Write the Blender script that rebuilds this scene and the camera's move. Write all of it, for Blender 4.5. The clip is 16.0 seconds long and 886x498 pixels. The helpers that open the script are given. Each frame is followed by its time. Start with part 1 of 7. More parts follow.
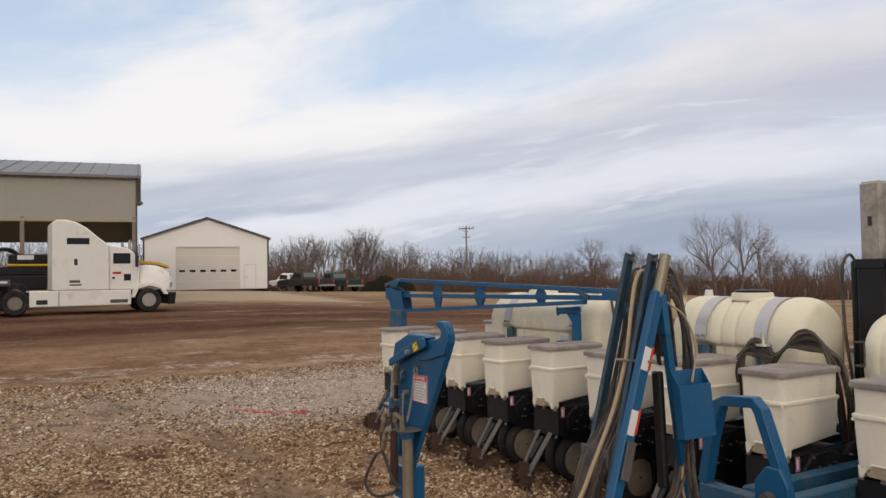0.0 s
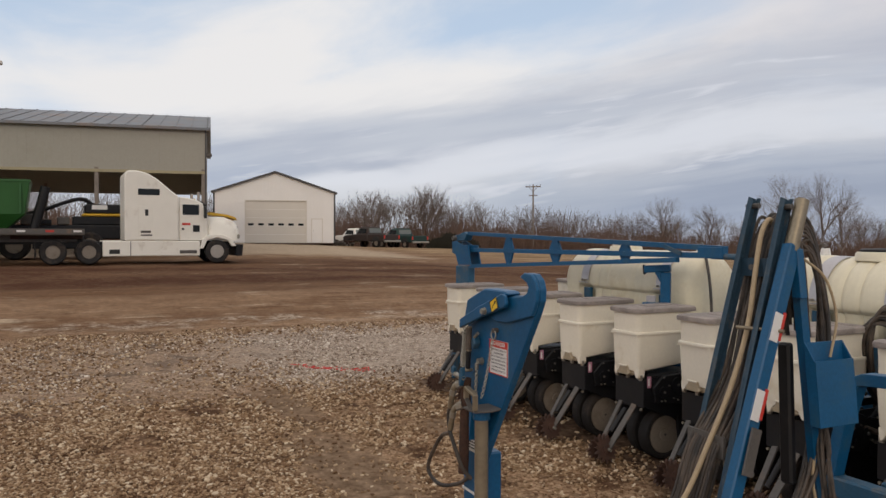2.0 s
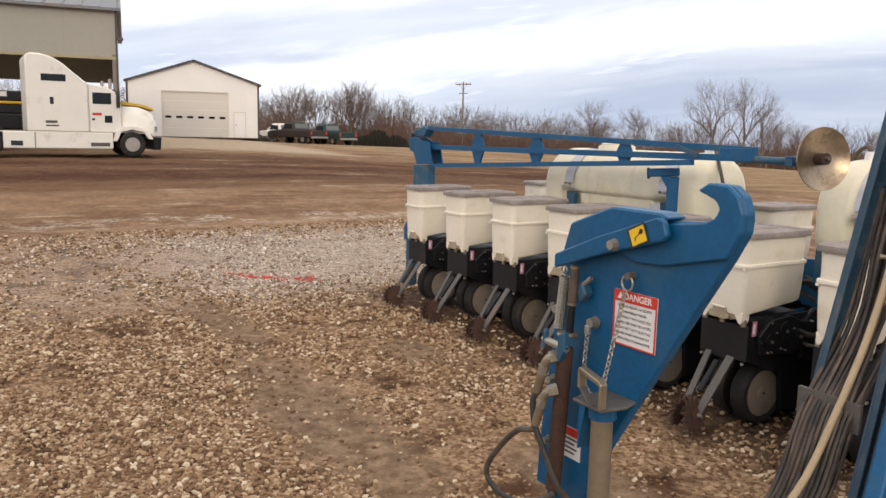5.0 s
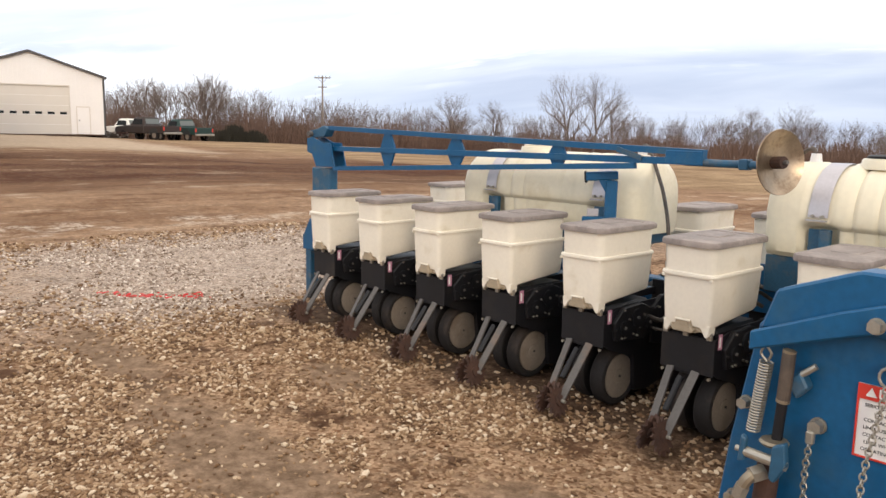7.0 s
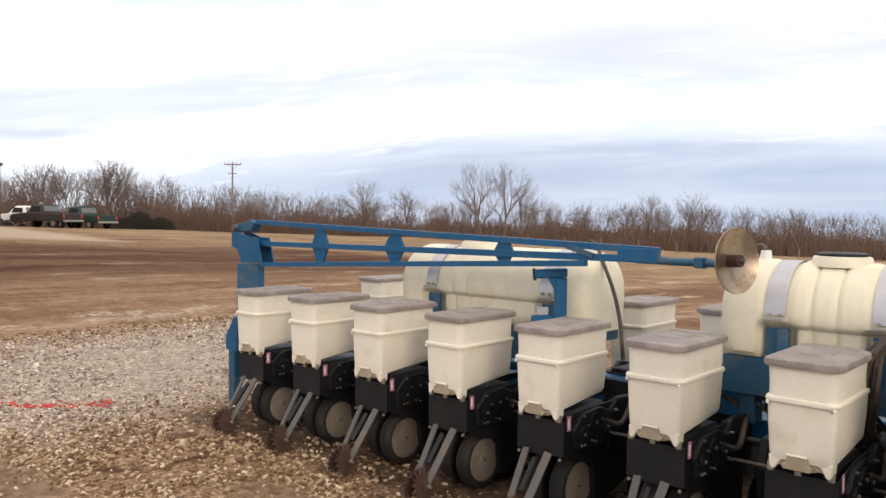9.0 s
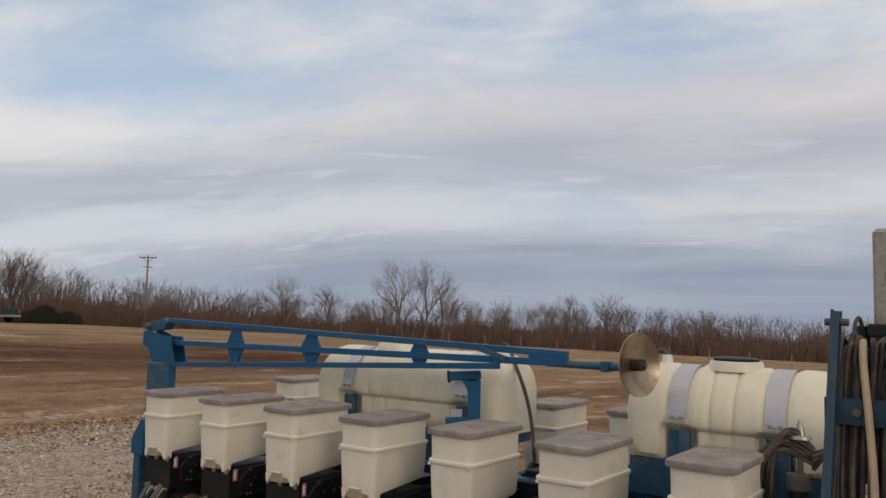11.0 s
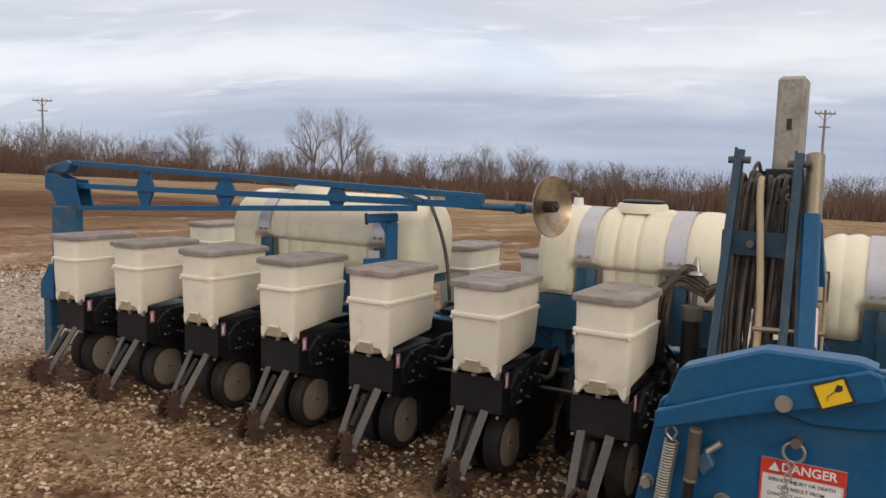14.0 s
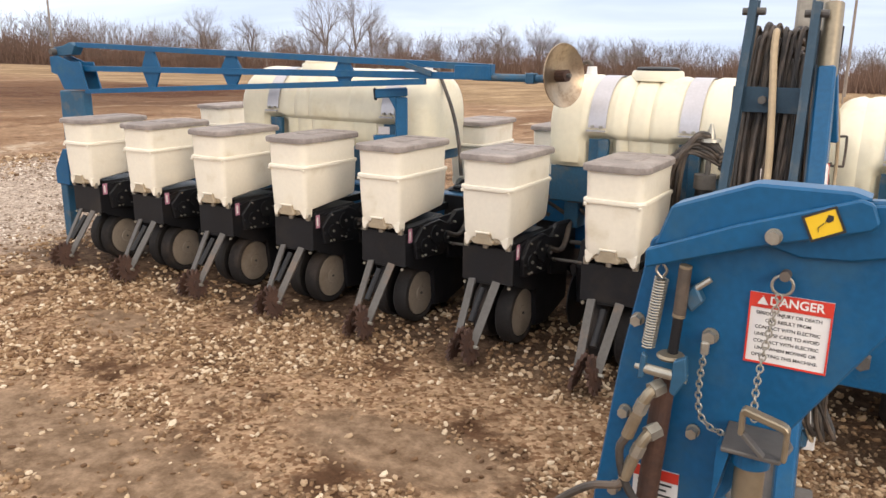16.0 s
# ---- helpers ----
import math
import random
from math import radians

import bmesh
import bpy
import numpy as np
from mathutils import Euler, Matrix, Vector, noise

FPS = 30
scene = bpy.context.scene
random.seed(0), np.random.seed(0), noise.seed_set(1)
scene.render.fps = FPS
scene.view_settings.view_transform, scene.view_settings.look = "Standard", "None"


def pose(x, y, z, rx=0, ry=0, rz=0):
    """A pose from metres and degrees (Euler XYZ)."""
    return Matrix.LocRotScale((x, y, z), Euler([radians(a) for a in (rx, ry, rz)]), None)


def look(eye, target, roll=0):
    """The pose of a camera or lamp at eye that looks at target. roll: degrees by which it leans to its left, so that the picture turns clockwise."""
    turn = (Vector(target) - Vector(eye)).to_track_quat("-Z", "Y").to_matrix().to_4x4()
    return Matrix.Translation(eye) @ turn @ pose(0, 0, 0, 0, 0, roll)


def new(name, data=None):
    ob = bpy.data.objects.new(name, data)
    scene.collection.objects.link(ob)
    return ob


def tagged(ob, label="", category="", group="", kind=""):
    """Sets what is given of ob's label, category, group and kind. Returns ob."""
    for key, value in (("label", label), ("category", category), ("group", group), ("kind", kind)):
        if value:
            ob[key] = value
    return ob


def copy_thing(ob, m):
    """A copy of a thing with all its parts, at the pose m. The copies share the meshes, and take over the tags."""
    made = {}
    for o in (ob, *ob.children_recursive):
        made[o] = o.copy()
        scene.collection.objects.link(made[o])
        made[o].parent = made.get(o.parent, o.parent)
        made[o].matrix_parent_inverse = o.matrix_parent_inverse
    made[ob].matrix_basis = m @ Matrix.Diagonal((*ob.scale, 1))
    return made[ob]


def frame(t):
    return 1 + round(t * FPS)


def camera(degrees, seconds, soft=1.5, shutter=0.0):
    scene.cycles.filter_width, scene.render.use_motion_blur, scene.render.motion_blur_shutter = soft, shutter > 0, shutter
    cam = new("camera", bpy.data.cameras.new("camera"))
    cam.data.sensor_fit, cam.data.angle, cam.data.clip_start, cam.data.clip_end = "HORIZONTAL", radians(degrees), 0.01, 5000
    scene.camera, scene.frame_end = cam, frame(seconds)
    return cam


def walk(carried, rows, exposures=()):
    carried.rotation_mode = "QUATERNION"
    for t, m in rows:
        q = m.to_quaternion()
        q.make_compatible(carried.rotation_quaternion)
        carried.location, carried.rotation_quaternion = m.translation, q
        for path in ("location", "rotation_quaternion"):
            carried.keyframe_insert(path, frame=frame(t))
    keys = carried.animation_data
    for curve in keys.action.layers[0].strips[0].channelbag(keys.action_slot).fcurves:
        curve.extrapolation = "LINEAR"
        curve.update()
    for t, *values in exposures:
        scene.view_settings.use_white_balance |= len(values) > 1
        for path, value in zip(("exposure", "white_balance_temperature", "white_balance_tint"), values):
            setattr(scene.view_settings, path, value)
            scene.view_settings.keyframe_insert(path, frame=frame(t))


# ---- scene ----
cam = camera(59.1, 16.0)
PATH = [
    (0, (4.21, -4.311, 1.859), (2.492, -3.289, 1.927), -0.9),
    (0.5, (4.106, -4.307, 1.836), (2.361, -3.334, 1.919), -0.1),
    (1, (3.967, -4.196, 1.805), (2.19, -3.28, 1.842), -0.2),
    (1.5, (3.804, -4.069, 1.799), (1.999, -3.208, 1.805), -0.1),
    (2, (3.579, -4.021, 1.797), (1.781, -3.146, 1.759), 0.2),
    (2.5, (3.382, -4.003, 1.787), (1.612, -3.073, 1.731), -0.0),
    (3, (3.255, -3.877, 1.762), (1.474, -2.973, 1.644), -0.7),
    (3.5, (3.133, -3.758, 1.755), (1.348, -2.871, 1.591), 0.3),
    (4, (2.935, -3.755, 1.734), (1.182, -2.819, 1.512), 1.7),
    (4.2, (2.835, -3.778, 1.727), (1.097, -2.82, 1.483), 1.4),
    (6.3, (1.946, -3.949, 1.812), (0.364, -2.769, 1.488), 0.6),
    (6.5, (1.871, -3.961, 1.81), (0.323, -2.735, 1.496), -0.2),
    (7, (1.729, -3.946, 1.807), (0.254, -2.629, 1.506), 1.0),
    (7.5, (1.596, -3.846, 1.809), (0.163, -2.482, 1.516), 1.0),
    (8, (1.497, -3.819, 1.814), (0.105, -2.415, 1.511), 1.6),
    (8.5, (1.401, -3.843, 1.865), (0.052, -2.394, 1.579), 1.6),
    (9, (1.35, -3.9, 1.882), (0.017, -2.412, 1.8), 0.8),
    (9.5, (1.373, -3.965, 1.909), (0.066, -2.452, 1.944), 0.3),
    (10, (1.442, -3.969, 1.924), (0.161, -2.438, 2.048), -0.1),
    (10.2, (1.464, -3.957, 1.923), (0.194, -2.421, 2.08), 0.3),
    (12.3, (1.434, -4.007, 1.906), (0.413, -2.291, 2.018), 2.8),
    (12.5, (1.432, -3.993, 1.902), (0.415, -2.272, 1.969), 2.7),
    (13, (1.44, -3.979, 1.886), (0.45, -2.241, 1.861), 2.1),
    (13.5, (1.44, -3.989, 1.877), (0.449, -2.257, 1.742), 2.5),
    (14, (1.453, -3.987, 1.868), (0.464, -2.261, 1.663), 1.9),
    (14.5, (1.458, -3.98, 1.844), (0.449, -2.272, 1.594), 2.2),
    (15, (1.46, -3.997, 1.818), (0.447, -2.309, 1.471), 2.3),
    (15.5, (1.468, -4.006, 1.809), (0.469, -2.328, 1.377), 1.5),
    (16, (1.494, -3.961, 1.801), (0.496, -2.3, 1.306), 0.6),
]
EXPOSURE = [(0.0, -0.62), (0.5, -0.78), (1.5, -0.86), (2.5, -0.60), (4.0, -0.28), (6.5, 0.15), (8.0, 0.18), (9.0, 0.02), (9.5, -0.32), (10.0, -0.62), (12.5, -1.02), (13.5, -0.66), (14.5, -0.2), (15.5, 0.2), (16.0, 0.42)]
walk(cam, [(t, look(eye, target, roll)) for t, eye, target, roll in PATH], EXPOSURE)


# ---- world, sun ----
world = bpy.data.worlds.new("sky")
scene.world = world
world.use_nodes = True
wn, wl = world.node_tree.nodes, world.node_tree.links
wn.clear()
w_out = wn.new("ShaderNodeOutputWorld")
w_bg = wn.new("ShaderNodeBackground")
w_sky = wn.new("ShaderNodeTexSky")
w_sky.sky_type = "NISHITA"
w_sky.sun_disc = False
SUN_EL, SUN_AZ = 20.0, 122.0          # degrees; azimuth clockwise from +y
w_sky.sun_elevation, w_sky.sun_rotation = radians(SUN_EL), radians(SUN_AZ)
w_sky.altitude, w_sky.air_density, w_sky.dust_density = 200, 1.0, 1.5
w_tc = wn.new("ShaderNodeTexCoord")
w_sep = wn.new("ShaderNodeSeparateXYZ")
wl.new(w_tc.outputs["Generated"], w_sep.inputs[0])


def wmath(op, a, b=None, c=None):
    n = wn.new("ShaderNodeMath")
    n.operation = op
    for i, v in enumerate((a, b, c)):
        if v is None:
            continue
        if isinstance(v, (int, float)):
            n.inputs[i].default_value = v
        else:
            wl.new(v, n.inputs[i])
    return n.outputs[0]


# heading round the sky (nought over the field, growing towards the sheds) and height above the cloud streak
heading = wmath("ARCTAN2", wmath("MULTIPLY", w_sep.outputs[0], -1.0), w_sep.outputs[1])
up = w_sep.outputs[2]
streak_line = wmath("SUBTRACT", 0.142, wmath("MULTIPLY", wmath("SUBTRACT", wmath("MINIMUM", wmath("MAXIMUM", heading, 0.733), 1.5), 0.733), 0.155))
above = wmath("SUBTRACT", up, streak_line)


def cloud_noise(along, across, seed, detail=6.0, distort=0.5, rough=0.55):
    """Noise drawn out along the cloud bands."""
    cb = wn.new("ShaderNodeCombineXYZ")
    wl.new(wmath("MULTIPLY", heading, along), cb.inputs[0])
    wl.new(wmath("MULTIPLY", above, across), cb.inputs[1])
    cb.inputs[2].default_value = seed
    nz = wn.new("ShaderNodeTexNoise")
    nz.inputs["Scale"].default_value, nz.inputs["Detail"].default_value = 1.0, detail
    nz.inputs["Roughness"].default_value, nz.inputs["Distortion"].default_value = rough, distort
    wl.new(cb.outputs[0], nz.inputs["Vector"])
    return nz.outputs["Fac"]


def wmix(fac, a, b):
    n = wn.new("ShaderNodeMix")
    n.data_type = "RGBA"
    wl.new(fac, n.inputs["Factor"])
    for key, v in ((6, a), (7, b)):
        if isinstance(v, tuple):
            n.inputs[key].default_value = (*v, 1)
        else:
            wl.new(v, n.inputs[key])
    return n.outputs[2]


def wstep(v, lo, hi):
    mr = wn.new("ShaderNodeMapRange")
    mr.interpolation_type = "SMOOTHSTEP"
    mr.inputs[1].default_value, mr.inputs[2].default_value = lo, hi
    wl.new(v, mr.inputs[0])
    return mr.outputs[0]


SKY_GAIN, CLOUD_GAIN = 0.10, 1.42
w_mul = wn.new("ShaderNodeVectorMath")
w_mul.operation = "SCALE"
w_mul.inputs[3].default_value = SKY_GAIN
wl.new(w_sky.outputs[0], w_mul.inputs[0])
soft = cloud_noise(2.2, 7.0, 2.4, 4.0, 0.2)
ragged = cloud_noise(4.2, 24.0, 7.1, 8.0, 0.3, 0.55)
veil = cloud_noise(2.2, 26.0, 5.7, 5.0, 0.4, 0.5)
fine_wisp = cloud_noise(9.0, 80.0, 4.6, 6.0, 0.3, 0.5)
billow = cloud_noise(3.4, 10.0, 9.3, 7.0, 0.3, 0.55)
lift = wmath("ADD", above, wmath("ADD", wmath("MULTIPLY", wmath("SUBTRACT", ragged, 0.5), 0.085), wmath("MULTIPLY", wmath("SUBTRACT", soft, 0.5), 0.05)))


def band(v, a, b, c, d):
    """One between b and c, falling to nought at a and d."""
    return wmath("MULTIPLY", wstep(v, a, b), wmath("SUBTRACT", 1.0, wstep(v, c, d)))


shed_side = wstep(heading, 0.55, 1.05)
# open blue with white billows, whiter towards the sheds
blue = wmix(wmath("MULTIPLY", wstep(up, 0.0, 0.5), 0.35), (0.66, 0.80, 1.00), w_mul.outputs[0])
cover = wmath("ADD", wmath("ADD", billow, wmath("MULTIPLY", wstep(heading, 0.9, 1.45), 0.03)), wmath("SUBTRACT", 0.10, wmath("MULTIPLY", wstep(up, 0.14, 0.32), 0.22)))
col = wmix(wstep(cover, 0.24, 0.66), blue, (1.0, 0.985, 0.985))
# blush of thin cloud over the field
col = wmix(wmath("MULTIPLY", band(lift, 0.0, 0.06, 0.10, 0.20), wmath("MULTIPLY", wmath("SUBTRACT", 1.0, shed_side), 0.75)), col, (0.84, 0.79, 0.80))
# the grey bank, heavy before the sheds and thin over the field
bank = wmath("MULTIPLY", band(lift, -0.01, 0.035, 0.055, 0.12), wmath("ADD", 0.58, wmath("MULTIPLY", shed_side, 0.22)))
col = wmix(bank, col, wmix(wstep(veil, 0.34, 0.66), (0.43, 0.49, 0.62), (0.56, 0.615, 0.72)))
# slate haze below the streak, paler towards the sheds, and the bright streak itself
slate = wmix(wstep(veil, 0.36, 0.66), (0.345, 0.405, 0.535), (0.47, 0.525, 0.635))
low_col = wmix(wstep(heading, 0.75, 1.30), slate, (0.60, 0.66, 0.75))
col = wmix(wmath("MULTIPLY", wmath("SUBTRACT", 1.0, wstep(lift, -0.085, 0.045)), 0.92), col, low_col)
col = wmix(wmath("MULTIPLY", band(lift, -0.035, -0.004, 0.004, 0.035), wmath("ADD", 0.12, wmath("MULTIPLY", wstep(heading, 0.35, 0.85), 0.48))), col, (0.82, 0.86, 0.95))
col = wmix(wmath("MULTIPLY", wmath("MULTIPLY", wstep(fine_wisp, 0.56, 0.74), band(above, -0.08, -0.04, 0.05, 0.09)), 0.6), col, (0.86, 0.88, 0.95))
# overhead the cloud closes to an even pale sheet
col = wmix(wstep(up, 0.36, 0.62), col, (1.04, 0.98, 0.94))
wl.new(col, w_bg.inputs[0])
w_bg.inputs[1].default_value = CLOUD_GAIN
wl.new(w_bg.outputs[0], w_out.inputs[0])

sun = new("sun", bpy.data.lights.new("sun", "SUN"))
sun.data.energy, sun.data.angle, sun.data.color = 0.95, radians(16), (1.0, 0.84, 0.64)
_sd = Vector((math.sin(radians(SUN_AZ)) * math.cos(radians(SUN_EL)), math.cos(radians(SUN_AZ)) * math.cos(radians(SUN_EL)), math.sin(radians(SUN_EL))))
sun.matrix_world = look(_sd * 50, (0, 0, 0))


# ---- materials ----
def socket_set(node, key, value):
    if isinstance(value, tuple) and len(value) == 3:
        value = (*value, 1)
    node.inputs[key].default_value = value


def mat(name, base, rough=0.6, metal=0.0, vary=0.15, scale=6.0, fine=60.0, bump=0.05, dirt=None, dirt_amount=0.3, dirt_scale=3.0, spec=0.5, sss=0.0):
    """A surface of one base colour with broad and fine variation, a stain colour and slight relief."""
    m = bpy.data.materials.new(name)
    m.use_nodes = True
    nt = m.node_tree
    n, l = nt.nodes, nt.links
    b = n["Principled BSDF"]
    b.inputs["Metallic"].default_value = metal
    b.inputs["Specular IOR Level"].default_value = spec
    tc = n.new("ShaderNodeTexCoord")
    oi = n.new("ShaderNodeObjectInfo")
    off = n.new("ShaderNodeVectorMath")
    off.operation = "MULTIPLY_ADD"
    l.new(oi.outputs["Random"], off.inputs[0])
    off.inputs[1].default_value = (17.0, 23.0, 31.0)
    l.new(tc.outputs["Object"], off.inputs[2])
    big, small = n.new("ShaderNodeTexNoise"), n.new("ShaderNodeTexNoise")
    for t, s, d in ((big, scale, 5.0), (small, fine, 4.0)):
        t.inputs["Scale"].default_value, t.inputs["Detail"].default_value = s, d
        l.new(off.outputs[0], t.inputs["Vector"])
    hsv = n.new("ShaderNodeHueSaturation")
    socket_set(hsv, "Color", base)
    add = n.new("ShaderNodeMath")
    add.operation = "ADD"
    l.new(big.outputs["Fac"], add.inputs[0])
    l.new(small.outputs["Fac"], add.inputs[1])
    mr = n.new("ShaderNodeMapRange")
    mr.inputs[1].default_value, mr.inputs[2].default_value = 0.6, 1.4
    mr.inputs[3].default_value, mr.inputs[4].default_value = 1 - vary, 1 + vary
    l.new(add.outputs[0], mr.inputs[0])
    l.new(mr.outputs[0], hsv.inputs["Value"])
    out = hsv.outputs[0]
    if dirt:
        dn = n.new("ShaderNodeTexNoise")
        dn.inputs["Scale"].default_value, dn.inputs["Detail"].default_value = dirt_scale, 8.0
        dn.inputs["Roughness"].default_value = 0.65
        l.new(off.outputs[0], dn.inputs["Vector"])
        dr = n.new("ShaderNodeMapRange")
        dr.inputs[1].default_value, dr.inputs[2].default_value = 0.62 - 0.3 * dirt_amount, 0.78 - 0.2 * dirt_amount
        dr.inputs[4].default_value = min(1.0, 0.5 + dirt_amount)
        l.new(dn.outputs["Fac"], dr.inputs[0])
        mx = n.new("ShaderNodeMix")
        mx.data_type = "RGBA"
        l.new(dr.outputs[0], mx.inputs["Factor"])
        l.new(out, mx.inputs[6])
        mx.inputs[7].default_value = (*dirt, 1)
        out = mx.outputs[2]
    l.new(out, b.inputs["Base Color"])
    rr = n.new("ShaderNodeMapRange")
    rr.inputs[3].default_value, rr.inputs[4].default_value = max(0.03, rough - 0.12), min(1.0, rough + 0.12)
    l.new(big.outputs["Fac"], rr.inputs[0])
    l.new(rr.outputs[0], b.inputs["Roughness"])
    if bump:
        bp = n.new("ShaderNodeBump")
        bp.inputs["Strength"].default_value, bp.inputs["Distance"].default_value = bump, 0.01
        l.new(small.outputs["Fac"], bp.inputs["Height"])
        l.new(bp.outputs[0], b.inputs["Normal"])
    if sss:
        b.inputs["Subsurface Weight"].default_value = sss
        b.inputs["Subsurface Radius"].default_value = (0.05, 0.04, 0.02)
    return m


M_HOPPER = mat("cream_polyethylene", (0.80, 0.735, 0.615), 0.45, vary=0.05, scale=3, fine=40, bump=0.02, dirt=(0.55, 0.46, 0.30), dirt_amount=0.12, dirt_scale=5)
M_LID = mat("weathered_grey_plastic", (0.235, 0.200, 0.182), 0.7, vary=0.25, scale=7, fine=70, dirt=(0.37, 0.315, 0.28), dirt_amount=0.45, dirt_scale=6)
M_TANK = mat("ivory_tank_plastic", (0.74, 0.675, 0.515), 0.4, vary=0.06, scale=2, fine=30, bump=0.02, dirt=(0.52, 0.42, 0.22), dirt_amount=0.2, dirt_scale=2)
M_BLACK = mat("black_painted_steel", (0.008, 0.008, 0.010), 0.5, vary=0.3, scale=9, bump=0.05, dirt=(0.028, 0.022, 0.018), dirt_amount=0.25, spec=0.35)
M_BLUE = mat("blue_paint", (0.005, 0.082, 0.195), 0.40, vary=0.18, scale=5, fine=80, bump=0.03, dirt=(0.035, 0.100, 0.160), dirt_amount=0.35, dirt_scale=6, spec=0.35)
M_BLUE_OLD = mat("faded_blue_paint", (0.016, 0.080, 0.150), 0.55, vary=0.25, scale=7, fine=80, bump=0.05, dirt=(0.115, 0.115, 0.105), dirt_amount=0.35, dirt_scale=8)
M_BLUE_DULL = mat("dull_blue_grey_paint", (0.020, 0.052, 0.085), 0.6, vary=0.25, scale=9, fine=80, bump=0.05, dirt=(0.105, 0.105, 0.10), dirt_amount=0.3, dirt_scale=9)
M_RUBBER = mat("black_rubber", (0.018, 0.016, 0.016), 0.75, vary=0.25, scale=8, fine=60, bump=0.1, dirt=(0.07, 0.05, 0.038), dirt_amount=0.35, spec=0.3)
M_RIM = mat("grey_wheel_rim", (0.215, 0.178, 0.142), 0.6, vary=0.15, scale=6, dirt=(0.12, 0.085, 0.058), dirt_amount=0.4)
M_ALLOY = mat("polished_truck_wheel", (0.40, 0.36, 0.32), 0.45, 0.3, vary=0.15, scale=6, dirt=(0.28, 0.20, 0.14), dirt_amount=0.3)
M_STEEL = mat("dull_steel", (0.11, 0.10, 0.092), 0.62, 0.3, vary=0.2, scale=8, dirt=(0.22, 0.14, 0.09), dirt_amount=0.25)
M_ZINC = mat("zinc_plated_steel", (0.36, 0.335, 0.285), 0.4, 0.7, vary=0.15, scale=30, fine=150)
M_GALV = mat("galvanised_strap", (0.48, 0.46, 0.48), 0.38, 0.6, vary=0.1, scale=8)
M_DISC = mat("worn_polished_steel", (0.36, 0.28, 0.20), 0.34, 0.85, vary=0.2, scale=14, fine=60, dirt=(0.16, 0.10, 0.06), dirt_amount=0.35, dirt_scale=9)
M_RUST = mat("rusty_steel", (0.075, 0.038, 0.026), 0.85, 0.2, vary=0.4, scale=12, fine=90, bump=0.2, dirt=(0.05, 0.03, 0.025), dirt_amount=0.5, dirt_scale=14)
M_MAST = mat("worn_bare_steel_column", (0.36, 0.33, 0.28), 0.5, 0.3, vary=0.3, scale=5, fine=40, dirt=(0.10, 0.085, 0.07), dirt_amount=0.5, dirt_scale=5)
M_HOSE = mat("black_hose_rubber", (0.026, 0.022, 0.020), 0.6, vary=0.3, scale=12, dirt=(0.125, 0.092, 0.068), dirt_amount=0.65, dirt_scale=5)
M_TANHOSE = mat("tan_hose", (0.42, 0.32, 0.20), 0.6, vary=0.15, scale=10)
M_WHITE = mat("white_vehicle_paint", (0.82, 0.78, 0.70), 0.35, vary=0.05, scale=2, fine=30, bump=0.0, dirt=(0.5, 0.42, 0.33), dirt_amount=0.15, dirt_scale=1.5)
M_SHED = mat("white_steel_siding", (0.84, 0.81, 0.78), 0.5, vary=0.05, scale=0.6, fine=12, bump=0.0)
M_SHEDTRIM = mat("dark_bronze_trim", (0.06, 0.055, 0.055), 0.5)
M_GDOOR = mat("almond_garage_door", (0.68, 0.63, 0.56), 0.5, vary=0.04, scale=1)
M_BARN = mat("beige_barn_siding", (0.36, 0.335, 0.28), 0.6, vary=0.06, scale=0.5, fine=10, dirt=(0.31, 0.285, 0.22), dirt_amount=0.25, dirt_scale=0.4)
M_ROOF = mat("galvanised_roofing", (0.17, 0.175, 0.19), 0.5, 0.3, vary=0.15, scale=0.4, dirt=(0.24, 0.16, 0.11), dirt_amount=0.35, dirt_scale=0.5)
M_DARKWOOD = mat("weathered_timber", (0.14, 0.12, 0.10), 0.85, vary=0.3, scale=3)
M_GLASSDARK = mat("dark_tinted_glass", (0.015, 0.017, 0.018), 0.12, vary=0.05, bump=0.0, spec=0.3)
# glass given a paler base colour to stand for a reflection
M_WINDOW = mat("reflecting_window", (0.16, 0.17, 0.15), 0.15, vary=0.05, bump=0.0, spec=0.6)
M_BARK = mat("grey_brown_bark", (0.165, 0.128, 0.110), 0.9, vary=0.3, scale=0.8, fine=8, bump=0.0)
M_BRUSH = mat("winter_brush", (0.155, 0.095, 0.068), 0.95, vary=0.45, scale=0.25, fine=2.5, bump=0.0)
M_GREEN = mat("green_machine_paint", (0.022, 0.10, 0.020), 0.45, vary=0.15, scale=1.5)
M_YELLOW = mat("machine_yellow_paint", (0.60, 0.36, 0.03), 0.45, vary=0.1, scale=2)
M_RED = mat("red_vinyl", (0.55, 0.035, 0.02), 0.45, vary=0.1, bump=0.0)
M_VINYL = mat("white_vinyl", (0.72, 0.70, 0.68), 0.4, vary=0.06, bump=0.0)
M_AMBER = mat("yellow_decal", (0.78, 0.50, 0.02), 0.4, vary=0.05, bump=0.0)
M_INK = mat("black_print", (0.02, 0.02, 0.02), 0.5, vary=0.05, bump=0.0)
M_SILL = mat("yellowed_trim", (0.38, 0.32, 0.20), 0.7, vary=0.15, scale=0.8)
M_POLE = mat("weathered_pole_timber", (0.24, 0.20, 0.17), 0.9, vary=0.25, scale=2)
M_PICKUP = mat("dark_brown_car_paint", (0.035, 0.022, 0.018), 0.6, vary=0.1, scale=1, bump=0.0)
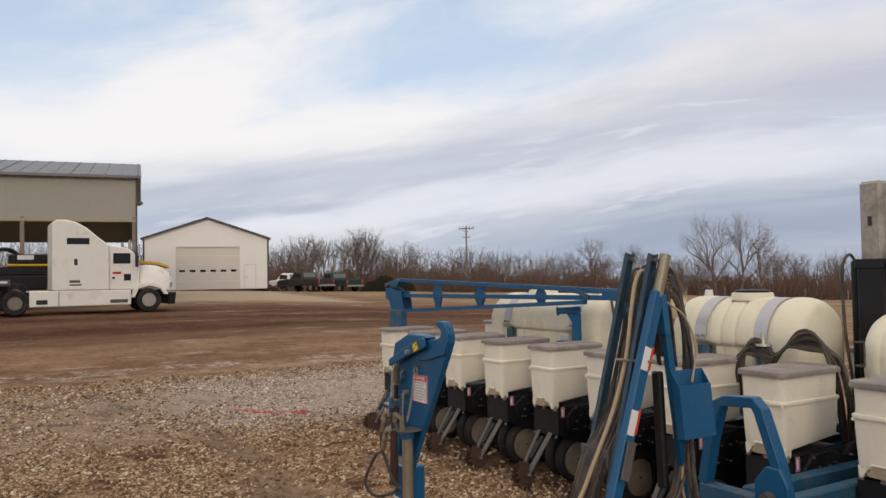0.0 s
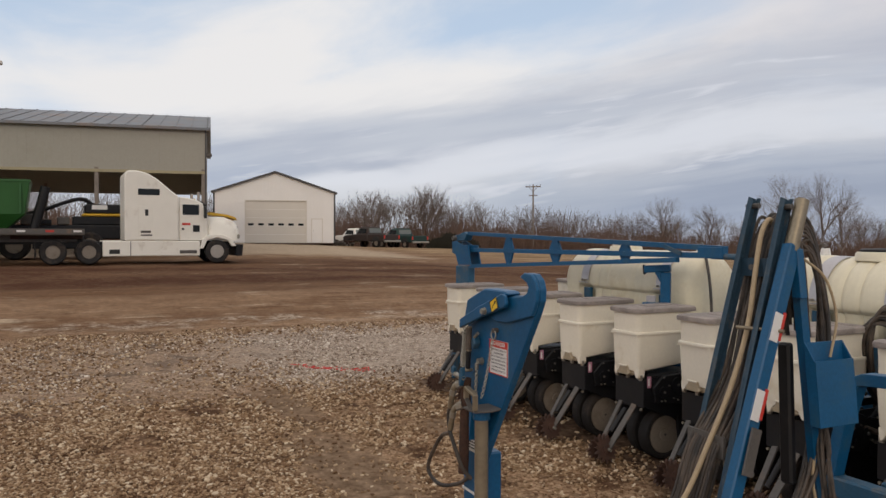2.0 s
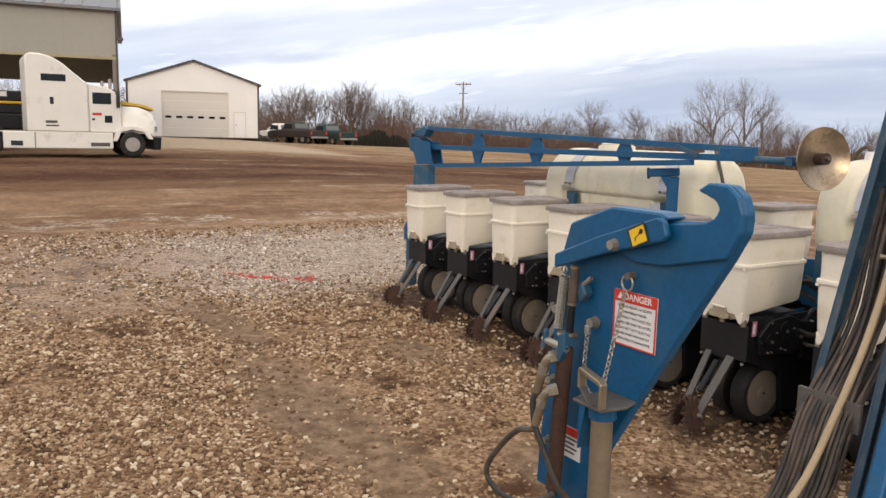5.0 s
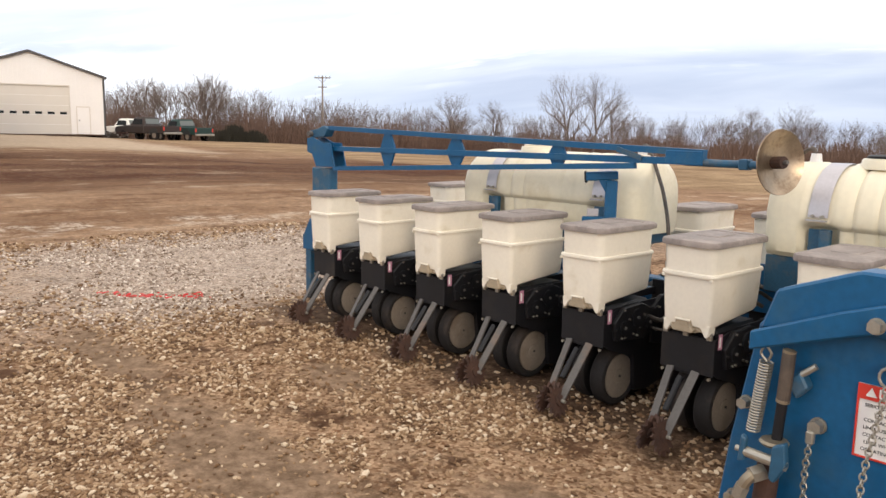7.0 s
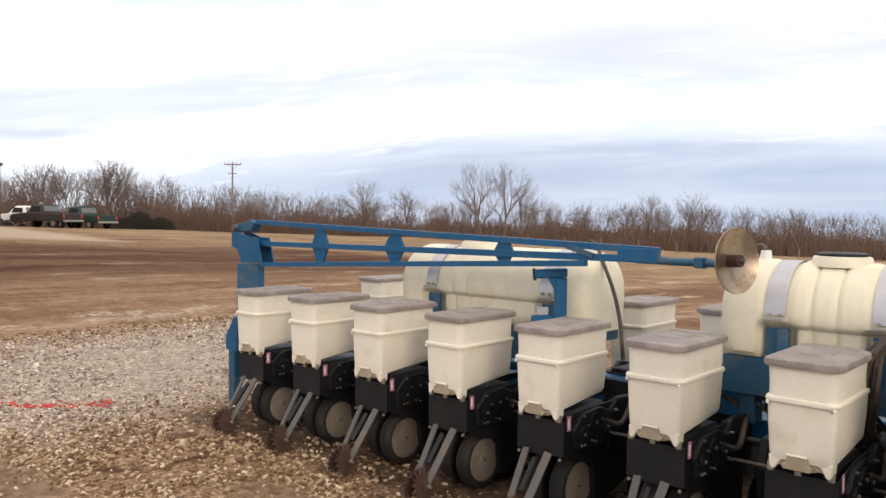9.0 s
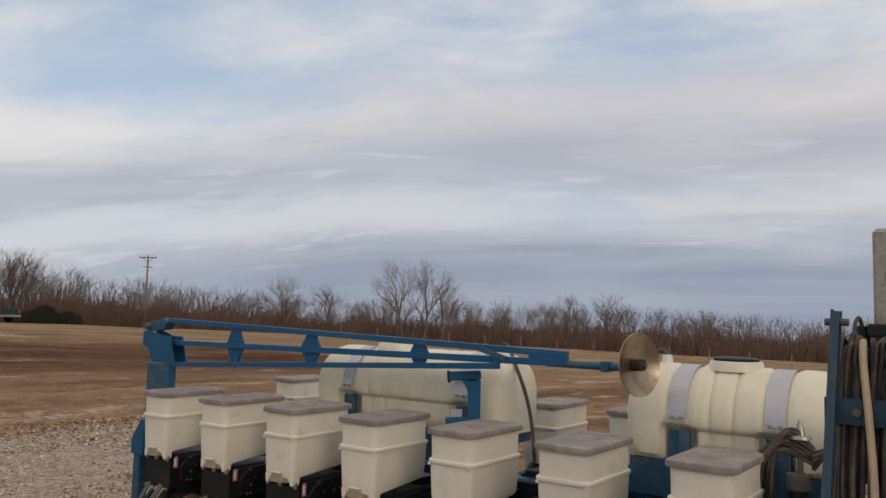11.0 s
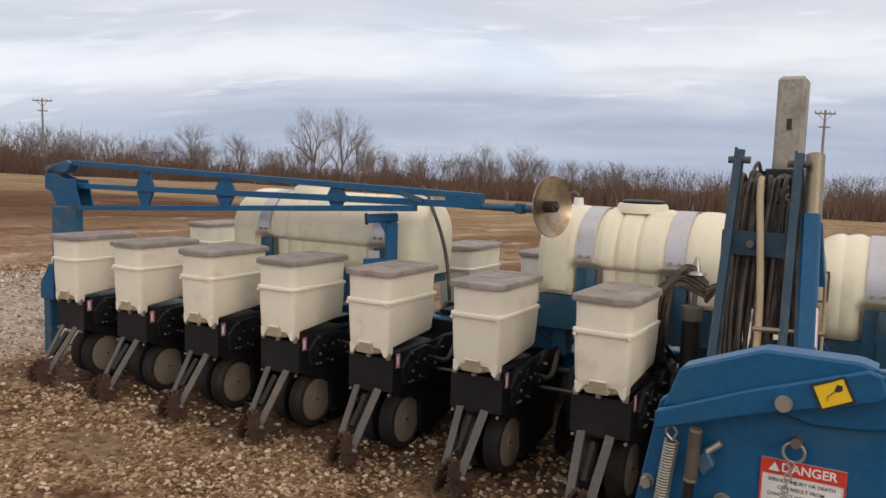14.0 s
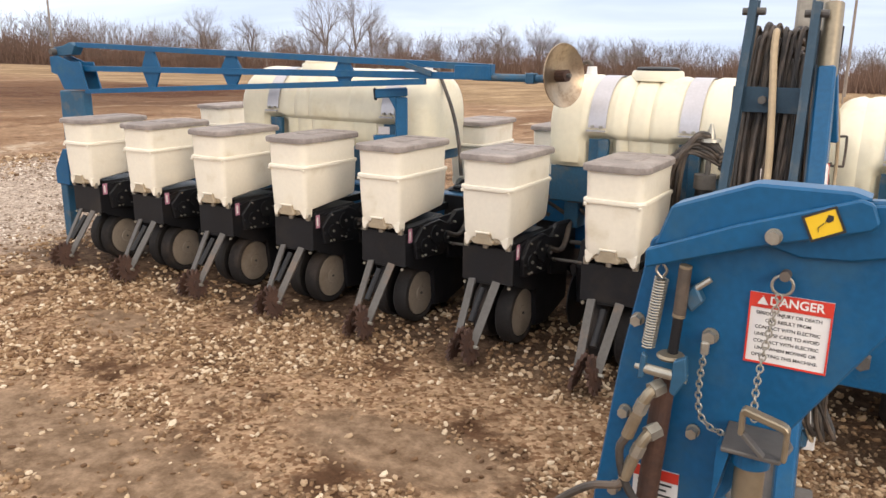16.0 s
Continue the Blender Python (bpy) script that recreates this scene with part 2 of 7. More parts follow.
M_PICKGREEN = mat("dark_green_car_paint", (0.010, 0.035, 0.030), 0.6, vary=0.1, scale=1, bump=0.0)
M_SPRAY = mat("red_marking_paint", (0.52, 0.035, 0.03), 0.8, vary=0.3, scale=12)
# cream hopper plastic darkened to tan for the shade beneath the hopper
M_LATCH = mat("shaded_cream_hopper_plastic", (0.36, 0.29, 0.20), 0.5, vary=0.15, scale=20)
M_SHRUB = mat("dark_evergreen_shrub", (0.030, 0.026, 0.016), 0.95, vary=0.4, scale=0.6, fine=4, bump=0.0)
M_PIPE = mat("yellowed_zinc_tube", (0.27, 0.225, 0.16), 0.42, 0.6, vary=0.2, scale=10, dirt=(0.16, 0.10, 0.06), dirt_amount=0.25)
M_PINK = mat("pink_tag", (0.45, 0.20, 0.28), 0.5, vary=0.15, scale=60, bump=0.0)


# ---- mesh helpers ----
def part(name, bm, material, parent=None, label="", smooth=False):
    me = bpy.data.meshes.new(name)
    bm.to_mesh(me)
    bm.free()
    me.materials.append(material)
    if smooth:
        for p in me.polygons:
            p.use_smooth = True
        me.set_sharp_from_angle(angle=radians(35))
    ob = new(name, me)
    if parent is not None:
        ob.parent = parent
    return tagged(ob, label)


def thing(name, label, category, m=None, group="", kind=""):
    ob = new(name)
    ob.empty_display_size = 0.2
    if m is not None:
        ob.matrix_basis = m
    return tagged(ob, label, category, group, kind)


def add_box(bm, x0, x1, y0, y1, z0, z1, bevel=0.0, m=None):
    vs = bmesh.ops.create_cube(bm, size=1)["verts"]
    bmesh.ops.transform(bm, verts=vs, matrix=Matrix.Translation(((x0 + x1) / 2, (y0 + y1) / 2, (z0 + z1) / 2)) @ Matrix.Diagonal((x1 - x0, y1 - y0, z1 - z0, 1)))
    if bevel:
        es = list({e for v in vs for e in v.link_edges})
        got = bmesh.ops.bevel(bm, geom=es, offset=bevel, segments=1, affect="EDGES")
        vs = list({v for fc in got["faces"] for v in fc.verts} | {v for v in vs if v.is_valid})
    if m is not None:
        bmesh.ops.transform(bm, verts=vs, matrix=m)
    return bm


def box(*a, **k):
    return add_box(bmesh.new(), *a, **k)


def add_cyl(bm, p0, p1, r0, r1=None, n=16, caps=True):
    """A round bar from p0 to p1."""
    p0, p1 = Vector(p0), Vector(p1)
    r1 = r0 if r1 is None else r1
    d = p1 - p0
    m = Matrix.Translation((p0 + p1) / 2) @ d.to_track_quat("Z", "Y").to_matrix().to_4x4()
    bmesh.ops.create_cone(bm, cap_ends=caps, segments=n, radius1=r0, radius2=r1, depth=d.length, matrix=m)
    return bm


def cyl(*a, **k):
    return add_cyl(bmesh.new(), *a, **k)


def add_beam(bm, p0, p1, w, h, up=(0, 0, 1), bevel=0.0):
    """A rectangular bar from p0 to p1, w across and h along up."""
    p0, p1 = Vector(p0), Vector(p1)
    d = (p1 - p0)
    z = d.normalized()
    x = Vector(up).cross(z)
    x = x.normalized() if x.length > 1e-5 else Vector((1, 0, 0))
    y = z.cross(x)
    m = Matrix((x, y, z)).transposed().to_4x4()
    m.translation = (p0 + p1) / 2
    return add_box(bm, -w / 2, w / 2, -h / 2, h / 2, -d.length / 2, d.length / 2, bevel, m)


def beam(*a, **k):
    return add_beam(bmesh.new(), *a, **k)


def smooth_path(pts, steps=6):
    """Points along a Catmull-Rom curve."""
    P = [Vector(p) for p in pts]
    P = [2 * P[0] - P[1]] + P + [2 * P[-1] - P[-2]]
    out = []
    for i in range(1, len(P) - 2):
        a, b, c, d = P[i - 1:i + 3]
        for k in range(steps):
            t = k / steps
            out.append(0.5 * ((2 * b) + (c - a) * t + (2 * a - 5 * b + 4 * c - d) * t * t + (3 * b - a - 3 * c + d) * t ** 3))
    return out + [P[-2]]


def add_tube(bm, pts, r, n=8, steps=6, r_end=None):
    path = smooth_path(pts, steps) if steps > 1 else [Vector(p) for p in pts]
    rings, side = [], None
    for i, p in enumerate(path):
        d = (path[min(i + 1, len(path) - 1)] - path[max(i - 1, 0)]).normalized()
        if side is None:
            side = d.orthogonal().normalized()
        side = (side - d * side.dot(d)).normalized()
        q = d.cross(side)
        rr = r if r_end is None else r + (r_end - r) * i / (len(path) - 1)
        rings.append([bm.verts.new(p + (side * math.cos(a) + q * math.sin(a)) * rr) for a in [2 * math.pi * k / n for k in range(n)]])
    for a, b in zip(rings, rings[1:]):
        for k in range(n):
            bm.faces.new((a[k], a[(k + 1) % n], b[(k + 1) % n], b[k]))
    bm.faces.new(rings[0][::-1])
    bm.faces.new(rings[-1])
    return bm


def tube(*a, **k):
    return add_tube(bmesh.new(), *a, **k)


def add_prism(bm, outline, a0, a1, axis="y", bevel=0.0):
    """An outline in the plane across an axis, as thick as a0 to a1. For y the outline is (x, z), for x (y, z), for z (x, y)."""
    def at(p, a):
        return {"y": (p[0], a, p[1]), "x": (a, p[0], p[1]), "z": (p[0], p[1], a)}[axis]
    lo, hi = [bm.verts.new(at(p, a0)) for p in outline], [bm.verts.new(at(p, a1)) for p in outline]
    k = len(outline)
    fs = [bm.faces.new(lo), bm.faces.new(hi[::-1])] + [bm.faces.new((lo[i], hi[i], hi[(i + 1) % k], lo[(i + 1) % k])) for i in range(k)]
    bmesh.ops.recalc_face_normals(bm, faces=fs)
    if bevel:
        bmesh.ops.bevel(bm, geom=list({e for f_ in fs for e in f_.edges}), offset=bevel, segments=1, affect="EDGES")
    return bm


def prism(*a, **k):
    return add_prism(bmesh.new(), *a, **k)


def add_loft(bm, sections, seg=4, cap=(True, True)):
    """Rounded rectangles above one another: z, x0, x1, y0, y1, corner radius, and how z rises per metre of y."""
    rings = []
    for s in sections:
        z, x0, x1, y0, y1, r = s[:6]
        rise = s[6] if len(s) > 6 else 0
        ring = []
        for cx, cy, a0 in ((x1 - r, y1 - r, 0), (x0 + r, y1 - r, 90), (x0 + r, y0 + r, 180), (x1 - r, y0 + r, 270)):
            for k in range(seg + 1):
                a = radians(a0 + 90 * k / seg)
                X, Y = cx + r * math.cos(a), cy + r * math.sin(a)
                ring.append(bm.verts.new((X, Y, z + rise * (Y - y0))))
        rings.append(ring)
    n = len(rings[0])
    for a, b in zip(rings, rings[1:]):
        for k in range(n):
            bm.faces.new((a[k], a[(k + 1) % n], b[(k + 1) % n], b[k]))
    if cap[0]:
        bm.faces.new(rings[0][::-1])
    if cap[1]:
        bm.faces.new(rings[-1])
    return bm


def loft(*a, **k):
    return add_loft(bmesh.new(), *a, **k)


def add_ring(bm, centre, axis, profile, n=24, caps=True):
    """A profile of (radius, along) turned round an axis."""
    q = Vector(axis).to_track_quat("Z", "Y").to_matrix()
    c = Vector(centre)
    rings = []
    for r, h in profile:
        rings.append([bm.verts.new(c + q @ Vector((r * math.cos(2 * math.pi * k / n), r * math.sin(2 * math.pi * k / n), h))) for k in range(n)])
    for a, b in zip(rings, rings[1:]):
        for k in range(n):
            bm.faces.new((a[k], a[(k + 1) % n], b[(k + 1) % n], b[k]))
    if caps and profile[0][0] > 1e-6:
        bm.faces.new(rings[0][::-1])
    if caps and profile[-1][0] > 1e-6:
        bm.faces.new(rings[-1])
    bmesh.ops.recalc_face_normals(bm, faces=bm.faces)
    return bm


def ring(*a, **k):
    return add_ring(bmesh.new(), *a, **k)


# ---- ground ----
def ground_z(x, y):
    """Level yard round the planter; the yard rises to a crest at the sheds and the field falls away ahead."""
    u = max(0.0, -x - 8.0)
    up = 0.0215 * min(u, 54.0) - 0.015 * max(0.0, u - 54.0)
    up *= 1 - 0.6 * min(1.0, max(0.0, (y - 60.0) / 30.0))
    down = -0.03 * max(0.0, y - 5.0)
    return up + down * min(1.0, max(0.0, (y - 5.0) / 8.0))


FAR_TURN = 0.5          # degrees that the far yard lies turned about the planter's end


def far_spot(x, y):
    c, s = math.cos(radians(FAR_TURN)), math.sin(radians(FAR_TURN))
    return 1.6 + c * (x - 1.6) - s * (y + 4.1), -4.1 + s * (x - 1.6) + c * (y + 4.1)


def far_pose(x, y, turn=0.0, lift=0.0):
    px_, py_ = far_spot(x, y)
    return pose(px_, py_, ground_z(px_, py_) + lift, 0, 0, turn + FAR_TURN)


BARE = ((-2.1, -2.05, 1.5, 0.36), (-0.4, -1.22, 0.6, 0.24), (-2.9, -0.82, 0.45, 0.22), (-4.6, -1.9, 0.9, 0.25))


def ground_material():
    m = bpy.data.materials.new("yard_ground")
    m.use_nodes = True
    n, l = m.node_tree.nodes, m.node_tree.links
    b = n["Principled BSDF"]
    b.inputs["Roughness"].default_value = 0.95
    b.inputs["Specular IOR Level"].default_value = 0.04
    tc = n.new("ShaderNodeTexCoord")
    sep = n.new("ShaderNodeSeparateXYZ")
    l.new(tc.outputs["Object"], sep.inputs[0])

    def noise_at(scale, detail=6.0, rough=0.6, stretch=None):
        t = n.new("ShaderNodeTexNoise")
        t.inputs["Scale"].default_value, t.inputs["Detail"].default_value, t.inputs["Roughness"].default_value = scale, detail, rough
        if stretch:
            mp = n.new("ShaderNodeMapping")
            mp.inputs["Scale"].default_value = stretch
            l.new(tc.outputs["Object"], mp.inputs[0])
            l.new(mp.outputs[0], t.inputs["Vector"])
        else:
            l.new(tc.outputs["Object"], t.inputs["Vector"])
        return t.outputs["Fac"]

    def op(kind, a, b_=None):
        t = n.new("ShaderNodeMath")
        t.operation = kind
        for i, v in enumerate((a, b_)):
            if v is None:
                continue
            if isinstance(v, (int, float)):
                t.inputs[i].default_value = v
            else:
                l.new(v, t.inputs[i])
        return t.outputs[0]

    def step(v, lo, hi):
        t = n.new("ShaderNodeMapRange")
        t.interpolation_type = "SMOOTHSTEP"
        t.inputs[1].default_value, t.inputs[2].default_value = lo, hi
        l.new(v, t.inputs[0])
        return t.outputs[0]

    def mix(fac, a, b_):
        t = n.new("ShaderNodeMix")
        t.data_type = "RGBA"
        l.new(fac, t.inputs["Factor"])
        for key, v in ((6, a), (7, b_)):
            if isinstance(v, tuple):
                t.inputs[key].default_value = (*v, 1)
            else:
                l.new(v, t.inputs[key])
        return t.outputs[2]

    X, Y = sep.outputs[0], sep.outputs[1]
    wob = op("MULTIPLY", op("SUBTRACT", noise_at(0.18, 5), 0.5), 9.0)
    wob_s = op("MULTIPLY", op("SUBTRACT", noise_at(0.9, 5), 0.5), 2.4)
    streak = op("ADD", op("ADD", op("MULTIPLY", noise_at(1.0, 2, 0.5, (0.42, 0.09, 1)), 0.42), op("MULTIPLY", noise_at(0.9, 8, 0.78), 0.36)), op("MULTIPLY", noise_at(4.5, 8, 0.8, (1.0, 0.35, 1)), 0.22))
    fine = noise_at(9.0, 8, 0.7)
    mid = noise_at(1.3, 6, 0.6)
    # stones pressed into the dirt
    vor = n.new("ShaderNodeTexVoronoi")
    vor.inputs["Scale"].default_value = 42.0
    l.new(tc.outputs["Object"], vor.inputs["Vector"])
    vsep = n.new("ShaderNodeSeparateColor")
    l.new(vor.outputs["Color"], vsep.inputs[0])
    pebble = mix(vsep.outputs[0], (0.125, 0.064, 0.033), (0.38, 0.26, 0.165))
    dirt = mix(step(mid, 0.35, 0.65), (0.092, 0.050, 0.029), (0.158, 0.095, 0.056))
    gravel = mix(step(op("ADD", mid, op("MULTIPLY", fine, 0.25)), 0.50, 0.62), dirt, pebble)
    pale = mix(vsep.outputs[1], (0.20, 0.145, 0.108), (0.50, 0.415, 0.34))
    xw = op("ADD", X, op("MULTIPLY", wob_s, 0.5))
    yw = op("ADD", Y, wob_s)
    pale_zone = op("MULTIPLY", op("MULTIPLY", step(xw, -11.2, -9.8), op("SUBTRACT", 1.0, step(xw, -6.4, -4.4))), op("MULTIPLY", op("ADD", 0.35, op("MULTIPLY", step(yw, -2.8, -0.6), 0.65)), op("SUBTRACT", 1.0, step(yw, 6.0, 9.0))))
    near = mix(pale_zone, gravel, pale)
    # trodden patches without stones
    bare = None
    for cx, cy, rx, ry in BARE:
        e = op("ADD", op("POWER", op("ABSOLUTE", op("DIVIDE", op("SUBTRACT", xw, cx), rx)), 2.0), op("POWER", op("ABSOLUTE", op("DIVIDE", op("SUBTRACT", Y, cy), ry)), 2.0))
        e = op("SUBTRACT", 1.0, step(op("ADD", e, op("MULTIPLY", op("SUBTRACT", fine, 0.5), 2.2)), 0.3, 1.9))
        bare = e if bare is None else op("MAXIMUM", bare, e)
    near = mix(bare, near, mix(step(fine, 0.35, 0.65), (0.172, 0.112, 0.070), (0.235, 0.162, 0.108)))
    # dark soil under the row units, with the planter's shade painted into its colour
    shaded_soil = op("MULTIPLY", op("MULTIPLY", step(op("ADD", Y, op("MULTIPLY", wob_s, 0.35)), -0.45, 0.15), op("SUBTRACT", 1.0, step(Y, 2.6, 3.4))), op("MULTIPLY", step(X, -5.6, -5.0), op("SUBTRACT", 1.0, step(X, 2.8, 3.4))))
    near = mix(op("MULTIPLY", shaded_soil, 0.92), near, mix(step(fine, 0.35, 0.65), (0.040, 0.024, 0.016), (0.085, 0.055, 0.038)))
    # packed dirt yard with wheel tracks
    yard = mix(step(streak, 0.36, 0.66), (0.155, 0.086, 0.048), (0.32, 0.208, 0.130))
    rut = op("MULTIPLY", step(op("ADD", op("MULTIPLY", noise_at(2.2, 3, 0.6, (0.7, 0.12, 1)), 0.65), op("MULTIPLY", noise_at(2.4, 8, 0.8), 0.35)), 0.52, 0.62), step(noise_at(0.45, 6, 0.65), 0.42, 0.62))
    yard = mix(rut, yard, (0.45, 0.345, 0.245))
    xl = op("ADD", X, op("MULTIPLY", wob_s, 0.3))
    pale_line = op("MULTIPLY", op("MULTIPLY", step(xl, -13.0, -12.2), op("SUBTRACT", 1.0, step(xl, -11.8, -11.0))), op("MULTIPLY", op("SUBTRACT", 1.0, step(Y, 3.0, 6.0)), op("MULTIPLY", step(fine, 0.40, 0.55), step(noise_at(1.1, 6, 0.7), 0.46, 0.60))))
    yard = mix(pale_line, yard, (0.46, 0.38, 0.30))
    dark_rut = op("MULTIPLY", step(op("ADD", op("MULTIPLY", noise_at(1.6, 3, 0.6, (0.6, 0.12, 1)), 0.6), op("MULTIPLY", noise_at(1.9, 8, 0.8), 0.4)), 0.53, 0.62), 0.65)
    yard = mix(dark_rut, yard, (0.120, 0.062, 0.034))
    far_x = op("SUBTRACT", 1.0, step(op("ADD", X, op("MULTIPLY", wob, 0.35)), -12.5, -9.5))
    far_y = step(op("ADD", Y, op("MULTIPLY", wob, 0.35)), 6.0, 9.0)
    base = mix(op("MAXIMUM", far_x, far_y), near, yard)
    xd = op("ADD", X, op("MULTIPLY", wob, 0.6))
    wet = op("MULTIPLY", op("MULTIPLY", step(xd, -37, -31), op("SUBTRACT", 1.0, step(xd, -22, -15.5))), op("SUBTRACT", 1.0, step(op("ADD", Y, wob), 22, 36)))
    base = mix(op("MULTIPLY", wet, step(op("ADD", streak, op("MULTIPLY", op("SUBTRACT", fine, 0.5), 0.5)), 0.36, 0.58)), base, (0.078, 0.036, 0.021))
    apron = op("MULTIPLY", op("SUBTRACT", 1.0, step(xd, -42, -37)), op("SUBTRACT", 1.0, step(op("ADD", Y, op("MULTIPLY", wob, 0.5)), 15, 18)))
    base = mix(op("MULTIPLY", apron, 0.9), base, (0.44, 0.345, 0.25))
    # dry winter grass of the field
    u = op("ADD", op("ADD", op("MULTIPLY", X, -0.22), Y), op("MULTIPLY", wob, 0.7))
    grass = mix(step(noise_at(0.6, 8, 0.7, (1.0, 0.25, 1)), 0.35, 0.7), (0.20, 0.128, 0.072), (0.38, 0.268, 0.160))
    base = mix(step(u, 27, 33), base, grass)
    # clods and grit break up the tracks
    grit = n.new("ShaderNodeHueSaturation")
    gr = n.new("ShaderNodeMapRange")
    gr.inputs[1].default_value, gr.inputs[2].default_value, gr.inputs[3].default_value, gr.inputs[4].default_value = 0.30, 0.70, 0.52, 1.48
    l.new(op("ADD", op("MULTIPLY", fine, 0.6), op("MULTIPLY", noise_at(2.6, 8, 0.75), 0.4)), gr.inputs[0])
    l.new(gr.outputs[0], grit.inputs["Value"])
    l.new(base, grit.inputs["Color"])
    l.new(grit.outputs[0], b.inputs["Base Color"])
    bp = n.new("ShaderNodeBump")
    bp.inputs["Strength"].default_value, bp.inputs["Distance"].default_value = 0.5, 0.02
    l.new(op("ADD", op("MULTIPLY", vor.outputs["Distance"], -0.8), fine), bp.inputs["Height"])
    l.new(bp.outputs[0], b.inputs["Normal"])
    return m


def build_ground():
    def axis(lo, hi, mid0, mid1):
        near = list(np.arange(mid0, mid1 + 0.01, 0.16))
        out = [mid1]
        while out[-1] < hi:
            out.append(out[-1] + max(0.2, (out[-1] - mid1) * 0.12))
        left = [mid0]
        while left[-1] > lo:
            left.append(left[-1] - max(0.2, (mid0 - left[-1]) * 0.12))
        return np.array(sorted(set(np.round(near + out[1:] + left[1:], 3))))
    xs, ys = axis(-1800, 1800, -12, 6), axis(-1500, 2500, -7, 6)
    verts, faces = [], []
    for y in ys:
        for x in xs:
            far = math.hypot(x, y)
            bumpy = 0.03 * (noise.noise((x * 0.9, y * 0.9, 0)) + 0.4 * noise.noise((x * 3, y * 3, 2)))
            if far > 12:
                bumpy += min(1.0, (far - 12) / 20) * 0.12 * noise.noise((x * 0.16, y * 0.16, 5))
            yy = y
            xx = max(x, -190)
            verts.append((x, y, ground_z(xx, yy) + bumpy * (1 if far < 300 else 0) - 0.012))
    w = len(xs)
    for j in range(len(ys) - 1):
        for i in range(w - 1):
            a = j * w + i
            faces.append((a, a + 1, a + w + 1, a + w))
    me = bpy.data.meshes.new("ground")
    me.from_pydata(verts, [], faces)
    for p in me.polygons:
        p.use_smooth = True
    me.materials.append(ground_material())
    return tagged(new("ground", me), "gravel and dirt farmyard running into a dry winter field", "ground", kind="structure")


build_ground()


# ---- planter row units ----
UNIT_GAP = 0.762
UNIT_X = [UNIT_GAP * (k - 7) + 0.165 for k in range(1, 11)]


def spiked_wheel(bm, centre, axis, r, n=13):
    """A closing wheel with teeth round its rim."""
    q = Vector(axis).to_track_quat("Z", "Y").to_matrix()
    c = Vector(centre)
    t = 0.009
    prof = []
    for k in range(n * 2):
        a = 2 * math.pi * k / (n * 2)
        rr = r if k % 2 == 0 else r * 0.70
        prof.append((rr * math.cos(a), rr * math.sin(a)))
    lo, hi = [bm.verts.new(c + q @ Vector((x, y, -t))) for x, y in prof], [bm.verts.new(c + q @ Vector((x, y, t))) for x, y in prof]
    k = len(prof)
    bm.faces.new(lo[::-1])
    bm.faces.new(hi)
    for i in range(k):
        bm.faces.new((lo[i], lo[(i + 1) % k], hi[(i + 1) % k], hi[i]))
    add_cyl(bm, c - q @ Vector((0, 0, 0.022)), c + q @ Vector((0, 0, 0.022)), r * 0.32, n=12)
    return bm


def bowed(bm, out=0.030, half=0.18):
    """Pushes the front edge of a lid or hopper out in a shallow bow."""
    for v in bm.verts:
        if v.co.y < 0.10:
            v.co.y -= out * max(0.0, 1 - (v.co.x / half) ** 2) * min(1.0, (0.10 - v.co.y) / 0.10)
    return bm


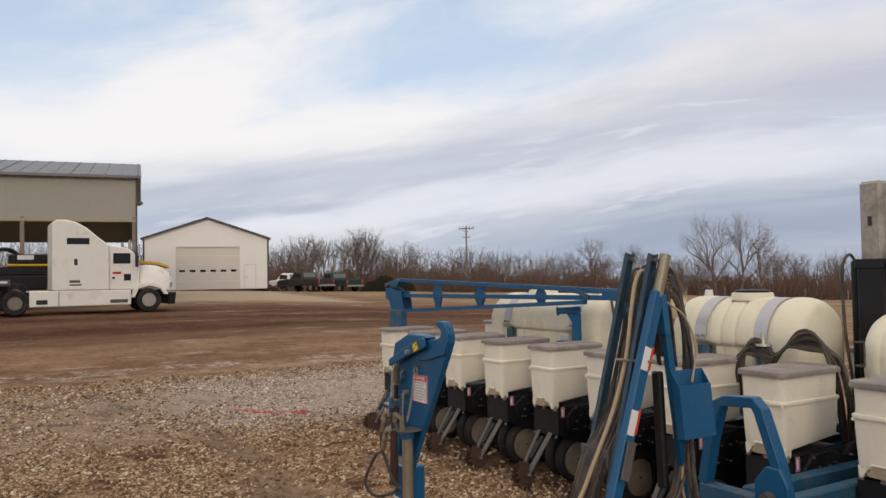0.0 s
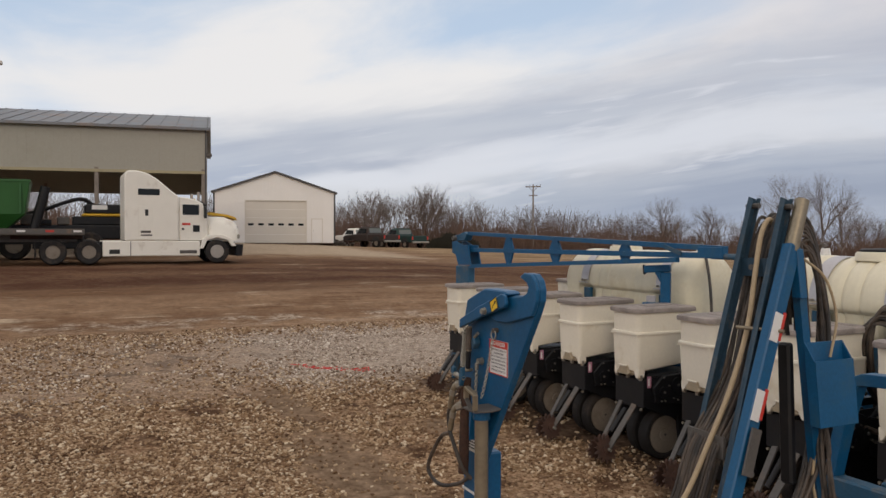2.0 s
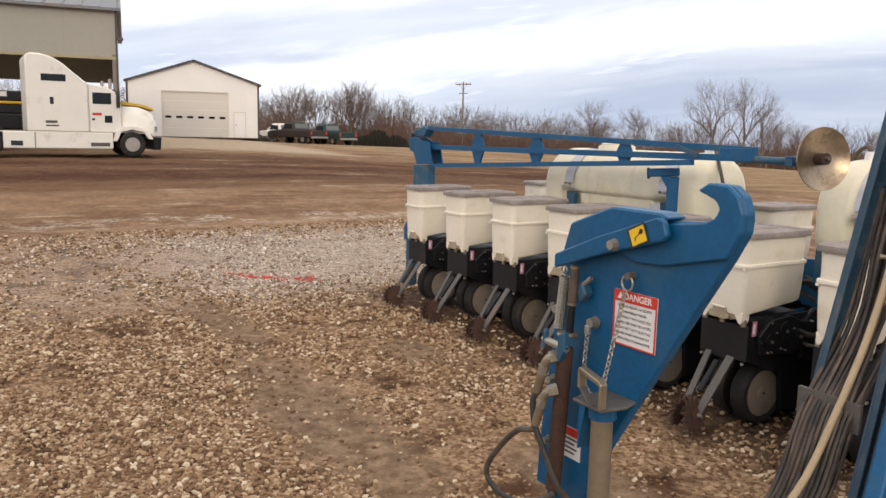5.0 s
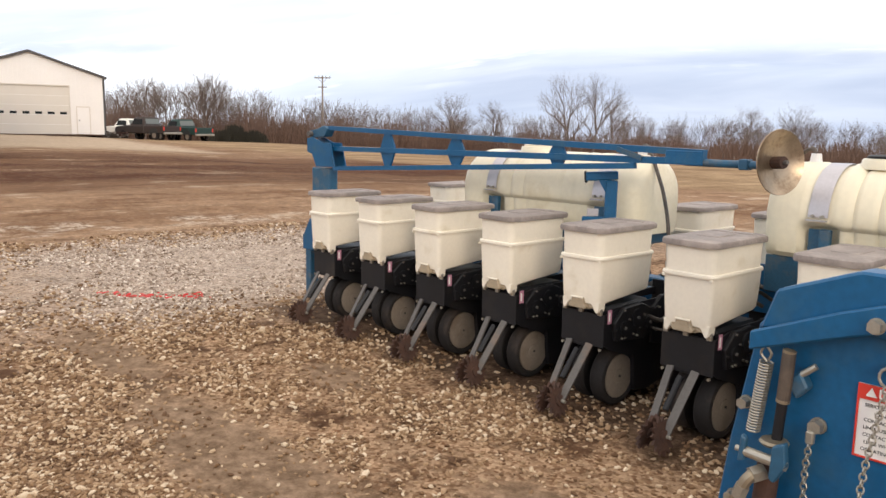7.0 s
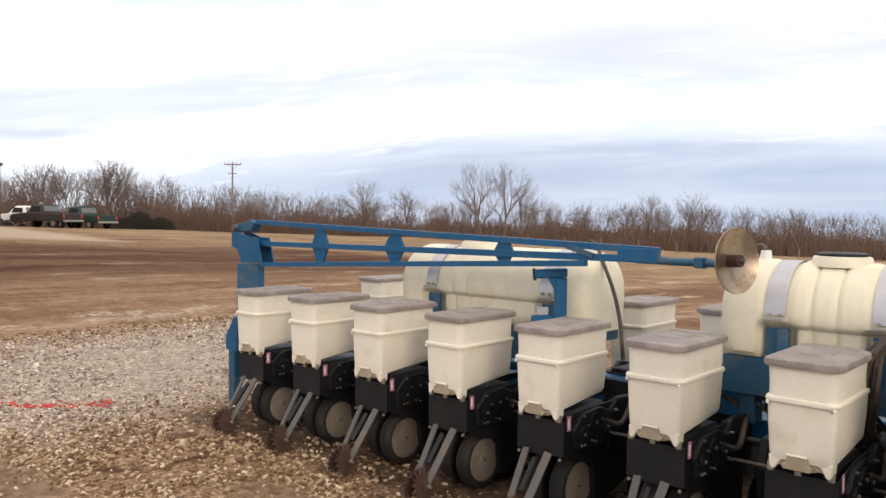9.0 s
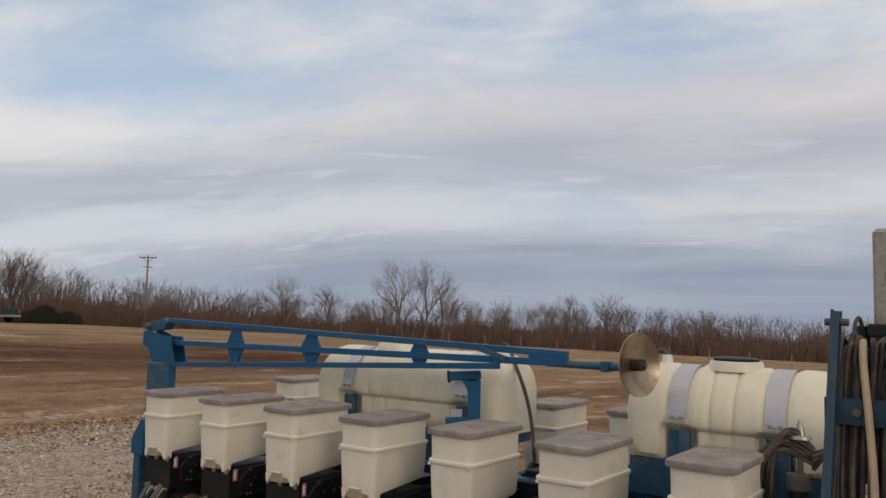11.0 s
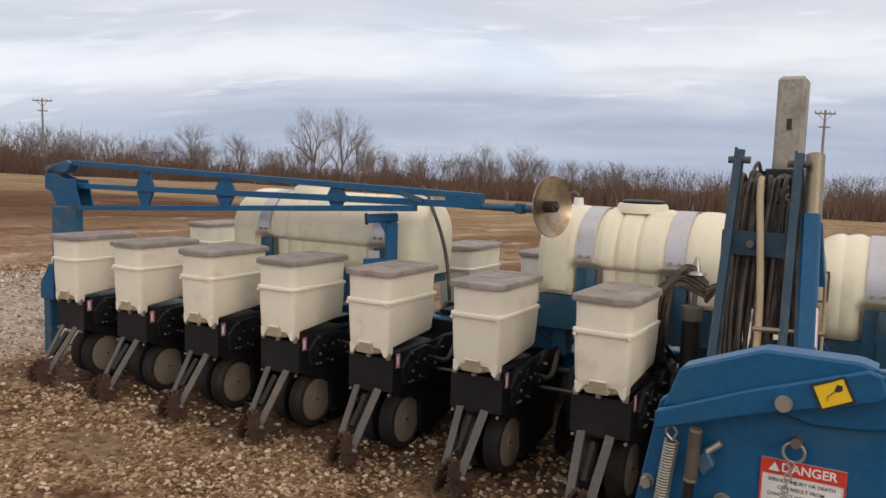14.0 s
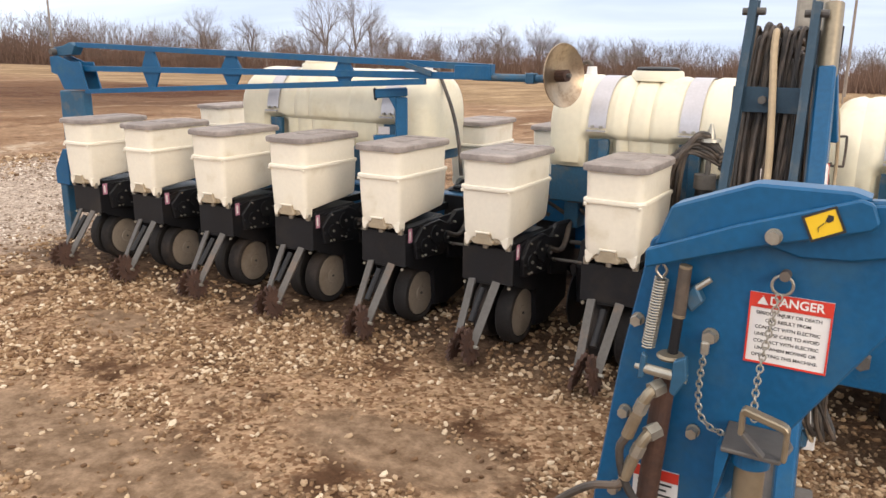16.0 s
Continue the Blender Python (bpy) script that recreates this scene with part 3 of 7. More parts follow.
def hopper_parts(root):
    """Seed hopper: lower box with a slanting bottom, a thin rim, an upper box and a bowed lid."""
    part("hopper", bowed(loft([
        (0.722, -0.120, 0.138, 0.030, 0.47, 0.030, 0.10), (0.730, -0.142, 0.147, 0.006, 0.535, 0.030, 0.09),
        (0.760, -0.150, 0.151, 0.001, 0.552, 0.030, 0.06), (0.83, -0.154, 0.154, -0.002, 0.558, 0.030, 0.02), (0.92, -0.159, 0.159, -0.006, 0.562, 0.032), (1.022, -0.164, 0.164, -0.010, 0.566, 0.036)]), 0.006), M_HOPPER, root, smooth=True)
    for s, xo in ((-1, 0.147), (1, 0.149)):
        part("corner_foot", prism([(s * xo, 0.745), (s * (xo - 0.004), 0.690), (s * (xo - 0.014), 0.672), (s * (xo - 0.030), 0.676), (s * (xo - 0.052), 0.716), (s * (xo - 0.085), 0.745)], 0.004, 0.075, "y", 0.005), M_HOPPER, root)
    rim = part("rim_band", bowed(loft([(1.012, -0.160, 0.160, -0.010, 0.564, 0.045), (1.012, -0.171, 0.171, -0.020, 0.574, 0.045), (1.024, -0.174, 0.174, -0.023, 0.577, 0.045), (1.034, -0.171, 0.171, -0.020, 0.574, 0.045), (1.038, -0.152, 0.152, -0.004, 0.556, 0.045)]), 0.012), M_HOPPER, root, smooth=True)
    for x_ in (-0.168, 0.135):
        part("rim_tab", box(x_ + 0.008, x_ + 0.026, -0.022, -0.012, 0.996, 1.013, 0.003), M_HOPPER, rim)
    part("hopper_extension", bowed(loft([(1.022, -0.159, 0.159, -0.008, 0.562, 0.045), (1.10, -0.160, 0.160, -0.010, 0.565, 0.048), (1.195, -0.164, 0.164, -0.014, 0.569, 0.050)]), 0.012), M_HOPPER, root, smooth=True)
    lid = part("lid", bowed(loft([(1.192, -0.170, 0.170, -0.020, 0.576, 0.045), (1.186, -0.182, 0.182, -0.030, 0.588, 0.050), (1.206, -0.185, 0.185, -0.033, 0.590, 0.052), (1.219, -0.181, 0.181, -0.029, 0.586, 0.052), (1.225, -0.166, 0.166, -0.014, 0.572, 0.045), (1.227, -0.12, 0.12, 0.05, 0.52, 0.04)]), 0.024), M_LID, root, "weathered grey lid", smooth=True)
    part("lid_panel", loft([(1.2265, -0.075, 0.075, 0.16, 0.40, 0.03), (1.232, -0.070, 0.070, 0.165, 0.395, 0.028)]), M_LID, lid, smooth=True)
    part("lid_rib", box(-0.135, 0.135, 0.455, 0.475, 1.2255, 1.2305, 0.002), M_LID, lid)


def row_unit(x, y=0.0):
    root = thing("planter_row_unit", "cream seed hopper row unit with black steel frame and gauge wheels", "planter unit", pose(x, y, 0), "row units across the planter")
    hopper_parts(root)
    part("shield_plate", box(-0.175, 0.168, 0.042, 0.052, 0.445, 0.662, 0.003), M_BLACK, root, "flat black steel rear shield")
    for s in (-1, 1):
        part("side_plate", prism([(0.052, 0.46), (0.052, 0.655), (0.30, 0.70), (0.62, 0.70), (0.72, 0.46), (0.36, 0.34), (0.12, 0.42)], s * 0.16 - 0.005, s * 0.16 + 0.005, "x"), M_BLACK, root)
    part("meter_body", box(-0.13, 0.13, 0.12, 0.60, 0.46, 0.70, 0.02), M_BLACK, root)
    # latch, clips and tag at the foot of the hopper
    part("hopper_skirt", prism([(-0.125, 0.738), (0.120, 0.738), (0.100, 0.704), (0.060, 0.688), (-0.075, 0.688), (-0.108, 0.704)], 0.012, 0.050, "y", 0.004), M_LATCH, root, "cream moulding under the hopper, coloured tan for its shade")
    tab = part("hopper_tab", prism([(-0.052, 0.764), (0.036, 0.764), (0.044, 0.722), (0.064, 0.708), (0.052, 0.690), (-0.072, 0.690), (-0.082, 0.708), (-0.060, 0.722)], -0.018, 0.020, "y", 0.005), M_LATCH, root, "moulded hopper latch")
    part("tab_lip", box(-0.056, 0.040, -0.026, -0.014, 0.757, 0.768, 0.003), M_HOPPER, tab)
    part("tab_recess", box(-0.040, 0.026, -0.0200, -0.0184, 0.726, 0.755), M_LATCH, tab)
    for x_ in (-0.145, -0.015, 0.135):
        part("clip", box(x_ - 0.016, x_ + 0.016, 0.028, 0.05, 0.655, 0.70, 0.003), M_ZINC, root, "small zinc clip")
    for s in (-1, 1):
        part("latch_wire", tube([(s * 0.145, 0.03, 0.665), (s * 0.12, 0.012, 0.695), (s * 0.07, 0.008, 0.712)], 0.0035, 5, 3), M_LATCH, root)
    tag = part("tag", box(0.170, 0.173, 0.075, 0.115, 0.60, 0.69), M_PINK, root, "small pink and white tag")
    part("tag_stripe", box(0.1732, 0.1742, 0.082, 0.098, 0.615, 0.675), M_VINYL, tag)
    # gauge wheels either side of the opener
    g = part("gauge_wheel", ring((0.072, 0.305, 0.2), (1, 0, 0), [(0.12, -0.05), (0.185, -0.055), (0.198, -0.040), (0.2, 0.0), (0.198, 0.034), (0.190, 0.047), (0.172, 0.053), (0.158, 0.050), (0.152, 0.040), (0.0, 0.036)], 30), M_RUBBER, root, "dusty rubber gauge wheel", smooth=True)
    rim = part("rim", ring((0.072, 0.305, 0.2), (1, 0, 0), [(0.150, 0.036), (0.148, 0.047), (0.138, 0.049), (0.05, 0.043), (0.045, 0.048), (0.0, 0.048)], 26), M_RIM, g, "dull grey wheel disc", smooth=True)
    part("hub_bolt", cyl((0.114, 0.305, 0.2), (0.127, 0.305, 0.2), 0.009, n=6), M_INK, rim)
    for s in (-1, 1):
        part("gauge_arm", beam((s * 0.01 - 0.02, 0.36, 0.24), (s * 0.03 - 0.02, 0.55, 0.47), 0.016, 0.05), M_BLACK, root)
        part("opener_disc", cyl((s * 0.006 - 0.03, 0.42, 0.18), (s * 0.011 - 0.03, 0.42, 0.18), 0.185, n=24), M_BLACK, root)
        # closing arms and wheels
        part("closing_arm", beam((s * 0.082 - 0.022, 0.045, 0.455), (s * 0.055 - 0.022, -0.185, 0.125), 0.050, 0.012, up=(0, 1, 0.7)), M_STEEL, root, "grey flat steel arm")
        part("closing_wheel", spiked_wheel(bmesh.new(), (s * 0.045 - 0.022, -0.205, 0.118), (1, 0.0, s * 0.26), 0.112, 15), M_RUST, root, "rusty toothed closing wheel")
        part("arm_bolt", cyl((s * 0.15, 0.04, 0.432), (s * 0.15, 0.026, 0.432), 0.010, n=6), M_ZINC, root)
    part("arm_bracket", box(-0.12, 0.075, 0.045, 0.075, 0.43, 0.448, 0.004), M_BLACK, root)
    part("down_spring", cyl((-0.02, 0.02, 0.41), (-0.02, -0.12, 0.24), 0.02, n=10), M_BLACK, root)
    part("wheel_axle", cyl((-0.115, -0.195, 0.118), (0.075, -0.195, 0.118), 0.011, n=8), M_ZINC, root)
    # parallel arms to the toolbar
    for s in (-1, 1):
        part("parallel_arm", beam((s * 0.12, 0.66, 0.46), (s * 0.12, 1.03, 0.46), 0.02, 0.05), M_BLACK, root)
        part("parallel_arm", beam((s * 0.12, 0.66, 0.66), (s * 0.12, 1.03, 0.66), 0.02, 0.05), M_BLACK, root)
    # solid black block added round the openers to darken the space behind the wheels
    part("opener_frame", prism([(0.44, 0.08), (0.40, 0.46), (0.95, 0.46), (0.93, 0.14), (0.60, 0.06)], -0.16, 0.15, "x", 0.006), M_BLACK, root)
    part("coulter_blade", cyl((-0.004, 0.86, 0.22), (0.004, 0.86, 0.22), 0.20, n=24), M_BLACK, root)
    part("coulter_arm", beam((0.02, 0.86, 0.22), (0.02, 1.02, 0.42), 0.03, 0.06), M_BLACK, root)
    # guessed black parts, added to fill the gaps beside the unit
    part("fertiliser_disc", cyl((0.288, 0.80, 0.20), (0.296, 0.80, 0.20), 0.20, n=24), M_BLACK, root)
    part("disc_bracket", prism([(0.74, 0.18), (0.70, 0.44), (0.78, 0.60), (1.04, 0.60), (1.04, 0.46), (0.88, 0.36), (0.84, 0.16)], 0.30, 0.36, "x", 0.008), M_BLACK, root)
    part("chain_guard", prism([(0.56, 0.40), (0.54, 0.64), (0.66, 0.72), (0.96, 0.70), (0.98, 0.44), (0.80, 0.34)], 0.150, 0.185, "x", 0.008), M_BLACK, root)
    part("meter_drum", cyl((0.13, 0.36, 0.56), (0.172, 0.36, 0.56), 0.10, n=20), M_BLACK, root)
    part("vacuum_hose", tube([(0.18, 0.48, 0.60), (0.23, 0.62, 0.56), (0.20, 0.80, 0.66), (0.14, 0.98, 0.70)], 0.018, 8, 4), M_HOSE, root)
    part("mount_plate", box(-0.14, 0.14, 1.03, 1.048, 0.34, 0.74, 0.004), M_BLACK, root)
    # drive case, sprockets and fasteners on the side
    random.seed(4)
    part("drive_case", prism([(0.14, 0.48), (0.12, 0.60), (0.22, 0.69), (0.42, 0.70), (0.56, 0.64), (0.60, 0.52), (0.46, 0.45)], 0.165, 0.195, "x", 0.006), M_BLACK, root)
    for yy, zz_, rr in ((0.22, 0.56, 0.045), (0.36, 0.61, 0.06), (0.50, 0.56, 0.04)):
        sp = part("sprocket", cyl((0.195, yy, zz_), (0.206, yy, zz_), rr, n=14), M_BLACK, root)
        part("sprocket_bolt", cyl((0.206, yy, zz_), (0.218, yy, zz_), 0.010, n=6), M_STEEL, sp)
    part("gauge_wheel", ring((-0.115, 0.335, 0.2), (-1, 0, 0), [(0.12, -0.05), (0.185, -0.055), (0.198, -0.040), (0.2, 0.0), (0.198, 0.034), (0.172, 0.053), (0.152, 0.040), (0.0, 0.036)], 24), M_RUBBER, root, "dusty rubber gauge wheel", smooth=True)
    for k in range(16):
        yy, zz_ = random.uniform(0.10, 0.66), random.uniform(0.47, 0.69)
        part("fastener", cyl((0.166, yy, zz_), (0.208, yy, zz_), 0.007, n=6), M_ZINC if k % 3 == 0 else (M_STEEL if k % 3 == 1 else M_BLACK), root)
    part("seed_tube", tube([(0.05, 0.30, 0.50), (0.03, 0.33, 0.36), (0.0, 0.36, 0.12)], 0.022, 8, 3), M_BLACK, root)
    part("cross_rod", cyl((0.165, 0.58, 0.50), (0.60, 0.58, 0.50), 0.011, n=8), M_STEEL, root)
    return root


first_unit = row_unit(UNIT_X[0])
for ux in UNIT_X[1:]:
    copy_thing(first_unit, pose(ux, 0, 0))


def front_unit(x, y):
    root = thing("push_row_unit", "cream seed hopper with grey lid on the front of the planter", "planter unit", pose(x, y, 0), "front row units")
    hopper_parts(root)
    part("shield_plate", box(-0.15, 0.15, -0.045, -0.035, 0.34, 0.635, 0.003), M_BLACK, root)
    # frame, discs and brackets made wide and low to block the bright ground beyond
    bm = bmesh.new()
    add_box(bm, -0.14, 0.14, 0.0, 0.5, 0.16, 0.66, 0.01)
    part("unit_frame", bm, M_BLACK, root)
    for s in (-1, 1):
        g = part("gauge_wheel", ring((s * 0.165, 0.25, 0.2), (s, 0, 0), [(0.12, -0.05), (0.185, -0.055), (0.199, -0.035), (0.2, 0.03), (0.19, 0.05), (0.0, 0.042)], 20), M_RUBBER, root, smooth=True)
        part("opener_disc", cyl((s * 0.225, 0.12, 0.19), (s * 0.233, 0.12, 0.19), 0.19, n=22), M_BLACK, root)
        part("disc_bracket", prism([(-0.02, 0.30), (-0.06, 0.58), (0.30, 0.62), (0.40, 0.40), (0.20, 0.22)], s * 0.255 - 0.025, s * 0.255 + 0.025, "x", 0.006), M_BLACK, root)
        part("drive_case", prism([(0.02, 0.40), (0.0, 0.60), (0.22, 0.70), (0.44, 0.62), (0.40, 0.42)], s * 0.165 - 0.02, s * 0.165 + 0.02, "x", 0.006), M_BLACK, root)
    part("tail_bracket", prism([(-0.30, 0.42), (-0.33, 0.60), (0.33, 0.60), (0.30, 0.42), (0.20, 0.26), (-0.20, 0.26)], -0.075, -0.05, "y", 0.004), M_BLACK, root)
    return root


FRONT_Y = 1.80
fu = front_unit(UNIT_X[0] - 0.381, FRONT_Y)
for k in (1, 2, 3, 4, 5, 6, 7, 8):
    copy_thing(fu, pose(UNIT_X[0] - 0.381 + UNIT_GAP * k, FRONT_Y, 0))


# ---- planter frame ----
def planter_frame():
    root = thing("planter_toolbar", "blue steel planter toolbar frame carrying row units and tanks", "planter frame", pose(0, 1.05, 0))
    part("rear_toolbar", box(-4.95, 3.1, 0.0, 0.18, 0.46, 0.64, 0.012), M_BLUE, root)
    part("front_toolbar", box(-4.95, 0.60, 0.58, 0.73, 0.46, 0.62, 0.012), M_BLUE, root)
    for x in (-4.6, -3.1, -1.25, -0.45, 1.6, 2.6):
        part("cross_beam", box(x - 0.07, x + 0.07, 0.185, 0.575, 0.48, 0.61, 0.01), M_BLUE, root)
    # braces and plates seen between the hoppers
    for x in (-1.02, -0.25):
        part("brace", beam((x, -0.10, 0.60), (x - 0.16, 0.02, 0.98), 0.055, 0.045), M_BLUE, root)
    part("fold_plate", prism([(-1.15, 0.66), (-1.15, 0.96), (-0.62, 0.98), (-0.42, 0.82), (-0.42, 0.66)], -0.10, -0.07, "y", 0.004), M_BLUE, root)
    part("fold_rib", beam((-1.0, -0.115, 0.70), (-0.72, -0.115, 0.93), 0.03, 0.05), M_BLUE, root)
    part("drive_shaft", cyl((-4.7, -0.17, 0.55), (2.6, -0.17, 0.55), 0.016, n=10), M_STEEL, root)
    for k in range(7):
        x = -1.15 + 0.16 * k
        part("hose", tube([(x, -0.12, 0.95 - 0.03 * k), (x + 0.15, -0.2, 0.84), (x + 0.35, -0.16, 0.80 + 0.02 * k), (x + 0.55, -0.1, 0.70)], 0.013, 7, 4), M_HOSE, root)
    for x in (-3.7, -1.70, 2.0):
        w = part("carrying_wheel", ring((x, 0.40, 0.32), (1, 0, 0), [(0.18, -0.1), (0.29, -0.1), (0.32, -0.06), (0.32, 0.06), (0.29, 0.1), (0.18, 0.1)], 28), M_RUBBER, root, smooth=True)
        part("rim", ring((x, 0.40, 0.32), (1, 0, 0), [(0.19, -0.08), (0.0, -0.04), (0.0, 0.04), (0.19, 0.08)], 20), M_RIM, w)
    return root


planter_frame()


# ---- liquid tanks ----
TANK_Y = 1.08


def tank(x0, x1, straps, cap_x, cap_dark=False, ribs=(), base=0.82):
    """A lying plastic tank: domed above, stepped in below to a narrower foot, with ribs, straps and a filler neck."""
    L = x1 - x0
    root = thing("liquid_tank", "ivory plastic ribbed liquid tank strapped above the planter bar", "tank", pose(x0, TANK_Y, base), "liquid tanks")
    R, cz = 0.318, 0.514
    bm = bmesh.new()
    rings = []
    N = 64
    for i in range(N + 1):
        xx = L * i / N
        e = min(xx, L - xx)
        c = max(0.0, 1 - e / 0.16)
        s = 1 - 0.30 * (1 - math.sqrt(max(0.0, 1 - c * c)))
        groove = 0.0
        for rb in ribs:
            groove = max(groove, math.exp(-((xx - (rb - x0)) / 0.014) ** 2))
        for st in straps:
            d = abs(xx - (st - x0))
            groove = max(groove, 0.8 if d < 0.075 else (0.8 * max(0.0, 1 - (d - 0.075) / 0.02)))
        r = R * s - 0.018 * groove
        # full depth at the ends, drawn in to a narrower foot between the straps, with a pocket below each strap
        inner = min(1.0, max(0.0, (xx - (straps[0] - x0) + 0.11) / 0.05)) * min(1.0, max(0.0, ((straps[-1] - x0) + 0.11 - xx) / 0.05))
        pocket = max(max(0.0, min(1.0, (0.12 - abs(xx - (st - x0))) / 0.03)) for st in straps)
        foot = r * 0.985 - 0.040 * inner - 0.050 * pocket * inner
        half = []
        for k in range(15):
            a = radians(90 - 96 * k / 14)
            half.append((r * math.cos(a), cz + r * math.sin(a)))
        edge = r + (foot - r) * 0.2
        half += [(edge, cz - 0.050), (foot + 0.004, cz - 0.072), (foot, cz - 0.10), (foot * 0.99, cz - 0.18), (foot * 0.97, 0.285), (foot * 0.88, 0.255)]
        outline = [(-y, z) for y, z in half[::-1]] + half[1:]
        rings.append([bm.verts.new((xx, y, z)) for y, z in outline])
    n = len(rings[0])
    for a, b in zip(rings, rings[1:]):
        for k in range(n):
            bm.faces.new((a[k], b[k], b[(k + 1) % n], a[(k + 1) % n]))
    bm.faces.new(rings[0])
    bm.faces.new(rings[-1][::-1])
    bmesh.ops.recalc_face_normals(bm, faces=bm.faces)
    part("tank_body", bm, M_TANK, root, smooth=True)
    part("cradle_deck", box(0.05, L - 0.05, -0.245, 0.245, 0.17, 0.254, 0.01), M_BLUE_OLD, root, "blue steel cradle deck")
    part("cradle_apron", box(0.03, L - 0.03, -0.262, -0.247, 0.02, 0.25, 0.003), M_BLUE_OLD, root)
    for px_ in (0.16, L - 0.16):
        part("cradle_leg", box(px_ - 0.05, px_ + 0.05, -0.20, -0.06, -0.175, 0.169, 0.008), M_BLUE_OLD, root)
    cx = cap_x - x0
    cap = part("filler_neck", ring((cx, 0, cz + R - 0.03), (0, 0, 1), [(0.165, 0.0), (0.16, 0.05), (0.150, 0.062), (0.0, 0.062)], 30), M_TANK, root, smooth=True)
    part("filler_lid", ring((cx, 0, cz + R + 0.034), (0, 0, 1), [(0.135, 0.0), (0.135, 0.012), (0.12, 0.02), (0.0, 0.024)], 28), M_BLACK if cap_dark else M_TANK, cap, smooth=True)
    for sx in straps:
        bm = bmesh.new()
        ring0 = []
        rs = R - 0.008
        for k in range(0, 25):
            a = math.pi * k / 24
            ring0.append([bm.verts.new((sx - x0 + dx, math.cos(a) * rr, cz + math.sin(a) * rr)) for dx, rr in ((-0.058, rs), (0.058, rs), (0.058, rs + 0.005), (-0.058, rs + 0.005))])
        for a, b in zip(ring0, ring0[1:]):
            for k in range(4):
                bm.faces.new((a[k], a[(k + 1) % 4], b[(k + 1) % 4], b[k]))
        bm.faces.new(ring0[0])
        bm.faces.new(ring0[-1][::-1])
        bmesh.ops.recalc_face_normals(bm, faces=bm.faces)
        st = part("strap", bm, M_GALV, root, "bright galvanised steel strap", smooth=True)
        part("strap_flange", box(sx - x0 - 0.058, sx - x0 + 0.058, -rs - 0.034, -rs - 0.004, cz - 0.022, cz - 0.014), M_GALV, st)
        for dy in (-0.028, 0.028):
            part("strap_bolt", cyl((sx - x0 + dy, -rs - 0.004, cz + 0.006), (sx - x0 + dy, -rs - 0.026, cz + 0.006), 0.010, n=8), M_ZINC, st)
        part("cradle_post", box(sx - x0 + 0.01, sx - x0 + 0.075, -0.312, -0.262, 0.02, cz - 0.07, 0.008), M_BLUE_OLD, root)
        part("cradle_back", box(sx - x0 - 0.06, sx - x0 + 0.008, -0.276, -0.264, 0.02, cz - 0.075), M_BLUE_OLD, root)
    return root


tank(-3.34, -1.50, (-2.95, -1.83), -2.69, ribs=(-2.74, -2.60, -2.18, -2.06))
tank(-0.58, 0.66, (-0.23, 0.34), 0.04, True, ribs=(-0.04, 0.10))
third = tank(1.09, 2.7, (1.42, 2.35), 1.95, ribs=(1.25, 1.62, 1.75, 2.0), base=0.74)
part("handle", tube([(0.02, -0.27, 0.63), (0.02, -0.37, 0.63), (0.08, -0.37, 0.635), (0.09, -0.37, 0.62), (0.09, -0.37, 0.49), (0.08, -0.37, 0.475), (0.02, -0.36, 0.475), (0.02, -0.25, 0.475)], 0.007, 7, 2), M_HOSE, third, "dark wire handle")


def marker_rest():
    """Blue hook in front of the long tank that the folded marker lies over."""
    root = thing("marker_rest", "blue steel hook bracket in front of the long tank", "bracket", pose(-1.665, 0.625, 0.63, 0, 0, 40))
    part("upright", box(0.0, 0.085, -0.03, 0.03, 0.0, 0.845, 0.008), M_BLUE, root)
    part("arm", beam((-0.14, 0.0, 0.868), (0.085, 0.0, 0.882), 0.07, 0.062, bevel=0.008), M_BLUE, root)
    part("arm_end", beam((-0.15, 0.0, 0.864), (-0.128, 0.0, 0.866), 0.05, 0.085, bevel=0.008), M_BLACK, root)
    part("corner", prism([(0.0, 0.76), (0.0, 0.846), (-0.05, 0.846)], -0.025, 0.025), M_BLUE, root)
    part("lower_arm", box(-0.155, 0.0, -0.02, 0.03, 0.50, 0.58, 0.006), M_BLUE, root)
    part("tab", box(-0.12, -0.04, -0.012, 0.0, 0.585, 0.64, 0.003), M_GALV, root, "galvanised strap tab")
    return root


marker_rest()


def vent_hose():
    root = thing("tank_hose", "black hose running from the tank vent down to the frame", "hose", pose(-1.69, 1.10, 1.645))
    part("vent_cap", cyl((0, 0, -0.03), (0, 0, 0.04), 0.035, n=14), M_VINYL, root)
    part("hose", tube([(0.0, 0.0, 0.03), (0.03, -0.02, 0.075), (0.10, -0.06, 0.05), (0.20, -0.12, -0.08), (0.34, -0.22, -0.26), (0.44, -0.30, -0.46), (0.49, -0.34, -0.70)], 0.013, 8, 6), M_HOSE, root, smooth=True)
    return root


def tank_vent(x):
    root = thing("tank_vent", "white vent cap with a short black hose on the tank", "vent", pose(x, 1.08, 1.652))
    part("cap", cyl((0, 0, -0.02), (0, 0, 0.05), 0.04, 0.03, n=14), M_VINYL, root)
    part("hose", tube([(0.0, 0.0, 0.05), (-0.04, 0.02, 0.08), (-0.12, 0.05, 0.03), (-0.18, 0.12, -0.12)], 0.014, 8, 5), M_HOSE, root)
    return root


vent_hose()
tank_vent(-0.40)


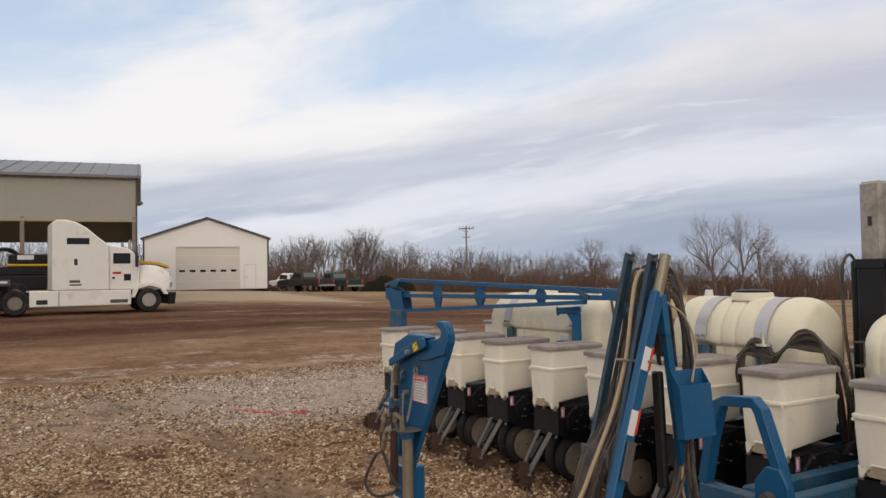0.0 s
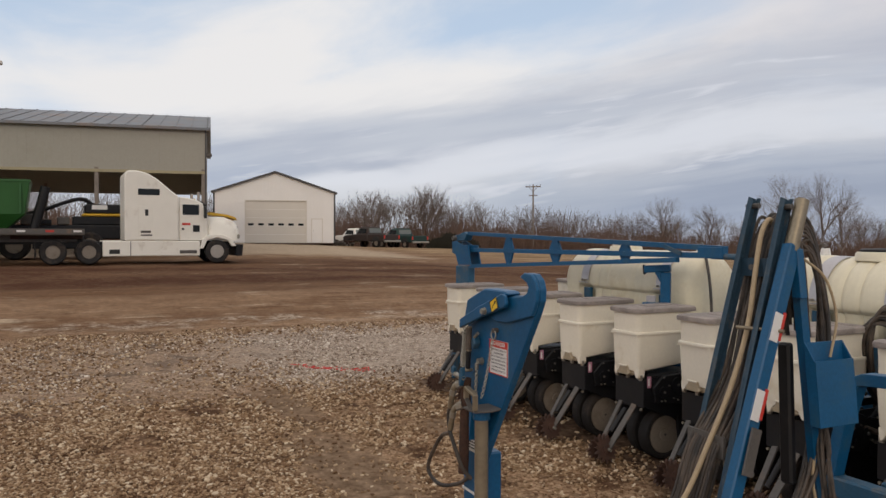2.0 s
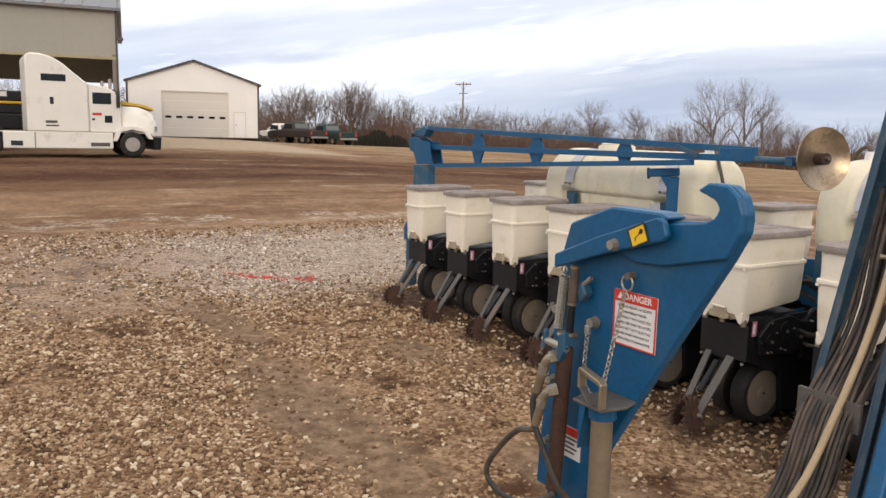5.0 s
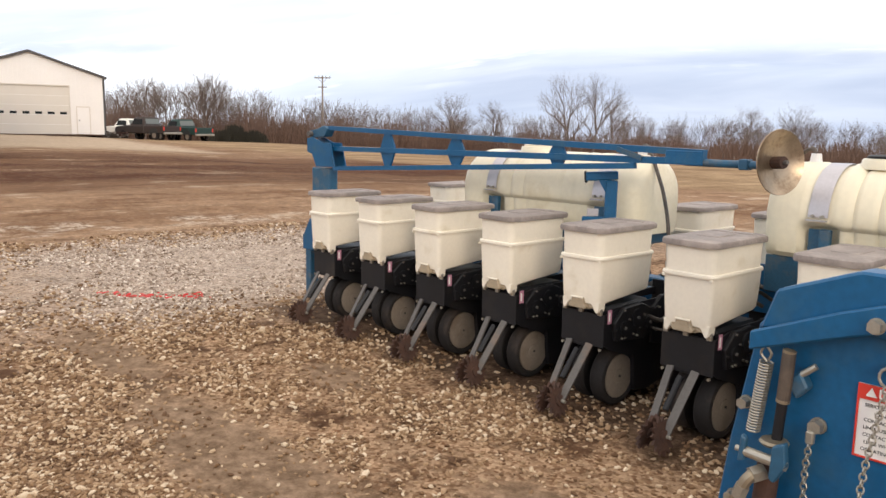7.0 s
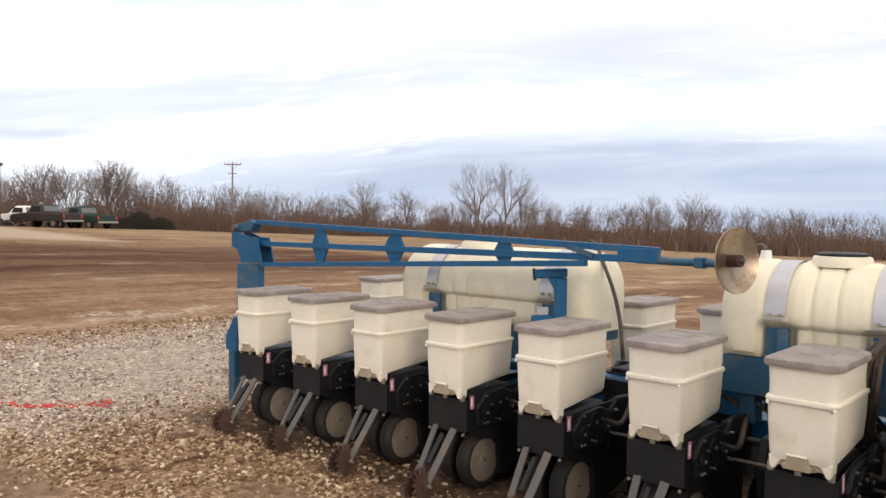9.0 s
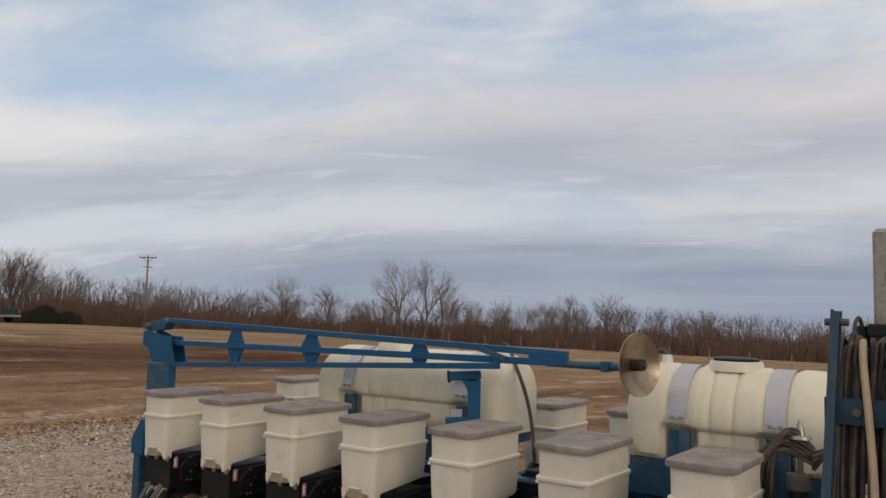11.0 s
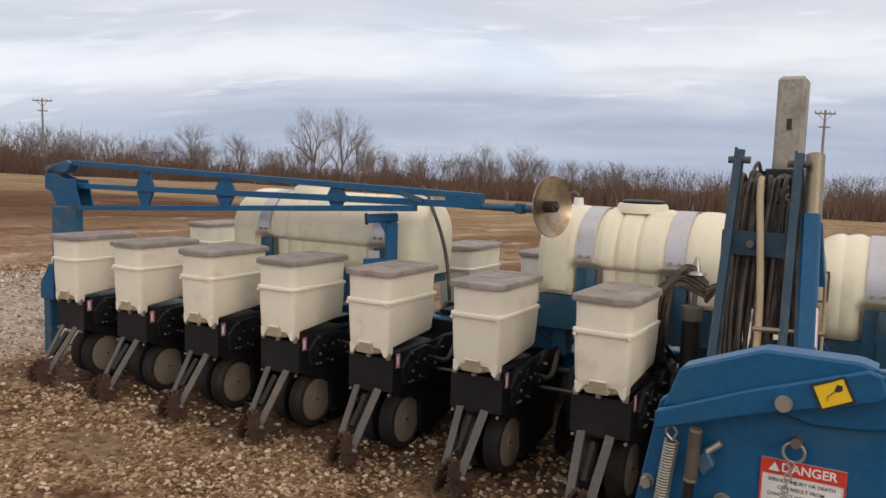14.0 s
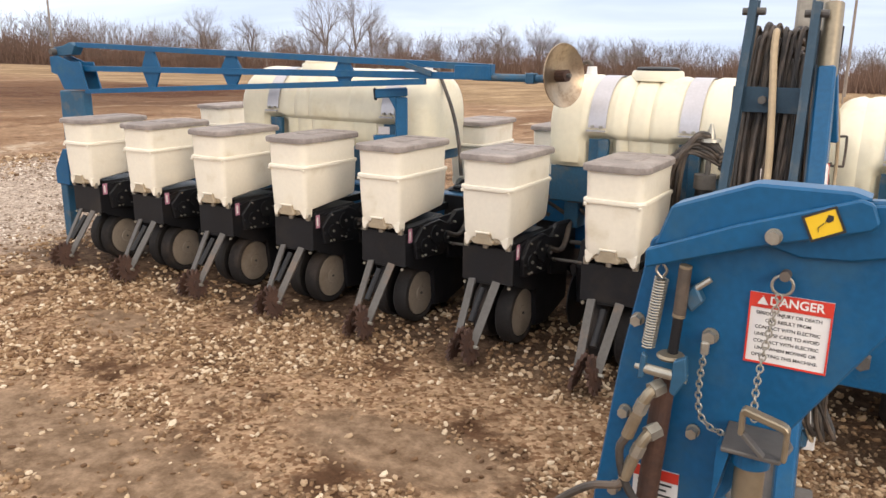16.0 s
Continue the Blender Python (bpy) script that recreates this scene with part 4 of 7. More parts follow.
def pump_group():
    """Hoses, filter and pump in front of the short tank."""
    root = thing("pump_set", "dark pump and filter with looped black hoses on the planter bar", "pump", pose(0.55, 0.52, 0.0))
    part("pump_stand", box(-0.12, 0.14, 0.0, 0.2, 0.64, 0.75, 0.01), M_BLACK, root)
    part("pump_leg", box(-0.05, 0.05, 0.15, 0.55, 0.60, 0.66, 0.01), M_BLUE, root)
    part("filter_bowl", cyl((-0.05, 0.05, 0.75), (-0.05, 0.05, 1.05), 0.055, 0.05, 16), M_BLACK, root, smooth=True)
    part("filter_head", cyl((-0.05, 0.05, 1.05), (-0.05, 0.05, 1.13), 0.062, n=16), M_STEEL, root, smooth=True)
    part("breather_dish", cyl((-0.04, 0.05, 1.315), (-0.04, 0.05, 1.332), 0.06, 0.055, 18), M_ZINC, root, smooth=True)
    part("breather", cyl((-0.04, 0.05, 1.332), (-0.04, 0.05, 1.415), 0.030, 0.008, 14), M_ZINC, root, smooth=True)
    part("breather_pipe", cyl((-0.04, 0.05, 1.13), (-0.04, 0.05, 1.315), 0.016, n=10), M_STEEL, root)
    random.seed(21)
    for k in range(14):
        a, w = random.uniform(-0.02, 0.02), k / 13
        part("hose", tube([(0.02, 0.08 + a, 1.27 - 0.10 * w), (-0.05 + a, 0.03, 1.36 - 0.13 * w + a), (-0.11 - 0.05 * w, 0.0 + a, 1.35 - 0.10 * w + a), (-0.16 - 0.12 * w, 0.0 + a, 1.22 - 0.06 * w + a), (-0.18 - 0.14 * w, 0.02 + a, 1.02), (-0.22 - 0.07 * w, 0.14, 0.80), (-0.18 - 0.09 * w, 0.26, 0.66)], random.uniform(0.009, 0.013), 7, 5), M_HOSE, root)
    for k in range(10):
        a, w = random.uniform(-0.02, 0.02), k / 9
        part("hose", tube([(0.02, 0.06 + a, 1.24 - 0.08 * w), (0.14 + a, 0.05, 1.31 + a), (0.25 + 0.06 * w, 0.06 + a, 1.43 - 0.12 * w), (0.38 + 0.08 * w, 0.05 + a, 1.42 - 0.12 * w), (0.47 + 0.08 * w, 0.06 + a, 1.24), (0.50 + 0.08 * w + a, 0.10, 1.0), (0.44 + 0.08 * w, 0.22, 0.70)], random.uniform(0.009, 0.013), 7, 5), M_HOSE, root)
    return root


pump_group()


# ---- row marker, folded across the planter ----
def row_marker():
    X0, Y0 = -5.2, 0.55
    root = thing("row_marker", "blue truss marker arm with round steel disc folded across the planter", "marker arm", pose(X0, Y0, 0))

    def P(x, z, y=0.0):
        return Vector((x - X0, y, z))
    part("pivot_post", box(-0.14, 0.20, -0.05, 0.05, 0.55, 1.40, 0.012), M_BLUE_OLD, root)
    part("pivot_foot", prism([(-0.30, 0.52), (-0.30, 0.66), (-0.16, 0.86), (-0.10, 0.86), (-0.10, 0.52)], -0.07, 0.07, "y", 0.006), M_BLUE, root)
    part("pivot_arm", beam((-0.2, 0.0, 0.56), (0.60, 0.45, 0.56), 0.11, 0.11), M_BLUE, root)
    part("stand_leg", box(-0.28, -0.18, -0.05, 0.05, 0.0, 0.54, 0.008), M_BLUE_OLD, root)
    for y in (-0.075, 0.06):
        part("hinge_plate", prism([(-0.19, 1.56), (-0.19, 1.70), (-0.08, 1.71), (0.10, 1.66), (0.24, 1.66), (0.32, 1.42), (-0.02, 1.41), (-0.10, 1.54)], y, y + 0.015, "y", 0.003), M_BLUE, root)
    part("hinge_block", prism([(-0.17, 1.70), (-0.17, 1.78), (-0.02, 1.80), (0.08, 1.83), (0.16, 1.80), (0.10, 1.72)], -0.05, 0.05, "y", 0.006), M_BLUE_OLD, root)
    part("hinge_pin", cyl((-0.13, -0.10, 1.745), (-0.13, 0.10, 1.745), 0.028, n=12), M_STEEL, root)
    top0, top1 = P(-5.06, 1.808), P(-0.86, 1.692)
    mid0, mid1 = P(-5.25, 1.60), P(-0.86, 1.638)
    low0, low1 = P(-4.92, 1.405, -0.05), P(-1.36, 1.592, -0.02)
    part("top_chord", beam(top0, top1, 0.055, 0.042), M_BLUE, root)
    part("middle_chord", beam(mid0, mid1, 0.06, 0.045), M_BLUE, root)
    part("lower_chord", beam(low0, low1, 0.045, 0.040), M_BLUE, root)

    def on(a, b, x):
        return a.lerp(b, (x - a.x) / (b.x - a.x))
    for x in (-4.10, -3.16, -2.05):
        lx = x - X0
        a, b, c = on(top0, top1, lx).z, on(mid0, mid1, lx).z, on(low0, low1, lx).z
        w = 0.115 if x < -3 else 0.09
        part("gusset", prism([(lx - 0.035, a), (lx + 0.035, a), (lx + w, b + 0.01), (lx + 0.035, c), (lx - 0.035, c), (lx - w, b + 0.01)], -0.010, 0.010), M_BLUE, root)
    part("end_block", box(-1.13 - X0, -0.86 - X0, -0.032, 0.032, 1.615, 1.708, 0.008), M_BLUE, root)
    part("brace_link", beam(P(-1.50, 1.70, -0.035), P(-1.30, 1.645, -0.035), 0.012, 0.035), M_BLUE_OLD, root)
    part("extension_tube", cyl(P(-1.0, 1.632), P(-0.50, 1.632), 0.024, n=12), M_BLUE_OLD, root)
    part("tube_clamp", box(-0.62 - X0, -0.56 - X0, -0.035, 0.035, 1.60, 1.665, 0.006), M_BLUE_OLD, root)
    d = part("marker_disc", ring(P(-0.43, 1.652), (0.955, -0.28, 0.06), [(0.0, 0.010), (0.075, 0.014), (0.135, 0.032), (0.19, 0.068), (0.192, 0.062), (0.137, 0.024), (0.075, 0.004), (0.0, 0.0)], 36), M_DISC, root, "worn bright steel marker disc", smooth=True)
    part("disc_hub", cyl(P(-0.47, 1.648, 0.015), P(-0.345, 1.656, -0.025), 0.036, n=12), M_RUST, d)
    part("hub_bolt", cyl(P(-0.345, 1.656, -0.025), P(-0.32, 1.658, -0.033), 0.012, n=6), M_STEEL, d)
    return root


row_marker()


# ---- lift mast, hose tower, hitch plate ----
def lift_mast():
    root = thing("lift_mast", "tall worn bare steel lift column with black hoses behind the tanks", "mast", pose(0.846, 1.50, 0))
    part("inner_column", box(-0.085, 0.085, -0.11, 0.11, 0.3, 2.515, 0.022), M_MAST, root, "bare stained steel column")
    part("outer_sleeve", box(-0.105, 0.105, -0.135, 0.135, 0.0, 1.92, 0.015), M_BLACK, root)
    part("collar", box(-0.115, 0.115, -0.145, 0.145, 1.86, 1.935, 0.008), M_BLACK, root)
    part("slot", box(-0.014, 0.014, -0.1165, -0.11, 2.18, 2.25), M_INK, root)
    for dx, dz in ((-0.15, 0), (0.15, 0.04)):
        part("lift_cylinder", cyl((dx, -0.05, 0.5), (dx, -0.05, 1.92 + dz), 0.04, n=14), M_BLACK, root)
        part("hose", tube([(dx, -0.05, 1.90 + dz), (dx * 1.1, -0.12, 1.97 + dz), (dx * 1.2, -0.19, 1.85), (dx * 1.1, -0.2, 1.4), (dx * 0.8, -0.19, 0.9), (dx * 1.3, -0.2, 0.5)], 0.012, 7), M_HOSE, root)
    return root


def hex_bolt(bm, c, r, d=0.014, axis=(0, -1, 0)):
    c, a = Vector(c), Vector(axis)
    add_cyl(bm, c, c + a * 0.003, r * 1.2, n=16)
    add_cyl(bm, c + a * 0.004, c + a * (0.004 + d), r, n=6)
    return bm


def chain(pts, link=0.015, wire=0.0015, width=0.0046):
    """One chain of oval links along a path, as a single hanging part."""
    bm = bmesh.new()
    path = smooth_path(pts, 12)
    total = sum((b - a).length for a, b in zip(path, path[1:]))
    n = max(2, int(total / (link * 0.72)))
    cum, i, seg = 0.0, 0, 0
    dist = [0.0]
    for a, b in zip(path, path[1:]):
        dist.append(dist[-1] + (b - a).length)
    for k in range(n):
        s = total * (k + 0.5) / n
        j = max(q for q in range(len(dist) - 1) if dist[q] <= s)
        p = path[j].lerp(path[j + 1], (s - dist[j]) / max(1e-6, dist[j + 1] - dist[j]))
        d = (path[j + 1] - path[j]).normalized()
        side = d.cross(Vector((0, 1, 0)))
        side = side.normalized() if side.length > 0.01 else Vector((1, 0, 0))
        side = side if k % 2 == 0 else d.cross(side)
        loop = []
        for a in range(9):
            t = 2 * math.pi * a / 8
            loop.append(p + d * math.cos(t) * link * 0.5 + side * math.sin(t) * width)
        add_tube(bm, loop, wire, 5, 1)
    return bm


def coil(p0, p1, r, wire, turns):
    bm = bmesh.new()
    p0, p1 = Vector(p0), Vector(p1)
    d = (p1 - p0)
    u = d.normalized().orthogonal().normalized()
    v = d.normalized().cross(u)
    pts = [p0 + d * (k / (turns * 8)) + (u * math.cos(2 * math.pi * k / 8) + v * math.sin(2 * math.pi * k / 8)) * r for k in range(turns * 8 + 1)]
    add_tube(bm, pts, wire, 5, 1)
    return bm


def text_part(name, words, size, m, material, parent, label="", depth=0.0):
    cu = bpy.data.curves.new(name, "FONT")
    cu.body, cu.size, cu.align_x, cu.align_y = words, size, "CENTER", "CENTER"
    cu.extrude = depth
    cu.offset = 0.00045 * size / 0.02
    tmp = bpy.data.objects.new(name, cu)
    me = bpy.data.meshes.new_from_object(tmp)
    bpy.data.objects.remove(tmp)
    me.materials.append(material)
    ob = new(name, me)
    ob.parent = parent
    ob.matrix_basis = m
    return tagged(ob, label)


def hitch_plate():
    X0, Y0 = 1.1, -3.02
    root = thing("hitch_plate", "blue steel hook plate with danger decal, coil spring and chains", "hitch", pose(1.234, -2.708, -0.0515) @ Matrix.Scale(1.04, 4))

    def Q(*pts):
        return [(x - X0, z) for x, z in pts]

    def V(x, y, z):
        return Vector((x - X0, y - Y0, z))
    hook = [(1.436, 1.540), (1.460, 1.585), (1.461, 1.618), (1.450, 1.645), (1.428, 1.662), (1.388, 1.664), (1.366, 1.650), (1.388, 1.642), (1.404, 1.636), (1.414, 1.622), (1.406, 1.606), (1.385, 1.596)]
    part("hook_plate", prism(Q((1.020, 1.50), (0.985, 1.30), (0.955, 1.05), (0.950, 0.95), (1.11, 0.95), (1.13, 1.04), (1.248, 1.235), *hook, (1.30, 1.59), (1.10, 1.555)), -0.03, -0.006, "y", 0.003), M_BLUE, root, "worn blue steel plate")
    part("hook_doubler", prism(Q((1.165, 1.520), (1.235, 1.503), (1.30, 1.507), *hook, (1.30, 1.585), (1.18, 1.57)), -0.042, -0.03, "y", 0.003), M_BLUE, root)
    part("latch_block", prism(Q((1.030, 1.495), (1.052, 1.560), (1.168, 1.604), (1.29, 1.604), (1.315, 1.596), (1.18, 1.53)), -0.052, 0.0, "y", 0.004), M_BLUE, root)
    part("latch_strip", prism(Q((1.022, 1.462), (1.022, 1.492), (1.15, 1.545), (1.30, 1.597), (1.316, 1.592), (1.326, 1.566), (1.318, 1.556), (1.17, 1.513)), -0.066, -0.052, "y", 0.003), M_BLUE, root)
    part("column", box(-0.118, -0.004, -0.027, 0.060, 0.06, 1.05, 0.006), M_BLUE, root)
    part("base_plate", box(-0.22, 0.18, -0.14, 0.22, 0.045, 0.075, 0.004), M_BLUE_OLD, root)
    bm = bmesh.new()
    hex_bolt(bm, V(1.20, -3.086, 1.535), 0.0098, 0.010)
    part("bolt", bm, M_ZINC, root)
    for x, z, r in ((1.123, 1.363, 0.0105), (1.010, 1.369, 0.009), (1.000, 1.208, 0.009), (1.111, 1.201, 0.009), (0.992, 1.065, 0.009)):
        part("bolt", hex_bolt(bmesh.new(), V(x, -3.052, z), r), M_ZINC, root)
    # warning decals
    sg = part("warning_decal", box(0.073, 0.185, -0.0325, -0.0305, 1.335, 1.443), M_VINYL, root, "white danger decal with red border")
    bm = bmesh.new()
    add_box(bm, 0.073, 0.185, -0.0345, -0.0327, 1.421, 1.443)
    for a in ((0.073, 0.0755, 1.335, 1.421), (0.1825, 0.185, 1.335, 1.421), (0.0755, 0.1825, 1.335, 1.3375)):
        add_box(bm, a[0], a[1], -0.0345, -0.0327, a[2], a[3])
    part("red_border", bm, M_RED, sg, "red border and header")
    face = Matrix.Rotation(radians(90), 4, "X")
    text_part("danger_word", "DANGER", 0.0180, Matrix.Translation((0.137, -0.0352, 1.4325)) @ face, M_VINYL, sg, "white lettering")
    part("alert_triangle", prism([(0.084, 1.4265), (0.099, 1.4265), (0.0915, 1.4395)], -0.0362, -0.0348), M_VINYL, sg)
    lines = ("SERIOUS INJURY OR DEATH", "CAN RESULT FROM", "CONTACT WITH ELECTRIC", "LINES. USE CARE TO AVOID", "CONTACT WITH ELECTRIC", "LINES WHEN MOVING OR", "OPERATING THIS MACHINE.")
    for k, words in enumerate(lines):
        text_part("decal_text", words, 0.0071, Matrix.Translation((0.128, -0.0328, 1.4125 - 0.0108 * k)) @ face, M_INK, sg, "black lettering")
    yd = part("grease_decal", box(-0.027, 0.027, -0.0015, 0.0, -0.022, 0.022), M_AMBER, root, "yellow decal with black grease gun picture")
    yd.matrix_basis = Matrix.Translation((0.160, -0.067, 1.560)) @ Matrix.Rotation(radians(-25), 4, "Y") @ Matrix.Scale(0.8, 4)
    bm = bmesh.new()
    for a in ((-0.0285, 0.0285, 0.0195, 0.0235), (-0.0285, 0.0285, -0.0235, -0.0195), (-0.0285, -0.0245, -0.0195, 0.0195), (0.0245, 0.0285, -0.0195, 0.0195)):
        add_box(bm, a[0], a[1], -0.0025, -0.0016, a[2], a[3])
    add_prism(bm, [(0.004, 0.004), (0.012, 0.013), (0.019, 0.008), (0.016, 0.001), (0.008, 0.0)], -0.0025, -0.0016)
    add_beam(bm, (0.006, -0.002, 0.003), (-0.010, -0.002, -0.003), 0.0008, 0.003, up=(0, 1, 0))
    add_beam(bm, (-0.010, -0.002, -0.003), (-0.012, -0.002, -0.010), 0.0008, 0.0022, up=(0, 1, 0))
    part("decal_print", bm, M_INK, yd, "black print")
    lb = part("lower_decal", box(-0.078, -0.004, -0.0335, -0.031, 1.050, 1.118), M_VINYL, root, "white decal with red header")
    part("red_header", box(-0.078, -0.004, -0.0352, -0.0337, 1.100, 1.118), M_RED, lb)
    for k in range(4):
        part("print_bar", box(-0.070, -0.014 - 0.008 * (k % 2), -0.0345, -0.0337, 1.091 - k * 0.010, 1.0945 - k * 0.010), M_INK, lb)
    # spring and latch cylinder
    part("spring", coil(V(1.048, -3.075, 1.448), V(1.035, -3.075, 1.335), 0.0100, 0.0017, 25), M_ZINC, root, "zinc coil spring")
    part("spring_hook", tube([V(1.048, -3.075, 1.448), V(1.039, -3.077, 1.46), V(1.046, -3.078, 1.472), V(1.055, -3.077, 1.462), V(1.050, -3.075, 1.45)], 0.0020, 6), M_ZINC, root)
    part("cylinder_rod", cyl(V(1.080, -3.08, 1.41), V(1.075, -3.08, 1.33), 0.0078, n=14), M_BLACK, root)
    up_ = part("rod_upper", cyl(V(1.083, -3.08, 1.470), V(1.0795, -3.08, 1.395), 0.0098, n=14), M_HOSE, root)
    part("rod_end", cyl(V(1.0835, -3.08, 1.474), V(1.083, -3.08, 1.470), 0.0096, n=14), M_PIPE, up_)
    part("rod_collar", cyl(V(1.0795, -3.08, 1.398), V(1.079, -3.08, 1.393), 0.0100, n=14), M_PIPE, up_)
    part("rod_seat", ring(V(1.074, -3.085, 1.330), (0, 0, 1), [(0.008, -0.004), (0.019, -0.004), (0.022, 0.0), (0.019, 0.004), (0.008, 0.004)], 20), M_PIPE, root, smooth=True)
    part("clevis_ear", prism(Q((1.084, 1.285), (1.092, 1.280), (1.108, 1.31), (1.104, 1.345), (1.086, 1.335)), -0.10, -0.085, "y", 0.002), M_BLUE_OLD, root)
    part("clevis_pin", cyl(V(1.028, -3.112, 1.314), V(1.096, -3.112, 1.310), 0.0045, n=12), M_ZINC, root)
    part("pin_roller", cyl(V(1.040, -3.112, 1.3133), V(1.086, -3.112, 1.3106), 0.0080, n=14), M_ZINC, root)
    part("clevis_ear", prism(Q((1.034, 1.296), (1.044, 1.300), (1.046, 1.335), (1.038, 1.340)), -0.10, -0.088, "y", 0.002), M_BLUE_OLD, root)
    part("pin_nut", cyl(V(1.098, -3.112, 1.310), V(1.107, -3.112, 1.309), 0.0078, n=6), M_ZINC, root)
    part("cylinder_barrel", cyl(V(1.068, -3.082, 1.300), V(1.048, -3.082, 0.98), 0.017, n=18), M_RUST, root, "dark rust-stained hydraulic cylinder")
    for z in (1.278, 1.205):
        f_ = part("hose_fitting", tube([V(1.066, -3.100, z + 0.006), V(1.056, -3.116, z), V(1.046, -3.12, z - 0.020), V(1.038, -3.12, z - 0.045)], 0.0092, 10), M_PIPE, root, "zinc elbow fitting", smooth=True)
        part("fitting_nut", cyl(V(1.068, -3.098, z + 0.007), V(1.056, -3.114, z + 0.001), 0.0135, n=6), M_ZINC, f_)
        part("fitting_nut", cyl(V(1.048, -3.12, z - 0.016), V(1.041, -3.12, z - 0.036), 0.0110, n=6), M_ZINC, f_)
        part("crimp", cyl(V(1.038, -3.12, z - 0.043), V(1.026, -3.12, z - 0.080), 0.0098, n=12), M_PIPE, f_)
    part("hydraulic_hose", tube([V(1.026, -3.12, 1.126), V(1.015, -3.122, 1.110), V(0.965, -3.12, 1.09), V(0.900, -3.118, 1.03), V(0.848, -3.118, 0.957), V(0.865, -3.112, 0.918), V(0.925, -3.10, 0.905), V(0.99, -3.07, 0.925), V(1.02, -3.05, 0.95)], 0.0068, 8), M_HOSE, root, "black hydraulic hose")
    part("hydraulic_hose", tube([V(1.026, -3.12, 1.199), V(1.016, -3.122, 1.172), V(1.028, -3.122, 1.12), V(1.06, -3.118, 1.07), V(1.085, -3.105, 1.01), V(1.09, -3.075, 0.97)], 0.0068, 8), M_HOSE, root, "black hydraulic hose")
    part("stop_lug", prism(Q((1.078, 1.425), (1.098, 1.445), (1.112, 1.42), (1.095, 1.40)), -0.055, -0.031, "y", 0.003), M_BLUE_OLD, root)
    part("lug_bolt", cyl(V(1.095, -3.07, 1.435), V(1.118, -3.066, 1.455), 0.005, n=8), M_ZINC, root)
    # eyelet, chains and jack pin
    part("eyelet_stud", cyl(V(1.218, -3.05, 1.475), V(1.218, -3.068, 1.475), 0.0075, n=12), M_STEEL, root)
    ringpts = [V(1.216 + 0.0145 * math.sin(a), -3.064, 1.461 + 0.0145 * math.cos(a)) for a in [2 * math.pi * k / 14 for k in range(15)]]
    part("eyelet_ring", tube(ringpts, 0.0022, 6, 1), M_ZINC, root)
    part("chain", chain([V(1.214, -3.066, 1.447), V(1.203, -3.075, 1.36), V(1.200, -3.085, 1.305), V(1.204, -3.10, 1.262)], 0.012), M_ZINC, root, "steel chain")
    part("chain", chain([V(1.120, -3.07, 1.348), V(1.117, -3.072, 1.29), V(1.122, -3.075, 1.245), V(1.142, -3.08, 1.226), V(1.170, -3.09, 1.226)], 0.012), M_ZINC, root, "steel chain")
    part("chain_clip", box(0.014, 0.026, -0.056, -0.046, 1.338, 1.358, 0.002), M_ZINC, root)
    # jack bracket with its pipe
    part("jack_bracket", prism([(0.070, -0.128), (0.150, -0.128), (0.160, -0.07), (0.145, -0.031), (0.062, -0.031)], 1.226, 1.233, "z", 0.002), M_STEEL, root, "rust-stained steel bracket")
    handle = part("jack_handle", prism([(0.092, 1.262), (0.092, 1.298), (0.097, 1.304), (0.152, 1.290), (0.158, 1.284), (0.158, 1.236), (0.151, 1.236), (0.151, 1.280), (0.099, 1.293), (0.099, 1.262)], -0.138, -0.120, "y", 0.002), M_PIPE, root, "bent zinc handle")
    part("handle_tongue", prism([(0.095, 1.262), (0.099, 1.266), (0.130, 1.236), (0.124, 1.234)], -0.136, -0.122, "y", 0.001), M_STEEL, handle)
    part("jack_pipe", cyl(V(1.206, -3.10, 1.225), V(1.206, -3.10, 0.80), 0.0215, n=22), M_PIPE, root, "dull zinc jack tube", smooth=True)
    part("jack_collar", cyl(V(1.206, -3.10, 1.226), V(1.206, -3.10, 1.196), 0.0275, n=22), M_BLUE, root)
    part("pipe_strap", box(0.04, 0.140, -0.112, -0.03, 0.845, 0.857, 0.002), M_BLUE_OLD, root)
    part("bracket_gusset", prism(Q((1.160, 1.222), (1.160, 1.12), (1.180, 1.222)), -0.10, -0.032), M_BLUE, root)
    part("cable_tie", box(-0.121, -0.009, -0.030, 0.048, 0.905, 0.913), M_VINYL, root, "white cable tie")
    return root


